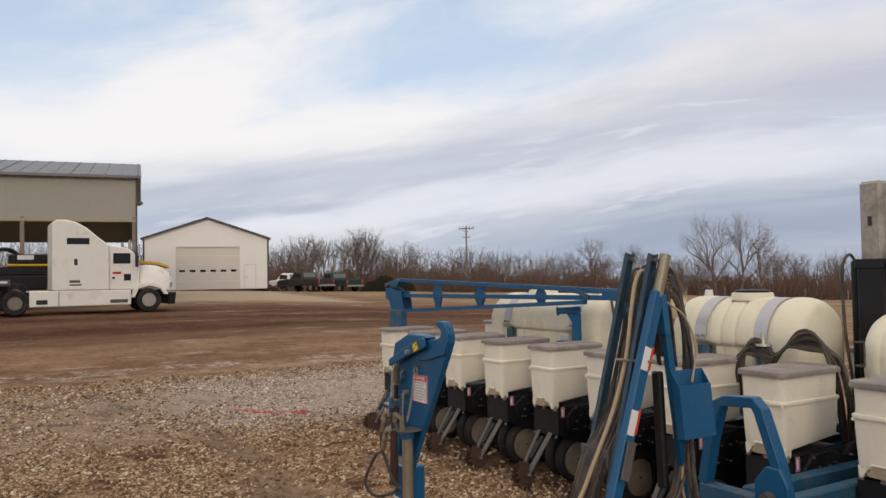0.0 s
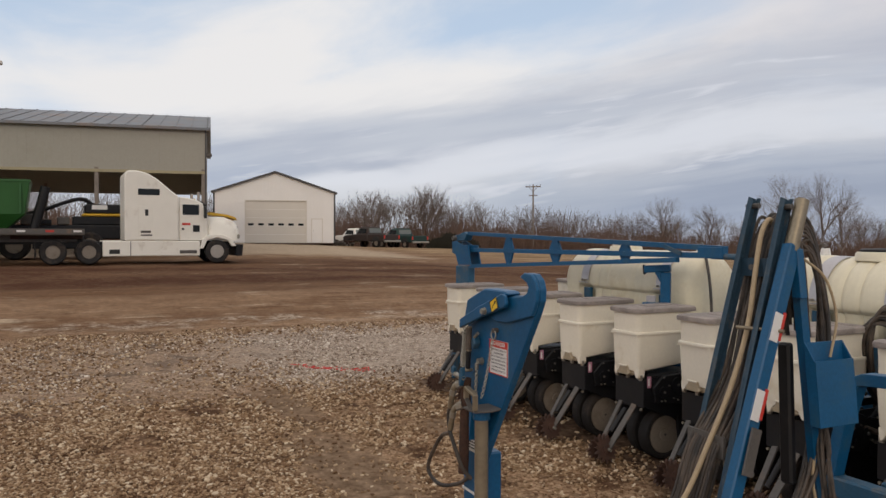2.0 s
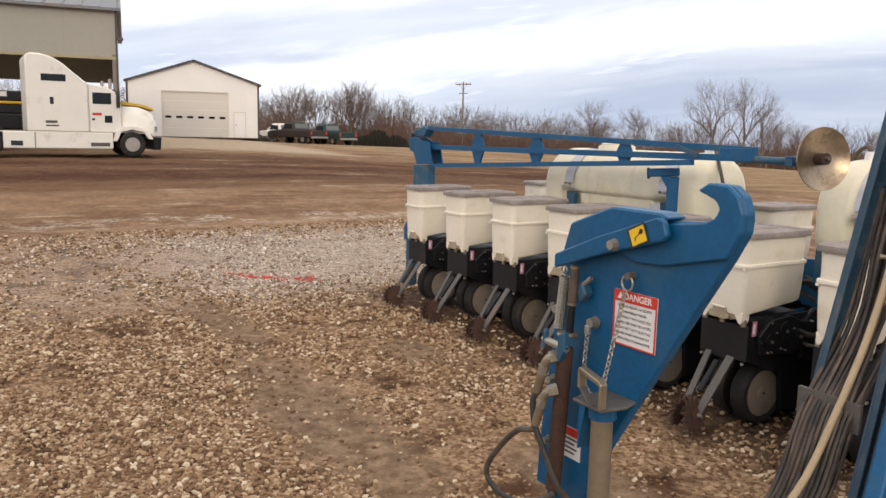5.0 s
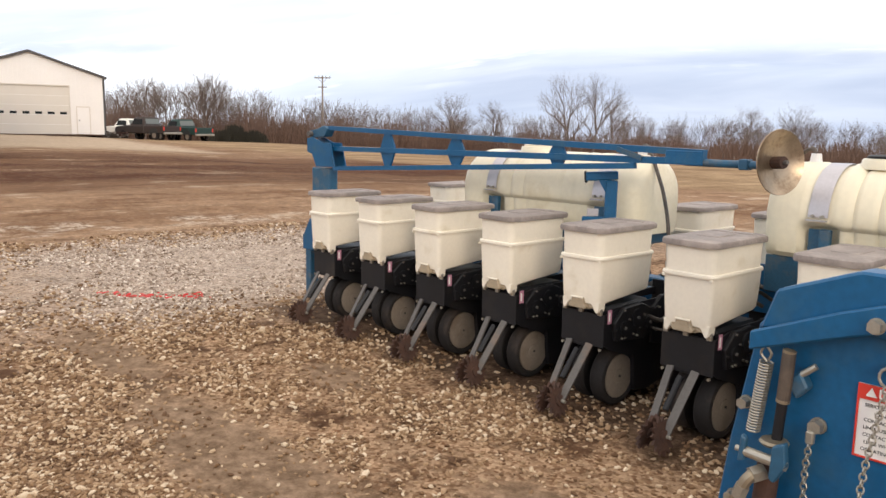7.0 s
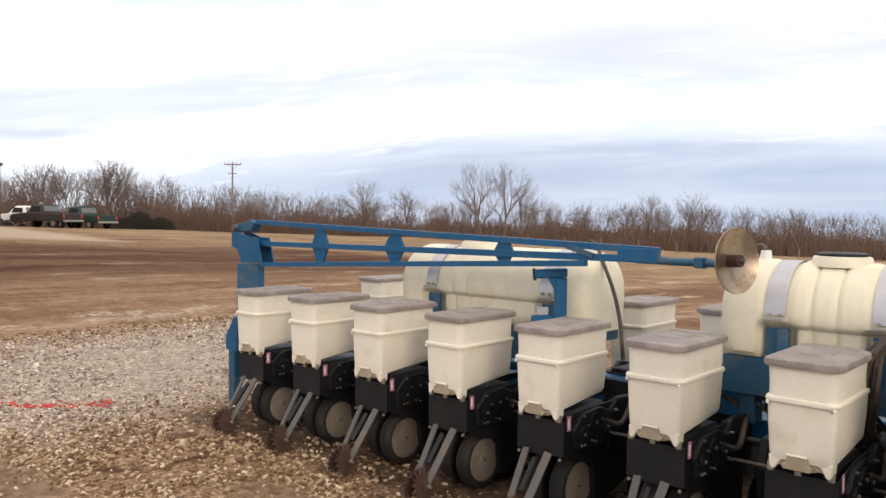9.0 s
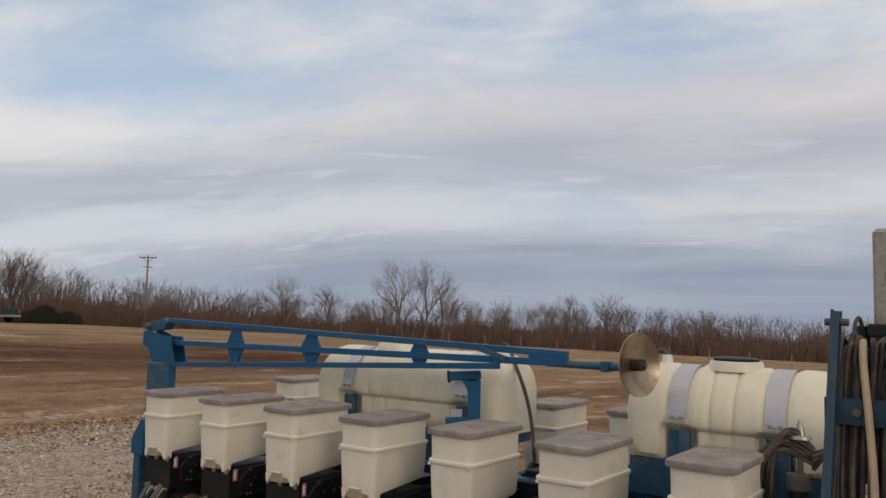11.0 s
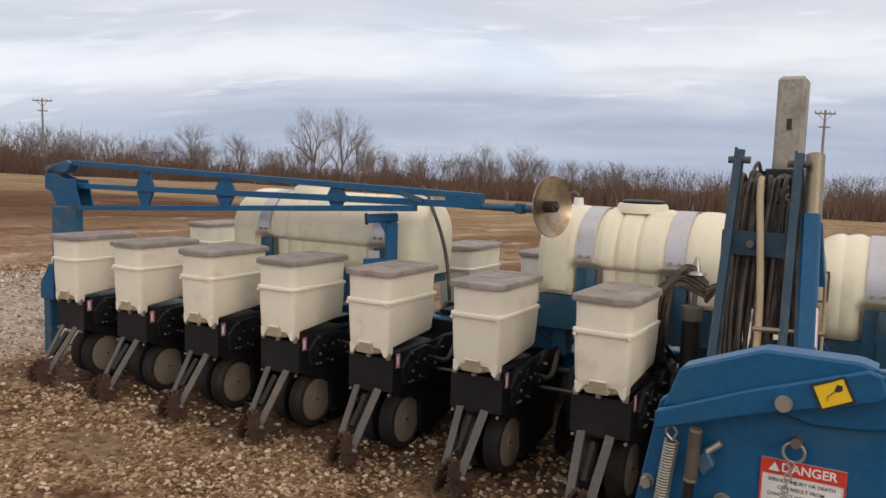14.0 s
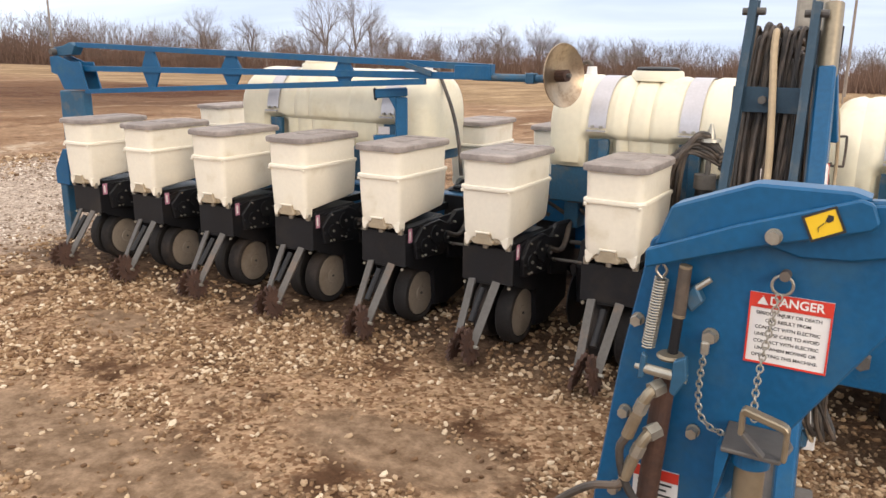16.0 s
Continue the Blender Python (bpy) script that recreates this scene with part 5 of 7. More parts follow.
def hose_tower():
    O = Vector((1.1, -1.6, 0))
    root = thing("hose_tower", "blue steel A-frame hose tower with bundled hydraulic hoses", "hose tower", pose(1.1, -1.6, 0))

    def P(x, y, z):
        return Vector((x, y, z)) - O
    Lt, Lb, Rt, Rb = (0.980, -1.178, 1.965), (0.959, -1.606, 0.42), (1.168, -1.192, 1.955), (1.199, -1.655, 0.42)
    for name, a, b in (("left_channel", Lt, Lb), ("right_channel", Rt, Rb)):
        ch = part(name, beam(P(*a), P(*b), 0.008, 0.052, up=(0, 1, 0)), M_BLUE_DULL, root, "weathered dull blue steel channel")
        for o in (-0.023, 0.023):
            part("flange", beam(P(a[0] + 0.013, a[1] + o, a[2]), P(b[0] + 0.013, b[1] + o, b[2]), 0.018, 0.006, up=(0, 1, 0)), M_BLUE_DULL, ch)
        part("pin", cyl(P(a[0] - 0.024, a[1] - 0.010, a[2] - 0.035), P(a[0] + 0.046, a[1] - 0.010, a[2] - 0.035), 0.012, n=10), M_STEEL, ch)
    m0, m1 = P(1.230, -1.222, 1.755), P(1.308, -1.718, 0.50)
    main = part("main_tube", beam(m0, m1, 0.052, 0.066, up=(0, 1, 0), bevel=0.006), M_BLUE, root)
    # the tube's shaded left face, put in as a thin plate of darker blue
    part("tube_cheek", beam(m0 + Vector((-0.0295, 0.01, 0)), m1 + Vector((-0.0295, 0.01, 0)), 0.006, 0.060, up=(0, 1, 0)), M_BLUE_DULL, main, "thin plate on the main tube, darker for its shaded side")
    part("pipe_end", cyl(P(1.219, -1.146, 1.950), P(1.230, -1.226, 1.73), 0.030, n=20), M_PIPE, main, "bare grey steel pipe end", smooth=True)
    for a, b in ((0.225, 0.315), (0.470, 0.565)):
        p, q = m0.lerp(m1, a), m0.lerp(m1, b)
        st = part("reflector", beam(p + Vector((0.028, -0.008, 0)), q + Vector((0.028, -0.008, 0)), 0.004, 0.044, up=(0, 1, 0)), M_VINYL, main, "white and red reflective strip")
        part("red_edge", beam(p + Vector((0.028, 0.024, 0)), q + Vector((0.028, 0.024, 0)), 0.0045, 0.016, up=(0, 1, 0)), M_RED, st)
    bp0, bp1 = P(1.236, -1.205, 1.72), P(1.212, -0.985, 0.42)
    part("back_post", beam(bp0, bp1, 0.036, 0.042, up=(0, 1, 0)), M_BLUE, root)
    part("post_gusset", prism([(0.135, 1.53), (0.135, 1.74), (0.160, 1.74), (0.185, 1.53)], 0.375, 0.415, "y", 0.003), M_BLUE, root)
    cp = part("cross_plate", beam(P(0.962, -1.245, 1.655), P(1.165, -1.252, 1.655), 0.012, 0.080, up=(0, 0, 1)), M_BLUE_DULL, root, "grey-blue steel hose plate")
    part("bolt", cyl(P(1.056, -1.245, 1.655), P(1.056, -1.272, 1.655), 0.013, n=8), M_STEEL, cp)
    part("clamp_plate", beam(P(0.940, -1.515, 0.90), P(1.165, -1.53, 0.90), 0.012, 0.095), M_STEEL, root, "grey steel hose clamp plate")
    part("tie_rod", cyl(P(1.10, -1.40, 1.40), P(1.30, -1.345, 1.40), 0.008, n=8), M_PIPE, root)
    part("latch_plate", beam(P(1.325, -1.52, 1.02), P(1.335, -1.585, 0.84), 0.010, 0.050, up=(0, 1, 0)), M_STEEL, root, "rusty latch plate")
    # hoses hung between the channels
    random.seed(11)
    for k in range(22):
        u = (k % 11) / 10
        deep = 0.035 * (k // 11)
        tx, ty = 0.996 + 0.145 * u, -1.175 + deep
        sway, out = random.uniform(-0.016, 0.016), random.uniform(-0.022, 0.016)
        bx, by = 0.975 + 0.16 * u, -1.548 + deep
        top = 1.84 + random.uniform(-0.05, 0.06) - 0.03 * abs(u - 0.4)
        pts = [P(tx + 0.02, ty + 0.12, top - 0.45), P(tx + 0.012, ty + 0.085, top - 0.10), P(tx + 0.004, ty + 0.045, top), P(tx + sway * 0.5, ty - 0.012, top - 0.07), P(tx + sway, ty - 0.10 + out, 1.45), P((tx + bx) / 2 - sway, ty - 0.20 + out, 1.15), P(bx, by, 0.88), P(bx - 0.01, by - 0.10, 0.62), P(bx - 0.06 - 0.04 * random.random(), by - 0.26, 0.36), P(bx - 0.16, by - 0.50, 0.05 + 0.02 * random.random())]
        part("hydraulic_hose", tube(pts, random.uniform(0.0065, 0.0095), 7, 4), M_HOSE, root)
    part("tan_hose", tube([P(1.075, -1.10, 1.62), P(1.060, -1.12, 1.80), P(1.062, -1.165, 1.868), P(1.070, -1.225, 1.80), P(1.092, -1.285, 1.62), P(1.110, -1.345, 1.40), P(1.108, -1.44, 1.14), P(1.098, -1.56, 0.90), P(1.07, -1.68, 0.66), P(0.98, -1.88, 0.36), P(0.88, -2.08, 0.06)], 0.0115, 9, 5), M_TANHOSE, root, "tan rubber hose", smooth=True)
    part("tan_hose", tube([P(1.235, -1.16, 1.70), P(1.262, -1.05, 1.61), P(1.272, -0.99, 1.44), P(1.275, -1.03, 1.27)], 0.006, 7, 5), M_TANHOSE, root, "thin tan hose")
    for k in range(8):
        a = random.uniform(-0.02, 0.07)
        pts = [P(1.225 + a * 0.4, -1.03, 1.00), P(1.235 + a, -1.06, 0.86), P(1.25 + a + random.uniform(-0.03, 0.03), -1.08, 0.70), P(1.29 + a, -1.06 + random.uniform(-0.03, 0.03), 0.52), P(1.32 + a, -1.00, 0.44 + random.uniform(-0.04, 0.04)), P(1.30 + a * 0.5, -0.90, 0.52)]
        part("hydraulic_hose", tube(pts, random.uniform(0.006, 0.009), 7, 4), M_TANHOSE if k == 2 else M_HOSE, root)
    for k in range(10):
        u, a = k / 9, random.uniform(-0.02, 0.02)
        top = 1.88 - 0.16 * u
        pts = [P(1.06 + 0.05 * u, -1.14, 1.55), P(1.09 + 0.03 * u, -1.10 + a, top - 0.06), P(1.12 + 0.03 * u, -1.03 + a, top + a), P(1.14 + 0.03 * u, -0.97 + a, top - 0.14), P(1.15 + 0.04 * u, -0.94 + a, 1.45 - 0.1 * u), P(1.16 + 0.05 * u + a, -0.98, 1.12), P(1.18 + 0.06 * u, -1.05 + a, 0.82), P(1.20 + 0.04 * u, -1.20, 0.58), P(1.16 + 0.05 * u, -1.36, 0.50)]
        part("hydraulic_hose", tube(pts, random.uniform(0.007, 0.011), 7, 4), M_HOSE, root)
    # one black slab stands in for the dark clutter of hoses here
    part("stay_plate", beam(P(1.125, -1.13, 1.32), P(1.160, -1.14, 0.70), 0.065, 0.04, up=(0, 1, 0), bevel=0.01), M_BLACK, root, "black plate standing in for dark clutter among the hoses")
    # open tool box
    def wall(name, pts, t, parent, label=""):
        """A leaning sheet wall, t thick along y or x."""
        bm = bmesh.new()
        lo = [bm.verts.new(P(*q)) for q in pts]
        hi = [bm.verts.new(P(*q) + Vector(t)) for q in pts]
        bm.faces.new(lo)
        bm.faces.new(hi[::-1])
        for i in range(4):
            bm.faces.new((lo[i], hi[i], hi[(i + 1) % 4], lo[(i + 1) % 4]))
        bmesh.ops.recalc_face_normals(bm, faces=bm.faces)
        return part(name, bm, M_BLUE, parent, label)
    xa, xb, xc, xd, ya, yb = 1.245, 1.285, 1.305, 1.335, -1.16, -0.92
    tb = wall("tool_box", [(xc, ya, 1.262), (xc, yb, 1.262), (xd, yb, 0.985), (xd, ya, 0.985)], (-0.006, 0, 0), root, "open blue steel box")
    wall("box_side", [(xa, ya, 1.335), (xa, yb, 1.335), (xb, yb, 0.985), (xb, ya, 0.985)], (0.006, 0, 0), tb)
    wall("box_front", [(xa + 0.006, ya, 1.333), (xc - 0.006, ya, 1.262), (xd - 0.006, ya, 0.985), (xb + 0.006, ya, 0.985)], (0, 0.006, 0), tb)
    wall("box_back", [(xa + 0.006, yb - 0.006, 1.333), (xc - 0.006, yb - 0.006, 1.262), (xd - 0.006, yb - 0.006, 0.985), (xb + 0.006, yb - 0.006, 0.985)], (0, 0.006, 0), tb)
    wall("box_floor", [(xb + 0.006, ya + 0.006, 0.985), (xd - 0.006, ya + 0.006, 0.985), (xd - 0.006, yb - 0.006, 0.985), (xb + 0.006, yb - 0.006, 0.985)], (0, 0, 0.006), tb)
    # hitch pin chain
    part("pin_chain", chain([P(1.285, -1.48, 1.0), P(1.295, -1.50, 0.94), P(1.28, -1.52, 0.88), P(1.295, -1.51, 0.82)], 0.03, 0.004, 0.009), M_STEEL, root, "steel pin chain")
    # low carriage that the tower stands on
    part("carriage_beam", box(-0.13, 0.11, -0.22, 2.64, 0.28, 0.42, 0.015), M_BLUE_OLD, root)
    part("carriage_cross", box(-0.19, 0.25, -0.14, -0.02, 0.38, 0.50, 0.015), M_BLUE_OLD, root)
    part("carriage_cross", box(-0.15, 0.20, 0.56, 0.66, 0.38, 0.48, 0.015), M_BLUE_OLD, root)
    part("pivot_casting", loft([(0.42, 0.02, 0.24, -0.16, 0.06, 0.03), (0.56, 0.06, 0.22, -0.10, 0.03, 0.03), (0.62, 0.09, 0.18, -0.07, 0.0, 0.03)]), M_STEEL, root, "dusty cast steel pivot")
    for x in (-0.06, 0.06):
        part("stand_foot", box(x - 0.04, x + 0.04, -0.12, -0.04, 0.0, 0.38, 0.006), M_BLUE_OLD, root)
    part("pivot_pin", cyl(P(1.10, -1.66, 0.52), P(1.37, -1.60, 0.50), 0.032, n=14), M_STEEL, root)
    return root


def rear_guard():
    """Bent blue guard hoop on two arms that reach back to the toolbar."""
    root = thing("guard_frame", "bent blue steel guard hoop standing before the row units", "guard frame", pose(1.18, -0.545, 0.0))
    line = [(-0.25, 0.60), (-0.19, 0.88), (-0.125, 1.085), (-0.075, 1.105), (0.115, 1.118), (0.155, 1.075), (0.255, 0.80), (0.300, 0.60)]
    bm = bmesh.new()
    rings = []
    for i, (x, z) in enumerate(line):
        a, b = Vector(line[max(0, i - 1)]), Vector(line[min(len(line) - 1, i + 1)])
        d = (b - a).normalized()
        n = Vector((-d.y, d.x)) * 0.030
        rings.append([bm.verts.new((x + sx * n.x, y, z + sx * n.y)) for sx, y in ((-1, -0.04), (1, -0.04), (1, 0.04), (-1, 0.04))])
    for a, b in zip(rings, rings[1:]):
        for k in range(4):
            bm.faces.new((a[k], a[(k + 1) % 4], b[(k + 1) % 4], b[k]))
    bm.faces.new(rings[0][::-1])
    bm.faces.new(rings[-1])
    bmesh.ops.recalc_face_normals(bm, faces=bm.faces)
    bmesh.ops.bevel(bm, geom=list(bm.edges), offset=0.004, segments=1, affect="EDGES")
    part("bent_tube", bm, M_BLUE, root)
    part("hub_plate", prism([(0.14, 0.50), (0.15, 0.70), (0.22, 0.79), (0.31, 0.79), (0.36, 0.70), (0.36, 0.50)], -0.075, -0.045, "y", 0.006), M_BLUE, root)
    part("hub_bolt", cyl((0.25, -0.075, 0.63), (0.25, -0.13, 0.63), 0.035, n=6), M_STEEL, root)
    part("cross_tube", box(-0.27, 0.34, -0.045, 0.045, 0.50, 0.60, 0.01), M_BLUE_OLD, root)
    for x in (0.01, 0.265):
        part("arm", box(x - 0.045, x + 0.045, 0.046, 1.594, 0.52, 0.615, 0.01), M_BLUE_OLD, root)
    return root


lift_mast()
hose_tower()
hitch_plate()
rear_guard()


def loose_block():
    root = thing("plank_block", "weathered whitish timber block standing on the gravel", "block", pose(1.205, -0.21, 0, 0, 0, 12))
    part("block", box(-0.075, 0.075, -0.03, 0.03, -0.005, 0.26, 0.006), M_VINYL, root)
    return root


loose_block()


# ---- sheds ----
def shed():
    SX, SY = -60.0, 12.2
    root = thing("white_shed", "white steel gable shed with closed almond overhead door", "shed", far_pose(SX, SY, 75.6, 0.08))
    # x runs along the front, y away from the yard
    W, H, A, D = 4.84, 4.1, 5.72, 14.0
    x0, x1, dh = -2.34, 2.48, 3.43
    part("front_wall", prism([(-W, 0), (x0, 0), (x0, dh), (x1, dh), (x1, 0), (W, 0), (W, H), (0, A), (-W, H)], 0.0, 0.15), M_SHED, root)
    part("side_wall", box(-W, -W + 0.15, 0.15, D, 0, H), M_SHED, root)
    part("side_wall", box(W - 0.15, W, 0.15, D, 0, H), M_SHED, root)
    part("back_wall", prism([(-W, 0), (W, 0), (W, H), (0, A), (-W, H)], D, D + 0.15), M_SHED, root)
    for s in (-1, 1):
        part("roof", prism([(0, A + 0.02), (s * (W + 0.2), H - 0.06), (s * (W + 0.2), H + 0.07), (0, A + 0.15)], -0.2, D + 0.3), M_ROOF, root)
        part("rake_trim", prism([(0, A + 0.01), (s * (W + 0.22), H - 0.07), (s * (W + 0.22), H + 0.09), (0, A + 0.17)], -0.24, -0.203), M_SHEDTRIM, root)
        part("corner_trim", box(s * W - 0.07, s * W + 0.07, -0.03, 0.0, 0, H - 0.05), M_SHEDTRIM, root)
    n = 34
    for k in range(n):
        x = -W + (k + 0.5) * 2 * W / n
        top = H + (A - H) * (1 - abs(x) / W) - 0.05
        low = dh + 0.1 if x0 - 0.1 < x < x1 + 0.1 else 0.0
        part("siding_rib", box(x - 0.02, x + 0.02, -0.018, 0.0, low, top), M_SHED, root)
    d = part("overhead_door", box(x0, x1, 0.06, 0.11, 0.0, dh), M_GDOOR, root, "closed almond overhead door")
    for k in range(1, 5):
        part("panel_joint", box(x0, x1, 0.052, 0.06, dh * k / 5 - 0.012, dh * k / 5 + 0.012), M_SHED, d)
    for k in range(6):
        cx = x0 + (k + 0.5) * (x1 - x0) / 6
        part("door_window", box(cx - 0.22, cx + 0.22, 0.045, 0.06, 1.42, 1.60), M_GLASSDARK, d, "small dark door window")
    for a in ((x0 - 0.08, x0, 0.0, dh), (x1, x1 + 0.08, 0.0, dh), (x0 - 0.08, x1 + 0.08, dh, dh + 0.08)):
        part("door_trim", box(a[0], a[1], -0.03, 0.06, a[2], a[3]), M_GDOOR, root)
    w = part("walk_door", box(2.98, 3.80, -0.045, -0.02, 0.02, 1.95), M_SHED, root, "white walk door")
    for a in ((2.92, 2.98, 0.0, 2.02), (3.80, 3.86, 0.0, 2.02), (2.98, 3.80, 1.95, 2.02)):
        part("door_frame", box(a[0], a[1], -0.06, -0.018, a[2], a[3]), M_GDOOR, w)
    part("handle", box(3.08, 3.12, -0.08, -0.045, 0.95, 1.05), M_STEEL, w)
    return root


def barn():
    BX, BY = -37.4, 2.85
    root = thing("pole_barn", "beige open-front pole barn with galvanised roof", "barn", far_pose(BX, BY, 80))
    # x runs back along the front from the corner, y away from the yard
    L, D, E, R, S = 26.0, 15.0, 6.4, 8.0, 4.2
    part("front_panel", box(-L, 0, 0, 0.12, S, E), M_BARN, root)
    for k in range(64):
        x = -0.2 - k * 0.4
        part("siding_rib", box(x - 0.02, x + 0.02, -0.008, 0.0, S + 0.12, E - 0.05), M_BARN, root)
    part("panel_sill", box(-L, 0.02, -0.04, 0.0, S - 0.04, S + 0.10), M_SILL, root, "weathered yellowish lower trim")
    part("back_panel", box(-L, 0, D - 0.12, D, S - 0.4, E), M_BARN, root)
    part("roof", prism([(-0.3, E - 0.05), (D / 2, R), (D + 0.3, E - 0.05), (D + 0.3, E + 0.08), (D / 2, R + 0.13), (-0.3, E + 0.08)], -L - 0.2, 0.25, "x"), M_ROOF, root)
    for k in range(34):
        x = 0.1 - k * 0.77
        part("roof_rib", beam((x, -0.3, E + 0.085), (x, D / 2, R + 0.135), 0.05, 0.05), M_SHEDTRIM if k % 4 == 0 else M_ROOF, root)
    part("gable_end", prism([(0.12, S - 1.1), (D - 0.12, S - 1.1), (D - 0.12, E), (D / 2, R), (0.12, E)], -L, -L + 0.12, "x"), M_BARN, root)
    part("gable_end", prism([(0.12, S), (D - 0.12, S), (D - 0.12, E), (D / 2, R), (0.12, E)], -0.12, 0.0, "x"), M_BARN, root)
    part("corner_trim", box(-0.02, 0.06, -0.05, 0.11, 0.0, E + 0.05), M_SHEDTRIM, root)
    part("side_wall", box(-0.12, 0.0, 0.14, D, S - 0.9, S - 0.004), M_BARN, root)
    for k in range(6):
        for y in (0.06, D - 0.06):
            x = -0.1 - k * 5.0
            part("post", box(x - 0.09, x + 0.09, y - 0.09, y + 0.09, 0, S + 0.2), M_POLE, root)
    for k in range(7):
        x = -0.6 - k * 4.0
        part("truss", box(x - 0.05, x + 0.05, 0.13, D - 0.13, E - 0.5, E - 0.25), M_DARKWOOD, root)
    # plain box for a small vane-like fitting at the barn corner
    part("wall_lamp", box(0.06, 0.32, -0.1, 0.1, 5.05, 5.2, 0.02), M_STEEL, root)
    return root


# ---- truck and trailer ----
def tyre(name, c, r, w, parent, rim_r, s, rim_mat, hub_out=0.0):
    g = part(name, ring(c, (s, 0, 0), [(rim_r, -w * 0.45), (r * 0.88, -w / 2), (r * 0.97, -w * 0.42), (r, -w * 0.25), (r, w * 0.25), (r * 0.97, w * 0.42), (r * 0.88, w / 2), (rim_r, w * 0.45)], 32, False), M_RUBBER, parent, "dusty black tyre", smooth=True)
    part("rim", ring(c, (s, 0, 0), [(rim_r * 1.02, w * 0.40), (rim_r * 0.92, w * 0.42), (rim_r * 0.80, w * 0.15), (rim_r * 0.45, w * 0.18 + hub_out), (rim_r * 0.40, w * 0.3 + hub_out), (0.0, w * 0.32 + hub_out)], 24), rim_mat, g, "grey steel wheel", smooth=True)
    for k in range(8):
        a = 2 * math.pi * k / 8
        h = Vector((c[0] + s * (w * 0.15 + 0.02), c[1] + rim_r * 0.64 * math.cos(a), c[2] + rim_r * 0.64 * math.sin(a)))
        part("hand_hole", cyl(h - Vector((0.03, 0, 0)), h + Vector((0.03, 0, 0)), rim_r * 0.10, n=8), M_INK, g)
    return g


def truck():
    TX, TY = -31.0, 2.27
    root = thing("semi_truck", "white conventional sleeper truck parked across the yard", "truck", far_pose(TX - 1.2, TY))
    # y forward, origin under the front axle
    side = [(-3.72, 0.95), (-3.72, 3.72), (-3.60, 3.86), (-3.25, 3.87), (-2.85, 3.78), (-2.45, 3.55), (-2.05, 3.20), (-1.68, 2.90), (-1.58, 2.84), (-1.58, 0.95)]
    part("sleeper", prism(side, -1.2, 1.2, "x", 0.05), M_WHITE, root)
    cab = part("cab", prism([(-1.58, 0.95), (-1.58, 2.83), (-1.30, 2.80), (-0.90, 2.72), (-0.62, 2.58), (-0.38, 2.08), (-0.38, 0.95)], -1.08, 1.08, "x", 0.04), M_WHITE, root)
    part("windscreen", prism([(-0.60, 2.53), (-0.40, 2.12), (-0.375, 2.13), (-0.575, 2.55)], -0.95, 0.95, "x"), M_GLASSDARK, cab, "dark windscreen")
    hood = part("hood", loft([(0.95, -1.0, 1.0, -0.40, 0.98, 0.18), (1.35, -1.0, 1.0, -0.40, 1.0, 0.2), (1.65, -0.92, 0.92, -0.40, 0.92, 0.25), (1.85, -0.80, 0.80, -0.40, 0.75, 0.25), (2.0, -0.70, 0.70, -0.40, 0.40, 0.25)]), M_WHITE, root, smooth=True)
    part("grille", box(-0.5, 0.5, 0.96, 1.02, 0.95, 1.6, 0.03), M_STEEL, hood)
    # yellow shape behind the hood, built as a strip on top of it
    part("bug_deflector", prism([(-0.32, 2.07), (-0.20, 2.20), (0.55, 2.10), (0.90, 1.98), (0.98, 1.86), (0.88, 1.90), (0.40, 2.03)], -0.6, 0.62, "x", 0.01), M_YELLOW, hood, "amber yellow strip along the hood")
    for s in (-1, 1):
        part("fender", prism([(-0.72, 0.62), (-0.62, 1.02), (-0.35, 1.22), (0.20, 1.24), (0.62, 1.06), (0.80, 0.72), (0.62, 0.72), (0.45, 0.98), (0.0, 1.10), (-0.42, 0.98), (-0.58, 0.62)], s * 1.15 - 0.14, s * 1.15 + 0.08, "x", 0.02), M_WHITE, root)
        part("headlight", box(s * 0.86 - 0.16, s * 0.86 + 0.16, 0.90, 1.0, 1.05, 1.25, 0.03), M_ZINC, root, "clear headlight")
        sk = part("side_skirt", box(s * 1.12 - 0.06, s * 1.12 + 0.06, -4.55, -0.72, 0.32, 0.95, 0.03), M_WHITE, root)
        part("step", box(s * 1.185 - 0.02, s * 1.185 + 0.02, -1.55, -0.85, 0.42, 0.56, 0.01), M_STEEL, sk)
        part("step_recess", box(s * 1.181 - 0.01, s * 1.181 + 0.01, -4.3, -3.9, 0.42, 0.60), M_INK, sk)
        part("skirt_seam", box(s * 1.182 - 0.004, s * 1.182 + 0.004, -3.5, -3.47, 0.34, 0.93), M_STEEL, sk)
        dr = part("cab_door", box(s * 1.085 - 0.012, s * 1.085 + 0.012, -1.52, -0.58, 0.98, 2.56, 0.01), M_WHITE, root)
        part("door_glass", box(s * 1.10 - 0.006, s * 1.10 + 0.006, -1.42, -0.74, 2.06, 2.50), M_GLASSDARK, dr, "dark side window")
        part("door_lettering", box(s * 1.10 - 0.003, s * 1.10 + 0.003, -1.44, -1.10, 1.62, 1.72), M_RED, dr, "small red lettering bar")
        part("door_lower_glass", box(s * 1.10 - 0.006, s * 1.10 + 0.006, -1.00, -0.72, 1.34, 1.62), M_GLASSDARK, dr)
        part("door_handle", box(s * 1.11 - 0.012, s * 1.11 + 0.012, -1.46, -1.36, 1.42, 1.50), M_INK, dr)
        part("sleeper_window", box(s * 1.205 - 0.006, s * 1.205 + 0.006, -3.20, -2.35, 2.86, 3.12, 0.004), M_GLASSDARK, root, "dark sleeper window")
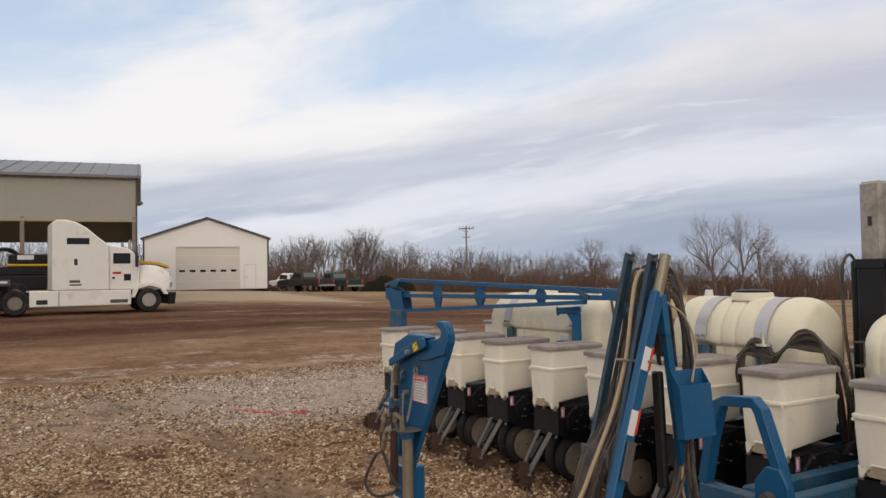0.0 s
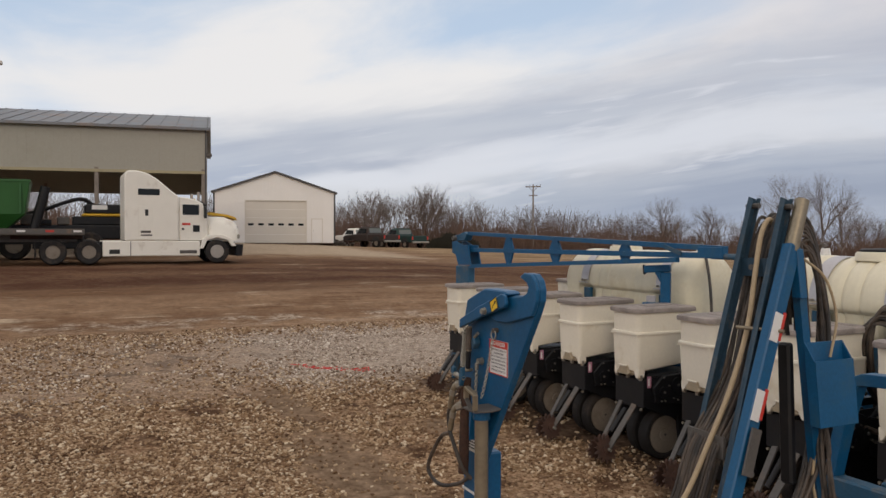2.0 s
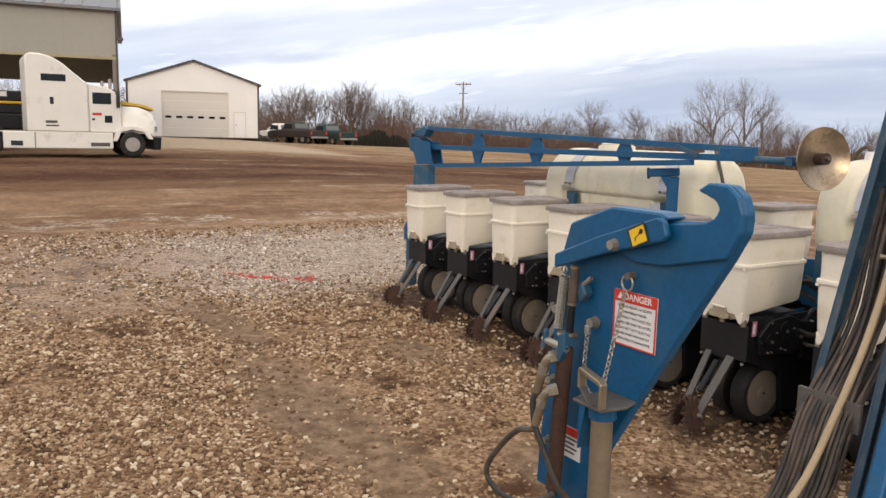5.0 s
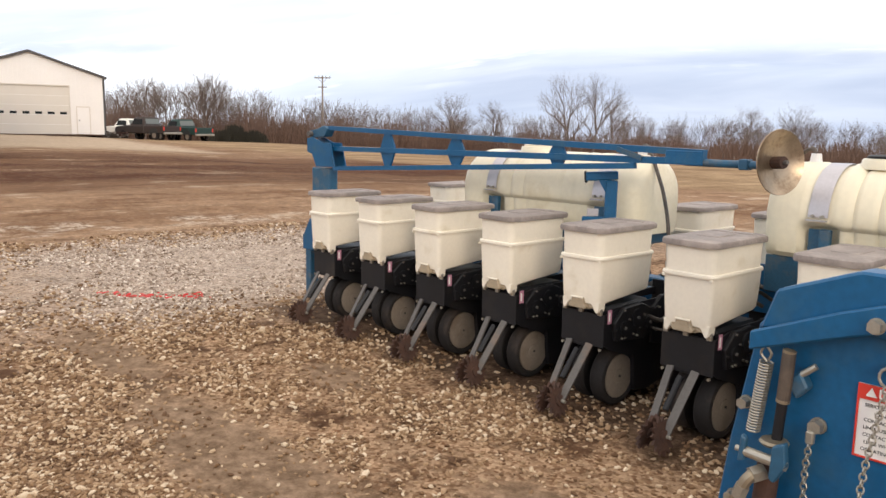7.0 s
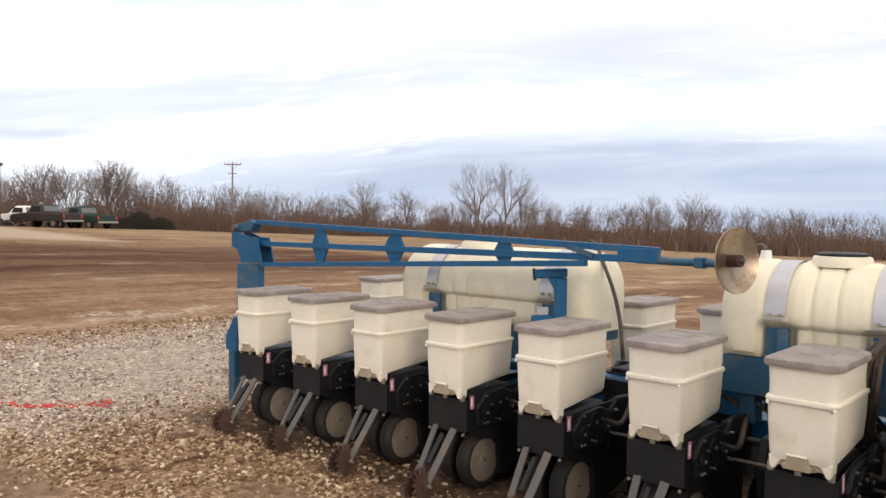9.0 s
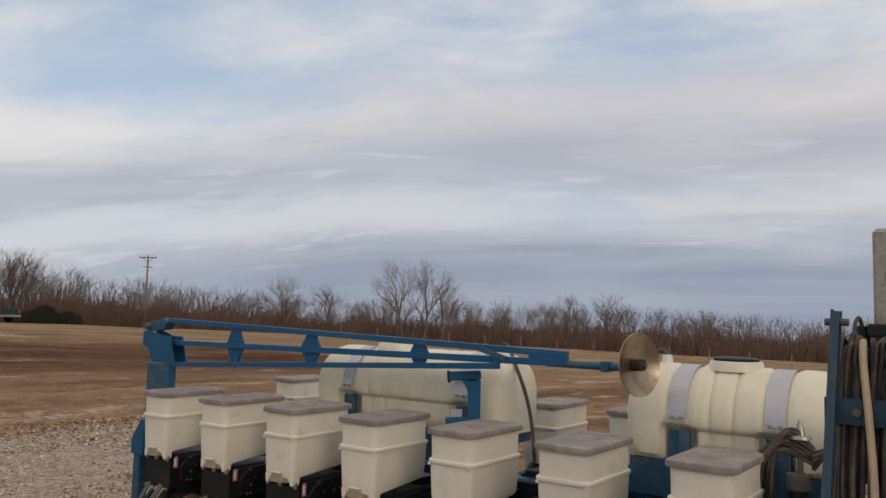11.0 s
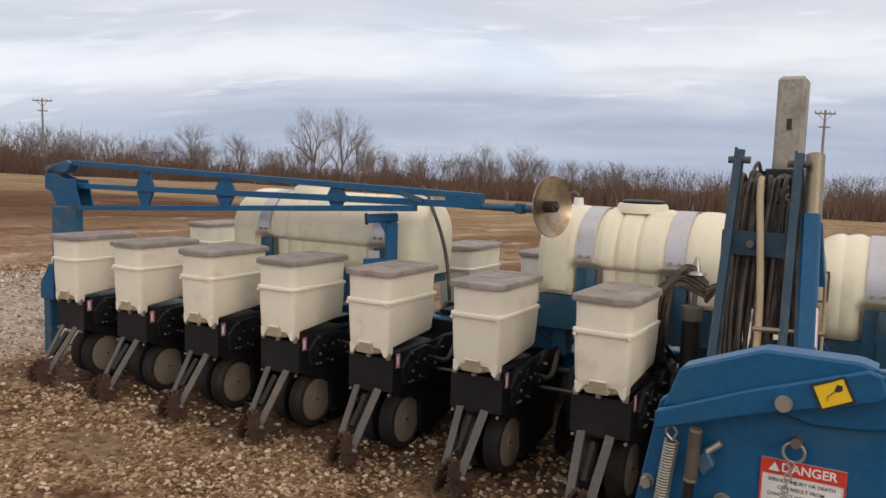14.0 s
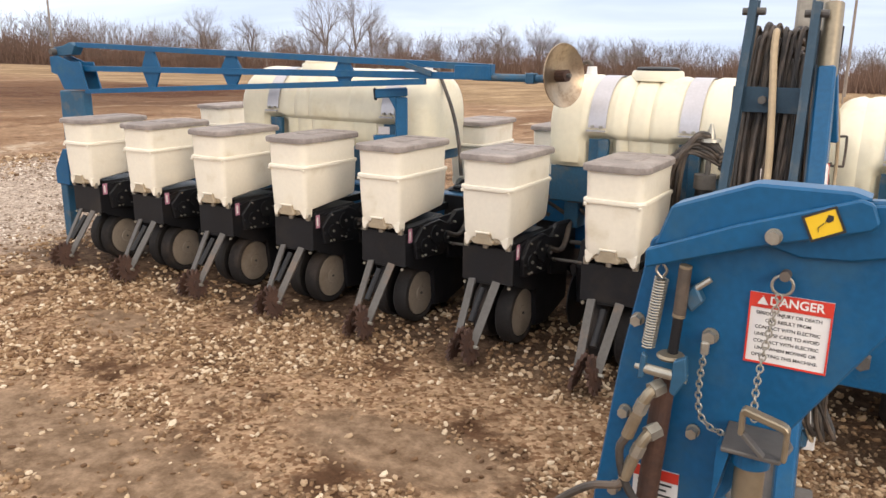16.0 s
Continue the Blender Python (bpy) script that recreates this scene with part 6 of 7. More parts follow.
        hp = part("sleeper_hatch", box(s * 1.205 - 0.008, s * 1.205 + 0.008, -3.18, -2.58, 1.02, 2.38, 0.004), M_WHITE, root)
        part("hatch_slot", box(s * 1.216 - 0.003, s * 1.216 + 0.003, -2.93, -2.80, 2.0, 2.26), M_INK, hp)
        part("hatch_lettering", box(s * 1.216 - 0.003, s * 1.216 + 0.003, -3.10, -2.65, 1.16, 1.22), M_STEEL, hp)
        part("hatch_lettering", box(s * 1.216 - 0.003, s * 1.216 + 0.003, -3.10, -2.70, 1.28, 1.38), M_STEEL, hp)
        mi = part("mirror", box(s * 1.35 - 0.12, s * 1.35 + 0.06, -0.58, -0.46, 1.92, 2.42, 0.02), M_INK, root, "black door mirror")
        part("mirror_arm", beam((s * 1.08, -0.50, 2.35), (s * 1.30, -0.52, 2.35), 0.03, 0.03), M_INK, mi)
        part("exhaust_stack", cyl((s * 0.95, -0.74, 2.6), (s * 0.95, -0.74, 3.05), 0.065, n=12), M_ALLOY, root)
        tyre("front_tyre", (s * 1.05, 0.0, 0.5), 0.5, 0.28, root, 0.285, s, M_ALLOY, 0.03)
        for y in (-5.05, -6.36):
            tyre("drive_tyre", (s * 0.92, y, 0.5), 0.51, 0.55, root, 0.27, s, M_RIM, -0.10)
        part("mud_flap", box(s * 0.95 - 0.3, s * 0.95 + 0.3, -7.02, -7.0, 0.25, 0.9), M_RUBBER, root)
    part("sun_visor", prism([(-0.66, 2.60), (-0.40, 2.46), (-0.38, 2.50), (-0.62, 2.66)], -1.0, 1.0, "x", 0.005), M_SHEDTRIM, cab)
    part("roof_fairing_window", prism([(-2.12, 3.18), (-1.78, 2.92), (-1.74, 2.96), (-2.08, 3.24)], -0.9, 0.9, "x"), M_GLASSDARK, root)
    part("bumper", loft([(0.30, -1.15, 1.15, 0.80, 1.10, 0.1), (0.80, -1.18, 1.18, 0.78, 1.14, 0.1)]), M_BLACK, root)
    part("chassis", box(-0.45, 0.45, -7.1, 0.9, 0.62, 0.92, 0.02), M_BLACK, root)
    part("fifth_wheel", cyl((0, -5.7, 0.94), (0, -5.7, 1.16), 0.5, n=20), M_BLACK, root)
    for s in (-1, 1):
        for k in range(5):
            part("roof_marker", box(-0.8 + 0.4 * k - 0.05, -0.8 + 0.4 * k + 0.05, -0.92, -0.84, 2.70, 2.76), M_AMBER, cab) if s == 1 else None
    return root


def trailer():
    root = thing("flatbed_trailer", "low flatbed trailer with red and white edge tape behind the truck", "trailer", far_pose(-32.2, -3.0))
    part("deck", box(-1.25, 1.25, -13.5, 0.05, 1.18, 1.42, 0.02), M_DARKWOOD, root)
    for s in (-1, 1):
        rail = part("side_rail", box(s * 1.27 - 0.02, s * 1.27 + 0.02, -13.5, 0.05, 1.24, 1.44), M_STEEL, root)
        for k in range(12):
            part("edge_tape", box(s * 1.295 - 0.004, s * 1.295 + 0.004, -0.35 - k * 1.0, -0.05 - k * 1.0, 1.30, 1.38), M_RED if k % 2 else M_VINYL, rail)
        part("landing_leg", box(s * 0.9 - 0.07, s * 0.9 + 0.07, -4.6, -4.45, 0.05, 1.2), M_STEEL, root)
        part("landing_foot", box(s * 0.9 - 0.14, s * 0.9 + 0.14, -4.66, -4.38, 0.0, 0.06), M_STEEL, root)
        for y in (-11.6, -12.9):
            tyre("trailer_tyre", (s * 0.95, y, 0.48), 0.48, 0.5, root, 0.28, s, M_RIM, -0.1)
    part("main_beam", box(-0.5, 0.5, -13.0, -0.2, 0.90, 1.17, 0.02), M_STEEL, root)
    part("nose_box", box(-0.6, 0.6, -2.6, 0.0, 1.02, 1.18, 0.02), M_RUST, root)
    return root


def loader():
    """Dark machine with a yellow hood standing between truck and barn."""
    root = thing("loader", "dark wheeled machine with yellow engine hood under the barn front", "loader", far_pose(-36.2, -2.2))
    part("chassis", box(-0.9, 0.9, -4.8, 0.9, 0.9, 1.55, 0.06), M_BLACK, root)
    hd = part("engine_hood", box(-0.8, 0.8, -0.7, 1.0, 1.95, 2.07, 0.04), M_YELLOW, root, "yellow engine hood")
    part("hood_side", box(-0.78, 0.78, -1.1, 1.0, 1.56, 1.94, 0.04), M_BLACK, root)
    part("hood_lettering", box(0.81, 0.815, -0.3, 0.35, 2.26, 2.46), M_VINYL, hd)
    part("hood_top", box(-0.78, 0.80, -0.6, 0.95, 2.08, 2.5, 0.05), M_BLACK, hd)
    for y in (-3.4, -0.4):
        for s in (-1, 1):
            tyre("tyre", (s * 0.9, y, 0.62), 0.62, 0.45, root, 0.34, s, M_RIM)
    for s in (-0.6, 0.6):
        part("boom_arm", tube([(s, -0.1, 2.4), (s, -0.8, 2.75), (s, -2.2, 2.25), (s, -3.2, 1.95)], 0.07, 8, 4), M_BLACK, root)
    part("boom_fork", tube([(0, -3.1, 2.0), (0, -3.6, 2.1), (0, -3.8, 2.35)], 0.05, 8, 4), M_BLACK, root)
    for k in range(5):
        part("engine_box", box(0.3, 0.92, -4.6 + k * 0.72, -4.1 + k * 0.72, 1.56, 1.78 + 0.12 * (k % 3), 0.03), M_BLACK if k % 2 else M_STEEL, root)
    return root


def grain_cart():
    root = thing("grain_cart", "green sloped-side grain cart under the open barn", "grain cart", far_pose(-35.2, -7.75))
    part("upper_box", loft([(2.0, -1.4, 1.4, -2.4, 2.6, 0.05), (3.35, -1.5, 1.5, -2.6, 2.8, 0.05)], cap=(True, True)), M_GREEN, root)
    part("lower_box", loft([(0.9, -0.6, 0.6, -1.2, 1.4, 0.05), (2.0, -1.4, 1.4, -2.4, 2.6, 0.05)]), M_GREEN, root)
    part("rim_rail", box(-1.53, 1.53, -2.63, 2.83, 3.35, 3.45, 0.01), M_GREEN, root)
    for k in range(5):
        part("side_rib", box(1.47, 1.54, -2.2 + k * 1.15, -2.12 + k * 1.15, 2.05, 3.34), M_GREEN, root)
    part("drawbar", box(-0.12, 0.12, 1.2, 4.4, 0.7, 0.9, 0.02), M_BLACK, root)
    part("auger", cyl((0.9, 2.9, 1.2), (0.9, 3.4, 3.2), 0.2, n=14), M_BLACK, root)
    for s in (-1, 1):
        tyre("tyre", (s * 1.3, 0.0, 0.75), 0.75, 0.5, root, 0.4, s, M_RIM)
    return root


def pickup(x, y, turn, paint, label):
    root = thing("pickup_truck", label, "pickup", pose(x, y, ground_z(x, y) - 0.05, 0, 0, turn) @ Matrix.Scale(1.1, 4), "parked pickups")
    # y runs forward; an open bed behind the cab
    part("front_body", prism([(-0.62, 0.52), (-0.62, 1.14), (1.05, 1.16), (2.30, 1.06), (2.58, 0.92), (2.62, 0.52)], -0.95, 0.95, "x", 0.06), paint, root)
    cab = part("cab", loft([(1.12, -0.92, 0.92, -0.66, 1.02, 0.12), (1.30, -0.88, 0.88, -0.62, 0.86, 0.14), (1.72, -0.76, 0.76, -0.52, 0.46, 0.16), (1.80, -0.68, 0.68, -0.44, 0.36, 0.16)]), paint, root, smooth=True)
    part("bed_floor", box(-0.90, 0.90, -2.62, -0.64, 0.56, 0.66), M_BLACK, root)
    for s in (-1, 1):
        part("bed_side", box(s * 0.92 - 0.04, s * 0.92 + 0.04, -2.66, -0.64, 0.56, 1.14, 0.03), paint, root)
        part("side_window", prism([(-0.42, 1.22), (-0.36, 1.62), (0.36, 1.64), (0.66, 1.22)], s * 0.845 - 0.05, s * 0.845 + 0.03, "x"), M_GLASSDARK, cab)
        part("tail_light", box(s * 0.86 - 0.07, s * 0.86 + 0.07, -2.70, -2.665, 0.78, 1.06, 0.01), M_RED, root, "red tail light")
        part("headlight", box(s * 0.72 - 0.17, s * 0.72 + 0.17, 2.60, 2.64, 0.72, 0.88), M_ZINC, root)
        part("wheel_arch", prism([(-2.16, 0.56), (-2.06, 0.84), (-1.86, 0.95), (-1.54, 0.95), (-1.34, 0.84), (-1.24, 0.56)], s * 0.965 - 0.012, s * 0.965 + 0.012, "x"), M_INK, root)
        for yy in (-1.7, 1.65):
            tyre("tyre", (s * 0.84, yy, 0.39), 0.39, 0.24, root, 0.22, s, M_RIM)
    part("tailgate", box(-0.86, 0.86, -2.68, -2.62, 0.62, 1.12, 0.02), paint, root)
    part("windscreen", prism([(0.50, 1.70), (0.86, 1.28), (0.92, 1.30), (0.56, 1.73)], -0.72, 0.72, "x"), M_GLASSDARK, cab)
    part("rear_window", prism([(-0.60, 1.28), (-0.515, 1.66), (-0.565, 1.67), (-0.65, 1.28)], -0.68, 0.68, "x"), M_WINDOW, cab, "pale reflecting rear window")
    part("rear_bumper", box(-0.95, 0.95, -2.84, -2.70, 0.48, 0.64, 0.03), M_ZINC, root)
    part("front_bumper", box(-0.95, 0.95, 2.62, 2.74, 0.42, 0.62, 0.03), M_ZINC, root)
    return root


def scrap_pile(x, y):
    """Low heap of timbers and iron beside the shed's corner."""
    root = thing("timber_pile", "low pile of old timbers and scrap beside the shed corner", "timber pile", pose(x, y, ground_z(x, y) - 0.03, 0, 0, 20))
    random.seed(31)
    for k in range(9):
        yy, zz_ = random.uniform(-1.3, 1.3), 0.10 + 0.16 * (k // 3)
        part("timber", box(-0.9 + random.uniform(-0.2, 0.2), 0.9 + random.uniform(-0.3, 0.3), yy - 0.10, yy + 0.10, zz_ - 0.08, zz_ + 0.08, 0.01), M_DARKWOOD if k % 3 else M_RUST, root)
    return root


def utility_pole(x, y, h, turn, arm=1.25):
    root = thing("utility_pole", "weathered wooden utility pole with a crossarm", "utility pole", pose(x, y, ground_z(x, y) - 0.15, 0, 0, turn), "utility poles")
    part("pole", cyl((0, 0, 0), (0, 0, h), 0.17, 0.11, 12), M_POLE, root)
    part("crossarm", box(-arm, arm, -0.06, 0.06, h - 0.42, h - 0.26), M_POLE, root)
    part("lower_arm", box(-arm * 0.55, arm * 0.55, -0.06, 0.06, h - 1.75, h - 1.62), M_POLE, root)
    for s in (-1, 1):
        part("brace", beam((s * 0.7, 0.0, h - 0.42), (0.0, 0.0, h - 1.1), 0.03, 0.05), M_POLE, root)
        for x_ in (0.45, 0.95):
            part("insulator", cyl((s * x_ * arm, 0, h - 0.26), (s * x_ * arm, 0, h - 0.02), 0.05, 0.03, 8), M_STEEL, root)
    return root


def fence():
    """Thin posts along the edge of the field."""
    for k in range(16):
        az, d = 4 + 2.6 * k, 62 + 2.2 * k
        x, y = far_spot(1.6 - d * math.sin(radians(az)), -4.1 + d * math.cos(radians(az)))
        root = thing("fence_post", "thin weathered field fence post", "fence post", pose(x, y, ground_z(x, y) - 0.1), "field fence posts")
        part("post", cyl((0, 0, 0), (0.02 * (k % 3 - 1), 0, 1.25), 0.05, 0.045, 8), M_POLE, root)


def yard_light():
    root = thing("yard_light", "tall yard light pole behind the barn", "light pole", far_pose(-53.0, -7.6))
    part("pole", cyl((0, 0, 0), (0, 0, 11.4), 0.16, 0.10, 12), M_POLE, root)
    part("lamp_head", box(-0.3, 0.3, -0.5, 0.7, 11.4, 11.6, 0.03), M_GDOOR, root)
    part("bracket", box(-0.1, 0.1, -0.4, 0.4, 10.3, 10.45, 0.02), M_STEEL, root)
    return root


shed()
barn()
truck()
trailer()
loader()
grain_cart()
def seen_from_yard(az, d):
    return far_spot(1.6 - d * math.sin(radians(az)), -4.1 + d * math.cos(radians(az)))


pickup(*seen_from_yard(68.25, 74), 112, M_PICKUP, "dark brown pickup parked beside the white shed")
pickup(*seen_from_yard(66.0, 76), 106, M_PICKGREEN, "dark green pickup parked beside the white shed")
pickup(*seen_from_yard(69.35, 80), 118, M_WHITE, "white pickup parked behind the dark brown one")
scrap_pile(*seen_from_yard(70.6, 70))
utility_pole(-98.9, 61.3, 10.75, 35)
utility_pole(-5.2, 83.8, 11.45, 25, 1.0)
fence()
yard_light()


def spray_marks():
    """Red marking paint on the gravel."""
    root = thing("paint_mark", "faint red spray paint line on the gravel", "paint mark", pose(-6.55, -0.75, 0))
    random.seed(8)
    bm = bmesh.new()
    for k in range(46):
        u = k / 45
        x, y = -0.33 + 0.66 * u + random.uniform(-0.13, 0.13), -0.42 + 0.84 * u + random.uniform(-0.07, 0.07)
        if u > 0.85:
            x, y = x + random.uniform(-0.12, 0.12), y + random.uniform(-0.1, 0.1)
        r = random.uniform(0.010, 0.032)
        g = ground_z(x - 6.55, y - 0.75) + 0.03 * (noise.noise(((x - 6.55) * 0.9, (y - 0.75) * 0.9, 0)) + 0.4 * noise.noise(((x - 6.55) * 3, (y - 0.75) * 3, 2))) - 0.012
        n = 7
        ringv = [bm.verts.new((x + r * math.cos(2 * math.pi * a / n) * random.uniform(0.7, 1.3), y + r * math.sin(2 * math.pi * a / n) * random.uniform(0.7, 1.3), g + 0.012)) for a in range(n)]
        low = [bm.verts.new((v.co.x, v.co.y, g - 0.01)) for v in ringv]
        bm.faces.new(ringv)
        for a in range(n):
            bm.faces.new((low[a], low[(a + 1) % n], ringv[(a + 1) % n], ringv[a]))
    tagged(part("mark", bm, M_SPRAY, root), "", "", "", "stuff")


spray_marks()


# ---- trees and brush ----
def branches(rng, p, d, length, r, level, out, spread=0.55, kids=3, droop=0.0):
    """Tapered limbs as (start, end, radius, end radius), split again and again."""
    n = 3 if level > 0 else 2
    q = p.copy()
    for k in range(n):
        d = (d + np.array([rng.normal(0, 0.10), rng.normal(0, 0.10), rng.normal(0.03, 0.06)])).astype(float)
        d /= np.linalg.norm(d)
        e = q + d * length / n
        r2 = r * (1 - 0.2 * (k + 1) / n)
        out.append((q, e, r, r2))
        q, r = e, r2
        if level > 0 and (k > 0 or n == 2):
            for _ in range(kids if k == n - 1 else max(1, kids - 2)):
                side = rng.normal(0, 1, 3)
                side -= d * side.dot(d)
                side /= np.linalg.norm(side)
                nd = d + side * rng.uniform(0.6, 1.3) * spread * 1.6 + np.array([0, 0, 0.18 - droop])
                nd /= np.linalg.norm(nd)
                branches(rng, q, nd, length * rng.uniform(0.55, 0.78), r * rng.uniform(0.5, 0.7), level - 1, out, spread, kids, droop)


def mesh_segments(name, segs, material, thick=1.0):
    """All limbs as three-sided tapered bars in one mesh."""
    a = np.array([s[0] for s in segs])
    b = np.array([s[1] for s in segs])
    r0 = np.array([s[2] for s in segs]) * thick
    r1 = np.array([s[3] for s in segs]) * thick
    d = b - a
    d /= np.linalg.norm(d, axis=1)[:, None] + 1e-9
    ref = np.where(np.abs(d[:, 2:3]) > 0.9, np.array([[1.0, 0, 0]]), np.array([[0, 0, 1.0]]))
    u = np.cross(d, ref)
    u /= np.linalg.norm(u, axis=1)[:, None] + 1e-9
    v = np.cross(d, u)
    vs = np.empty((len(segs), 6, 3))
    for k in range(3):
        c, s = math.cos(2 * math.pi * k / 3), math.sin(2 * math.pi * k / 3)
        vs[:, k] = a + (u * c + v * s) * r0[:, None]
        vs[:, k + 3] = b + (u * c + v * s) * r1[:, None]
    base = np.arange(len(segs))[:, None] * 6
    quads = np.concatenate([base + np.array([[k, (k + 1) % 3, (k + 1) % 3 + 3, k + 3]]) for k in range(3)])
    me = bpy.data.meshes.new(name)
    me.from_pydata(vs.reshape(-1, 3).tolist(), [], quads.tolist())
    me.materials.append(material)
    return me


def bare_tree(seed, x, y, h, stems=2, level=4, spread=0.55, kids=3, thick=1.0):
    rng = np.random.default_rng(seed)
    root = thing("bare_tree", "leafless grey-brown winter tree with spreading fine branches", "tree", pose(x, y, ground_z(x, y) - 0.15), "bare trees along the field edge")
    trunk, crown = [], []
    for s in range(stems):
        lean = np.array([rng.normal(0, 0.10 if stems > 1 else 0.05), rng.normal(0, 0.16), 1.0])
        lean /= np.linalg.norm(lean)
        p = np.array([rng.normal(0, 0.25) if stems > 1 else 0.0, rng.normal(0, 0.25) if stems > 1 else 0.0, 0.0])
        e = p + lean * h * 0.22
        trunk.append((p, e, h * 0.017, h * 0.0135))
        e2 = e + (lean + np.array([rng.normal(0, 0.08), rng.normal(0, 0.08), 0])) * h * 0.14
        trunk.append((e, e2, h * 0.0135, h * 0.011))
        turn = rng.uniform(0, 6.28)
        for k, q in enumerate((e, e, e2, e2, e2, e2, e2)):
            a, out = turn + 2.4 * k, (1.0, 0.85, 0.75, 0.65, 0.5, 0.3, 0.1)[k]
            nd = lean + np.array([math.cos(a) * out, math.sin(a) * out, rng.normal(0, 0.1)])
            nd /= np.linalg.norm(nd)
            branches(rng, q, nd, h * rng.uniform(0.22, 0.27) * (1.0 + 0.18 * (1 - out)), h * 0.0075, level - 1, crown, spread, kids)
    tr = new("trunk", mesh_segments("trunk", trunk, M_BARK))
    tr.parent = root
    cr = new("crown", mesh_segments("crown", crown, M_BARK, thick))
    cr.parent = root
    return root


def from_eye(az, d):
    return far_spot(1.6 - d * math.sin(radians(az)), -4.1 + d * math.cos(radians(az)))


for seed, az, d, h, st, lv in ((5, 38.5, 112, 9.3, 1, 5), (6, 37.1, 115, 9.6, 1, 5), (7, 35.7, 113, 7.2, 1, 5), (8, 46.8, 118, 7.4, 1, 5), (9, 44.0, 122, 7.0, 1, 5), (12, 26.9, 142, 8.2, 1, 5), (14, 23.7, 142, 8.2, 1, 5), (21, 64.5, 118, 8.8, 3, 4), (23, 68.6, 116, 8.0, 2, 4), (25, 9.0, 150, 5.6, 2, 4)):
    tx, ty = from_eye(az, d)
    bare_tree(seed, tx, ty, h * 1.16, st, lv, spread=0.44, thick=1.5)


def woods():
    """The far belt of leafless wood behind the field."""
    rng = np.random.default_rng(77)
    kinds = []
    for s in range(7):
        out = []
        g = np.random.default_rng(100 + s)
        for st in range(2):
            lean = np.array([g.normal(0, 0.12), g.normal(0, 0.12), 1.0])
            p = np.array([g.normal(0, 0.06), g.normal(0, 0.06), 0.0])
            e = p + lean * 0.25
            out.append((p, e, 0.014, 0.011))
            for _ in range(3):
                nd = lean + g.normal(0, 0.30, 3) * np.array([1, 1, 0.3])
                nd /= np.linalg.norm(nd)
                branches(g, e, nd, 0.38, 0.0075, 2, out, 0.40, 2 + s % 2)
        kinds.append([np.array([s_[i] for s_ in out]) for i in range(4)])
    A, B, R0, R1 = [], [], [], []

    def profile(az):
        return float(np.interp(az, [-36, -16, 4, 12, 19, 33, 44, 54, 60, 66, 74, 94, 114], [7.8, 7.4, 6.8, 6.8, 7.2, 7.6, 7.4, 8.0, 9.6, 10.2, 8.8, 9.5, 10]))
    for k in range(620):
        az = rng.uniform(-40, 108)
        d = rng.uniform(122, 165)
        if az > 46:
            d = rng.uniform(126, 150)
        x, y = from_eye(az, d)
        h = profile(az) * rng.uniform(0.62, 1.08) * d / 140
        a, b, r0, r1 = kinds[rng.integers(len(kinds))]
        th = rng.uniform(0, 6.28)
        m = np.array([[math.cos(th), -math.sin(th), 0], [math.sin(th), math.cos(th), 0], [0, 0, 1]]) * h
        o = np.array([x, y, ground_z(x, y) - 0.2])
        A.append(a @ m.T + o)
        B.append(b @ m.T + o)
        R0.append(r0 * h * 0.66 + 0.008)
        R1.append(r1 * h * 0.62 + 0.006)
    segs = list(zip(np.concatenate(A), np.concatenate(B), np.concatenate(R0), np.concatenate(R1)))
    me = mesh_segments("far_woods", segs, M_BARK)
    return tagged(new("far_woods", me), "distant belt of leafless brown winter woodland", "woods", kind="stuff")


def brush():
    """Dense thin stems of undergrowth below the wood."""
    rng = np.random.default_rng(78)
    segs = []
    for k in range(70000):
        az = rng.uniform(-42, 110)
        d = rng.uniform(116, 160)
        x, y = from_eye(az, d)
        g = ground_z(x, y) - 0.2
        h = rng.uniform(1.5, 4.7) * (1.25 if az > 50 else 1.0) * (0.82 + 0.16 * math.sin(az * 0.9 + 2) ** 2 + 0.35 * noise.noise((az * 0.35, 0, 0)))
        h = max(0.5, h)
        p = np.array([x, y, g])
        e = p + np.array([rng.normal(0, 0.22) * h, rng.normal(0, 0.22) * h, h])
        segs.append((p, e, rng.uniform(0.04, 0.09), 0.015))
    return tagged(new("brush", mesh_segments("brush", segs, M_BRUSH)), "dense brown winter undergrowth along the field edge", "brush", kind="stuff")


def shrub(az, d, width, height, seed):
    rng = np.random.default_rng(seed)
    x, y = from_eye(az, d)
    root = thing("evergreen_shrub", "low dark evergreen shrub before the bare woods", "shrub", pose(x, y, ground_z(x, y) - 0.1), "dark shrubs")
    segs = []
    for k in range(900):
        a, r = rng.uniform(0, 6.28), math.sqrt(rng.uniform(0, 1))
        p = np.array([r * width * math.cos(a) * 0.5, r * width * math.sin(a) * 0.5, 0.0])
        h = height * math.sqrt(max(0.05, 1 - r * r)) * rng.uniform(0.5, 1.1)
        segs.append((p, p + np.array([rng.normal(0, 0.2), rng.normal(0, 0.2), h]), 0.10, 0.03))
    ob = new("foliage", mesh_segments("foliage", segs, M_SHRUB))
    ob.parent = root


woods()
brush()
for k, (az, w, h) in enumerate(((61.2, 3.4, 1.9), (62.6, 3.8, 2.5), (63.6, 2.6, 1.7))):
    shrub(az, 104, w, h, 300 + k)


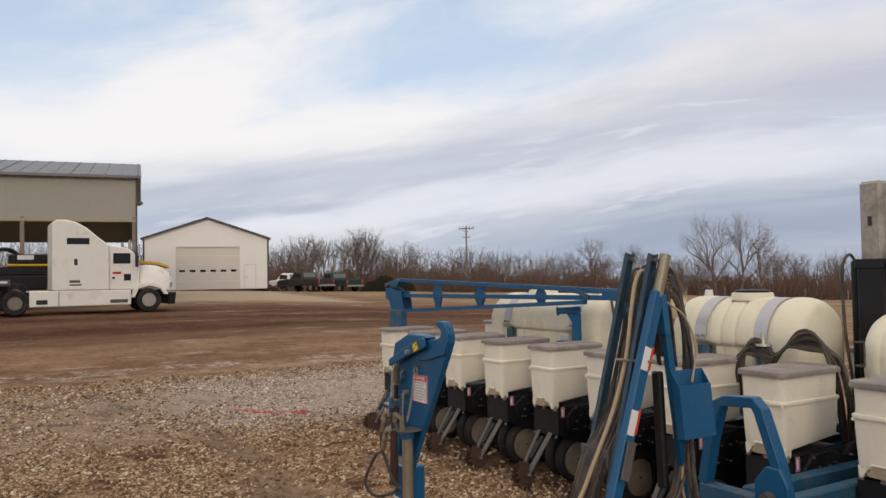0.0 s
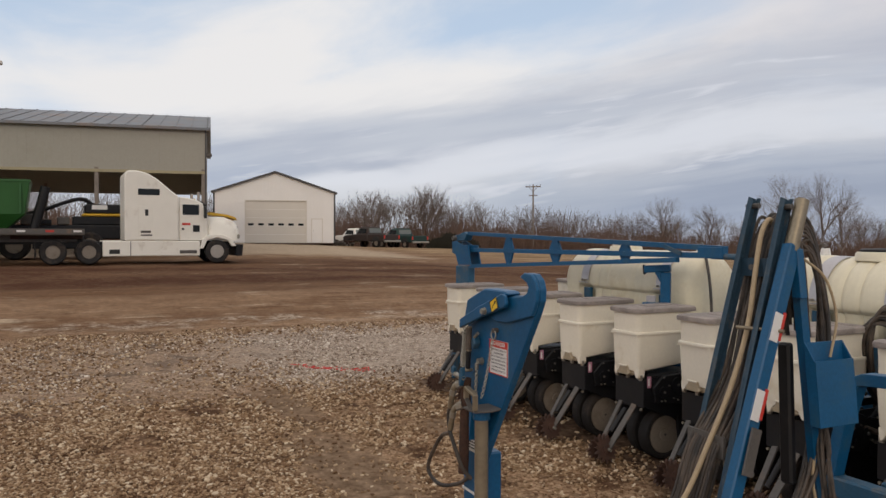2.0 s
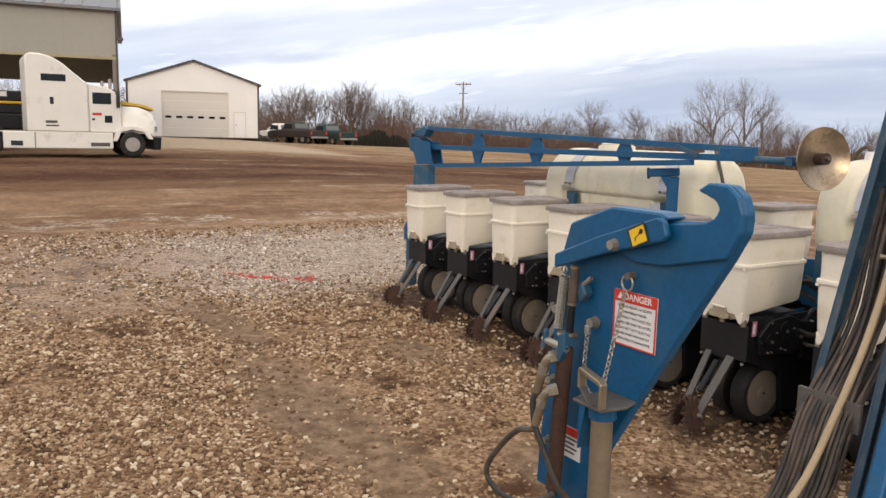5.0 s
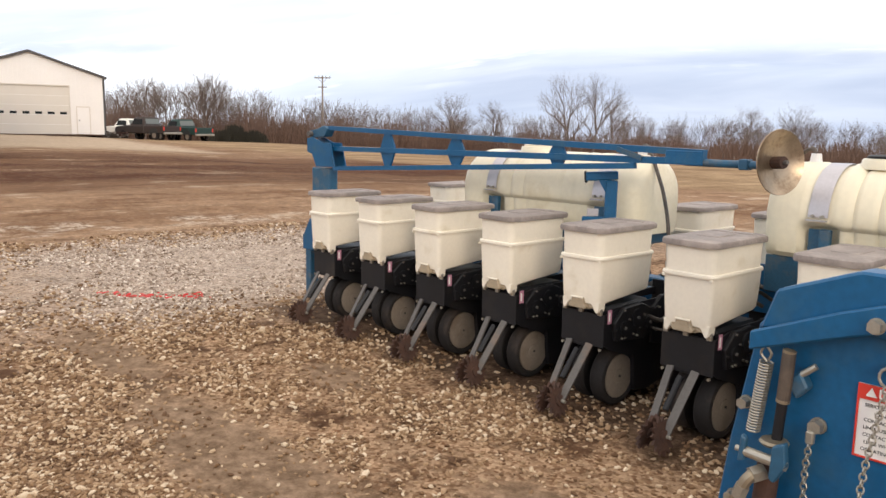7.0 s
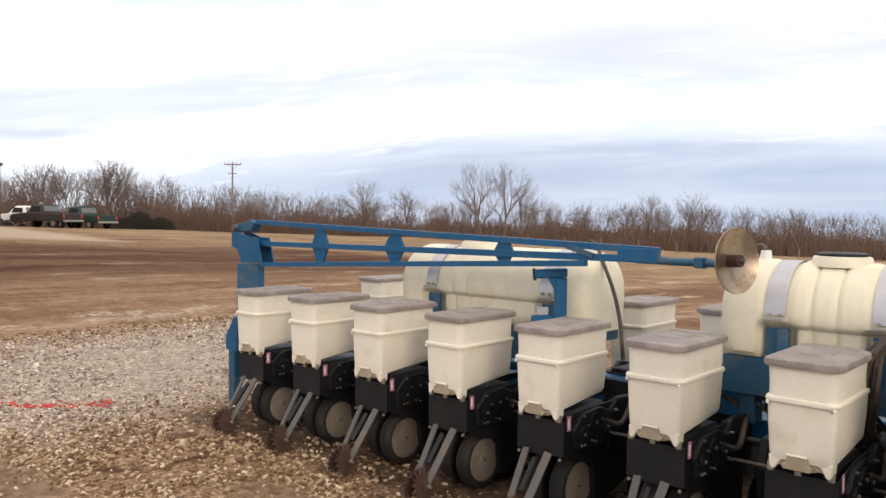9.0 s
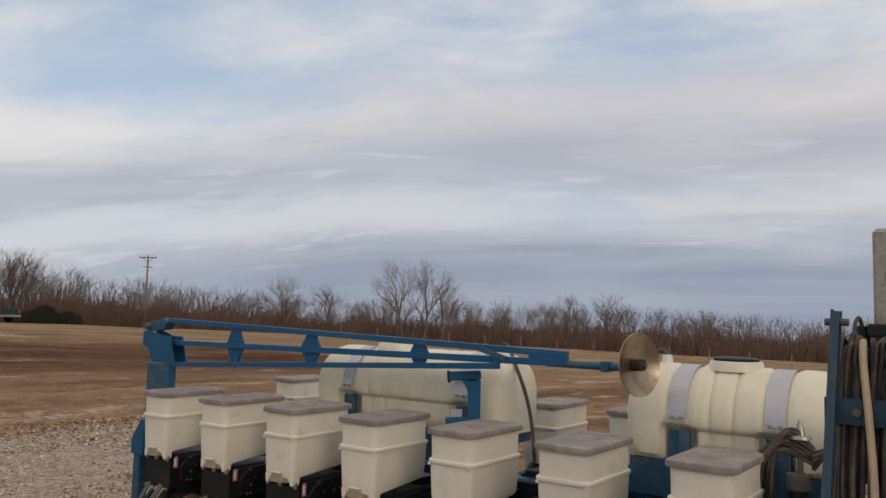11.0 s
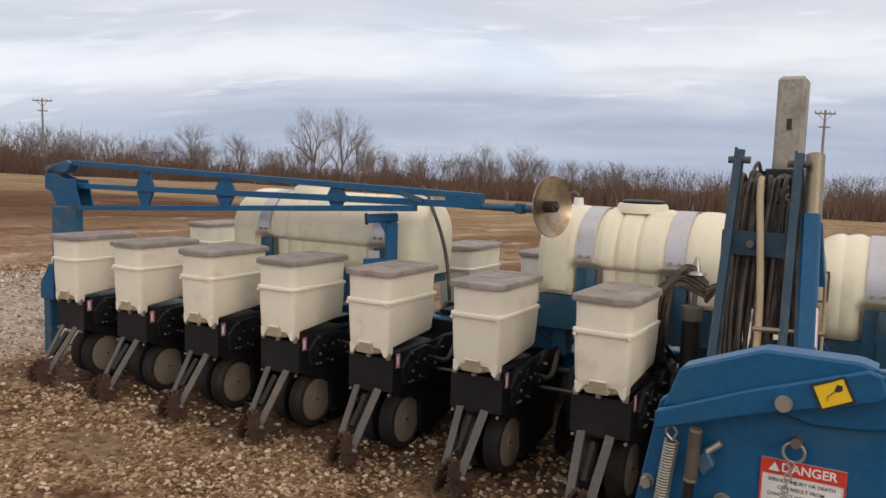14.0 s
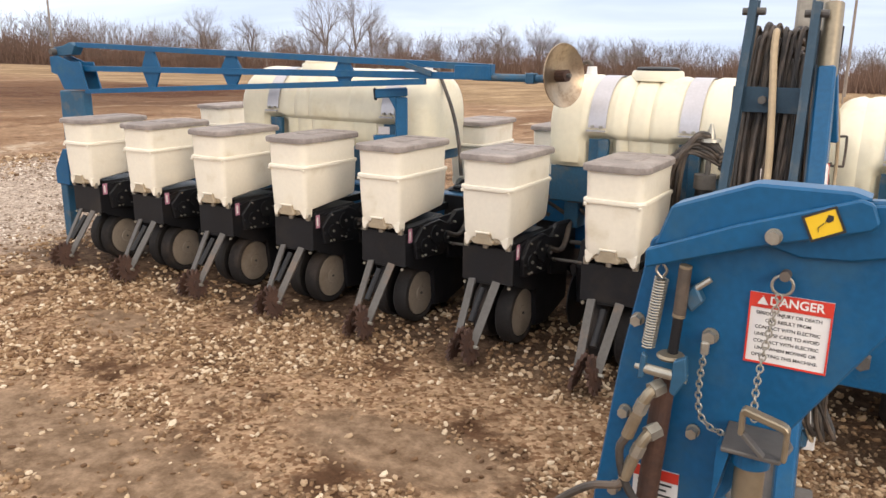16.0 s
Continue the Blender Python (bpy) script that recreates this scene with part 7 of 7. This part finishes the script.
# ---- loose stones ----
def stone_material(name, lo, hi, between):
    m = bpy.data.materials.new(name)
    m.use_nodes = True
    n, l = m.node_tree.nodes, m.node_tree.links
    b = n["Principled BSDF"]
    b.inputs["Roughness"].default_value = 0.85
    b.inputs["Specular IOR Level"].default_value = 0.3
    geo = n.new("ShaderNodeNewGeometry")
    ramp = n.new("ShaderNodeValToRGB")
    ramp.color_ramp.elements[0].color, ramp.color_ramp.elements[1].color = (*lo, 1), (*hi, 1)
    for pos, c in between:
        e = ramp.color_ramp.elements.new(pos)
        e.color = (*c, 1)
    l.new(geo.outputs["Random Per Island"], ramp.inputs[0])
    tc = n.new("ShaderNodeTexCoord")
    nz = n.new("ShaderNodeTexNoise")
    nz.inputs["Scale"].default_value, nz.inputs["Detail"].default_value = 70.0, 4.0
    l.new(tc.outputs["Object"], nz.inputs["Vector"])
    hs = n.new("ShaderNodeHueSaturation")
    mr = n.new("ShaderNodeMapRange")
    mr.inputs[3].default_value, mr.inputs[4].default_value = 0.75, 1.25
    l.new(nz.outputs["Fac"], mr.inputs[0])
    l.new(mr.outputs[0], hs.inputs["Value"])
    l.new(ramp.outputs[0], hs.inputs["Color"])
    l.new(hs.outputs[0], b.inputs["Base Color"])
    return m


def stones():
    bm = bmesh.new()
    bmesh.ops.create_icosphere(bm, subdivisions=1, radius=1.0)
    bm.verts.ensure_lookup_table()
    base = np.array([v.co for v in bm.verts])
    tris = np.array([[v.index for v in f_.verts] for f_ in bm.faces])
    bm.free()
    rng = np.random.default_rng(5)
    shapes = [base * rng.uniform(0.72, 1.22, (len(base), 1)) for _ in range(10)]
    heaps = {"tan": ([], []), "pale": ([], [])}
    count, tries = 0, 0
    while count < 92000 and tries < 460000:
        tries += 1
        x, y = rng.uniform(-11.0, 2.6), rng.uniform(-5.8, 4.5)
        near = math.hypot(x - 1.5, y + 4.5)
        if near > 4.0 and rng.random() < min(0.84, (near - 4.0) / 6):
            continue
        ragged = 0.5 * noise.noise((x * 1.6, y * 1.6, 6.0)) + 0.3 * noise.noise((x * 5, y * 5, 1.0))
        if any(((x - cx) / rx) ** 2 + ((y - cy) / ry) ** 2 + 1.5 * ragged + rng.normal(0, 0.28) < 1.0 for cx, cy, rx, ry in BARE) and rng.random() > 0.07:
            continue
        cover = noise.noise((x * 0.55, y * 0.55, 3.0)) + 0.45 * noise.noise((x * 1.9, y * 1.9, 8.0))
        if cover < -0.16 and rng.random() > 0.15:
            continue
        if -5.2 < x < 3.0 and y + 0.5 * ragged + rng.normal(0, 0.16) > -0.12 and rng.random() > 0.22:
            continue
        pale = -10.2 < x + ragged + rng.normal(0, 0.5) < -5.4 and (-1.6 < y + ragged + rng.normal(0, 0.4) or rng.random() < 0.35)
        s = 0.0068 + 0.0110 * rng.random() ** 1.6 + (0.008 if rng.random() < 0.03 else 0)
        if near > 5:
            s *= 1.15 + 0.05 * (near - 5)
        if pale:
            s *= 0.8
        R = np.array(Euler((rng.uniform(-0.6, 0.6), rng.uniform(-0.6, 0.6), rng.uniform(0, 6.28))).to_matrix())
        sh = shapes[rng.integers(10)] * np.array([1.35, 0.95, 0.68]) * s
        g = ground_z(x, y) + 0.03 * (noise.noise((x * 0.9, y * 0.9, 0)) + 0.4 * noise.noise((x * 3, y * 3, 2))) - 0.012
        V, F = heaps["pale" if pale else "tan"]
        F.append(tris + len(V) * len(base))
        V.append(sh @ R.T + np.array([x, y, g + s * 0.32]))
        count += 1
    for kind, (V, F) in heaps.items():
        me = bpy.data.meshes.new("loose_stones")
        me.from_pydata(np.concatenate(V).tolist(), [], np.concatenate(F).tolist())
        if kind == "tan":
            me.materials.append(stone_material("tan_gravel", (0.10, 0.054, 0.028), (0.62, 0.51, 0.375), ((0.3, (0.190, 0.110, 0.057)), (0.6, (0.310, 0.202, 0.115)), (0.85, (0.44, 0.32, 0.205)))))
        else:
            me.materials.append(stone_material("pale_limestone_gravel", (0.15, 0.105, 0.075), (0.72, 0.64, 0.56), ((0.3, (0.27, 0.20, 0.15)), (0.55, (0.40, 0.32, 0.255)), (0.8, (0.54, 0.46, 0.385)))))
        words = "scattered tan and brown gravel stones on packed dirt" if kind == "tan" else "patch of pale grey crushed limestone gravel"
        tagged(new("loose_stones", me), words, "gravel", kind="stuff")


stones()
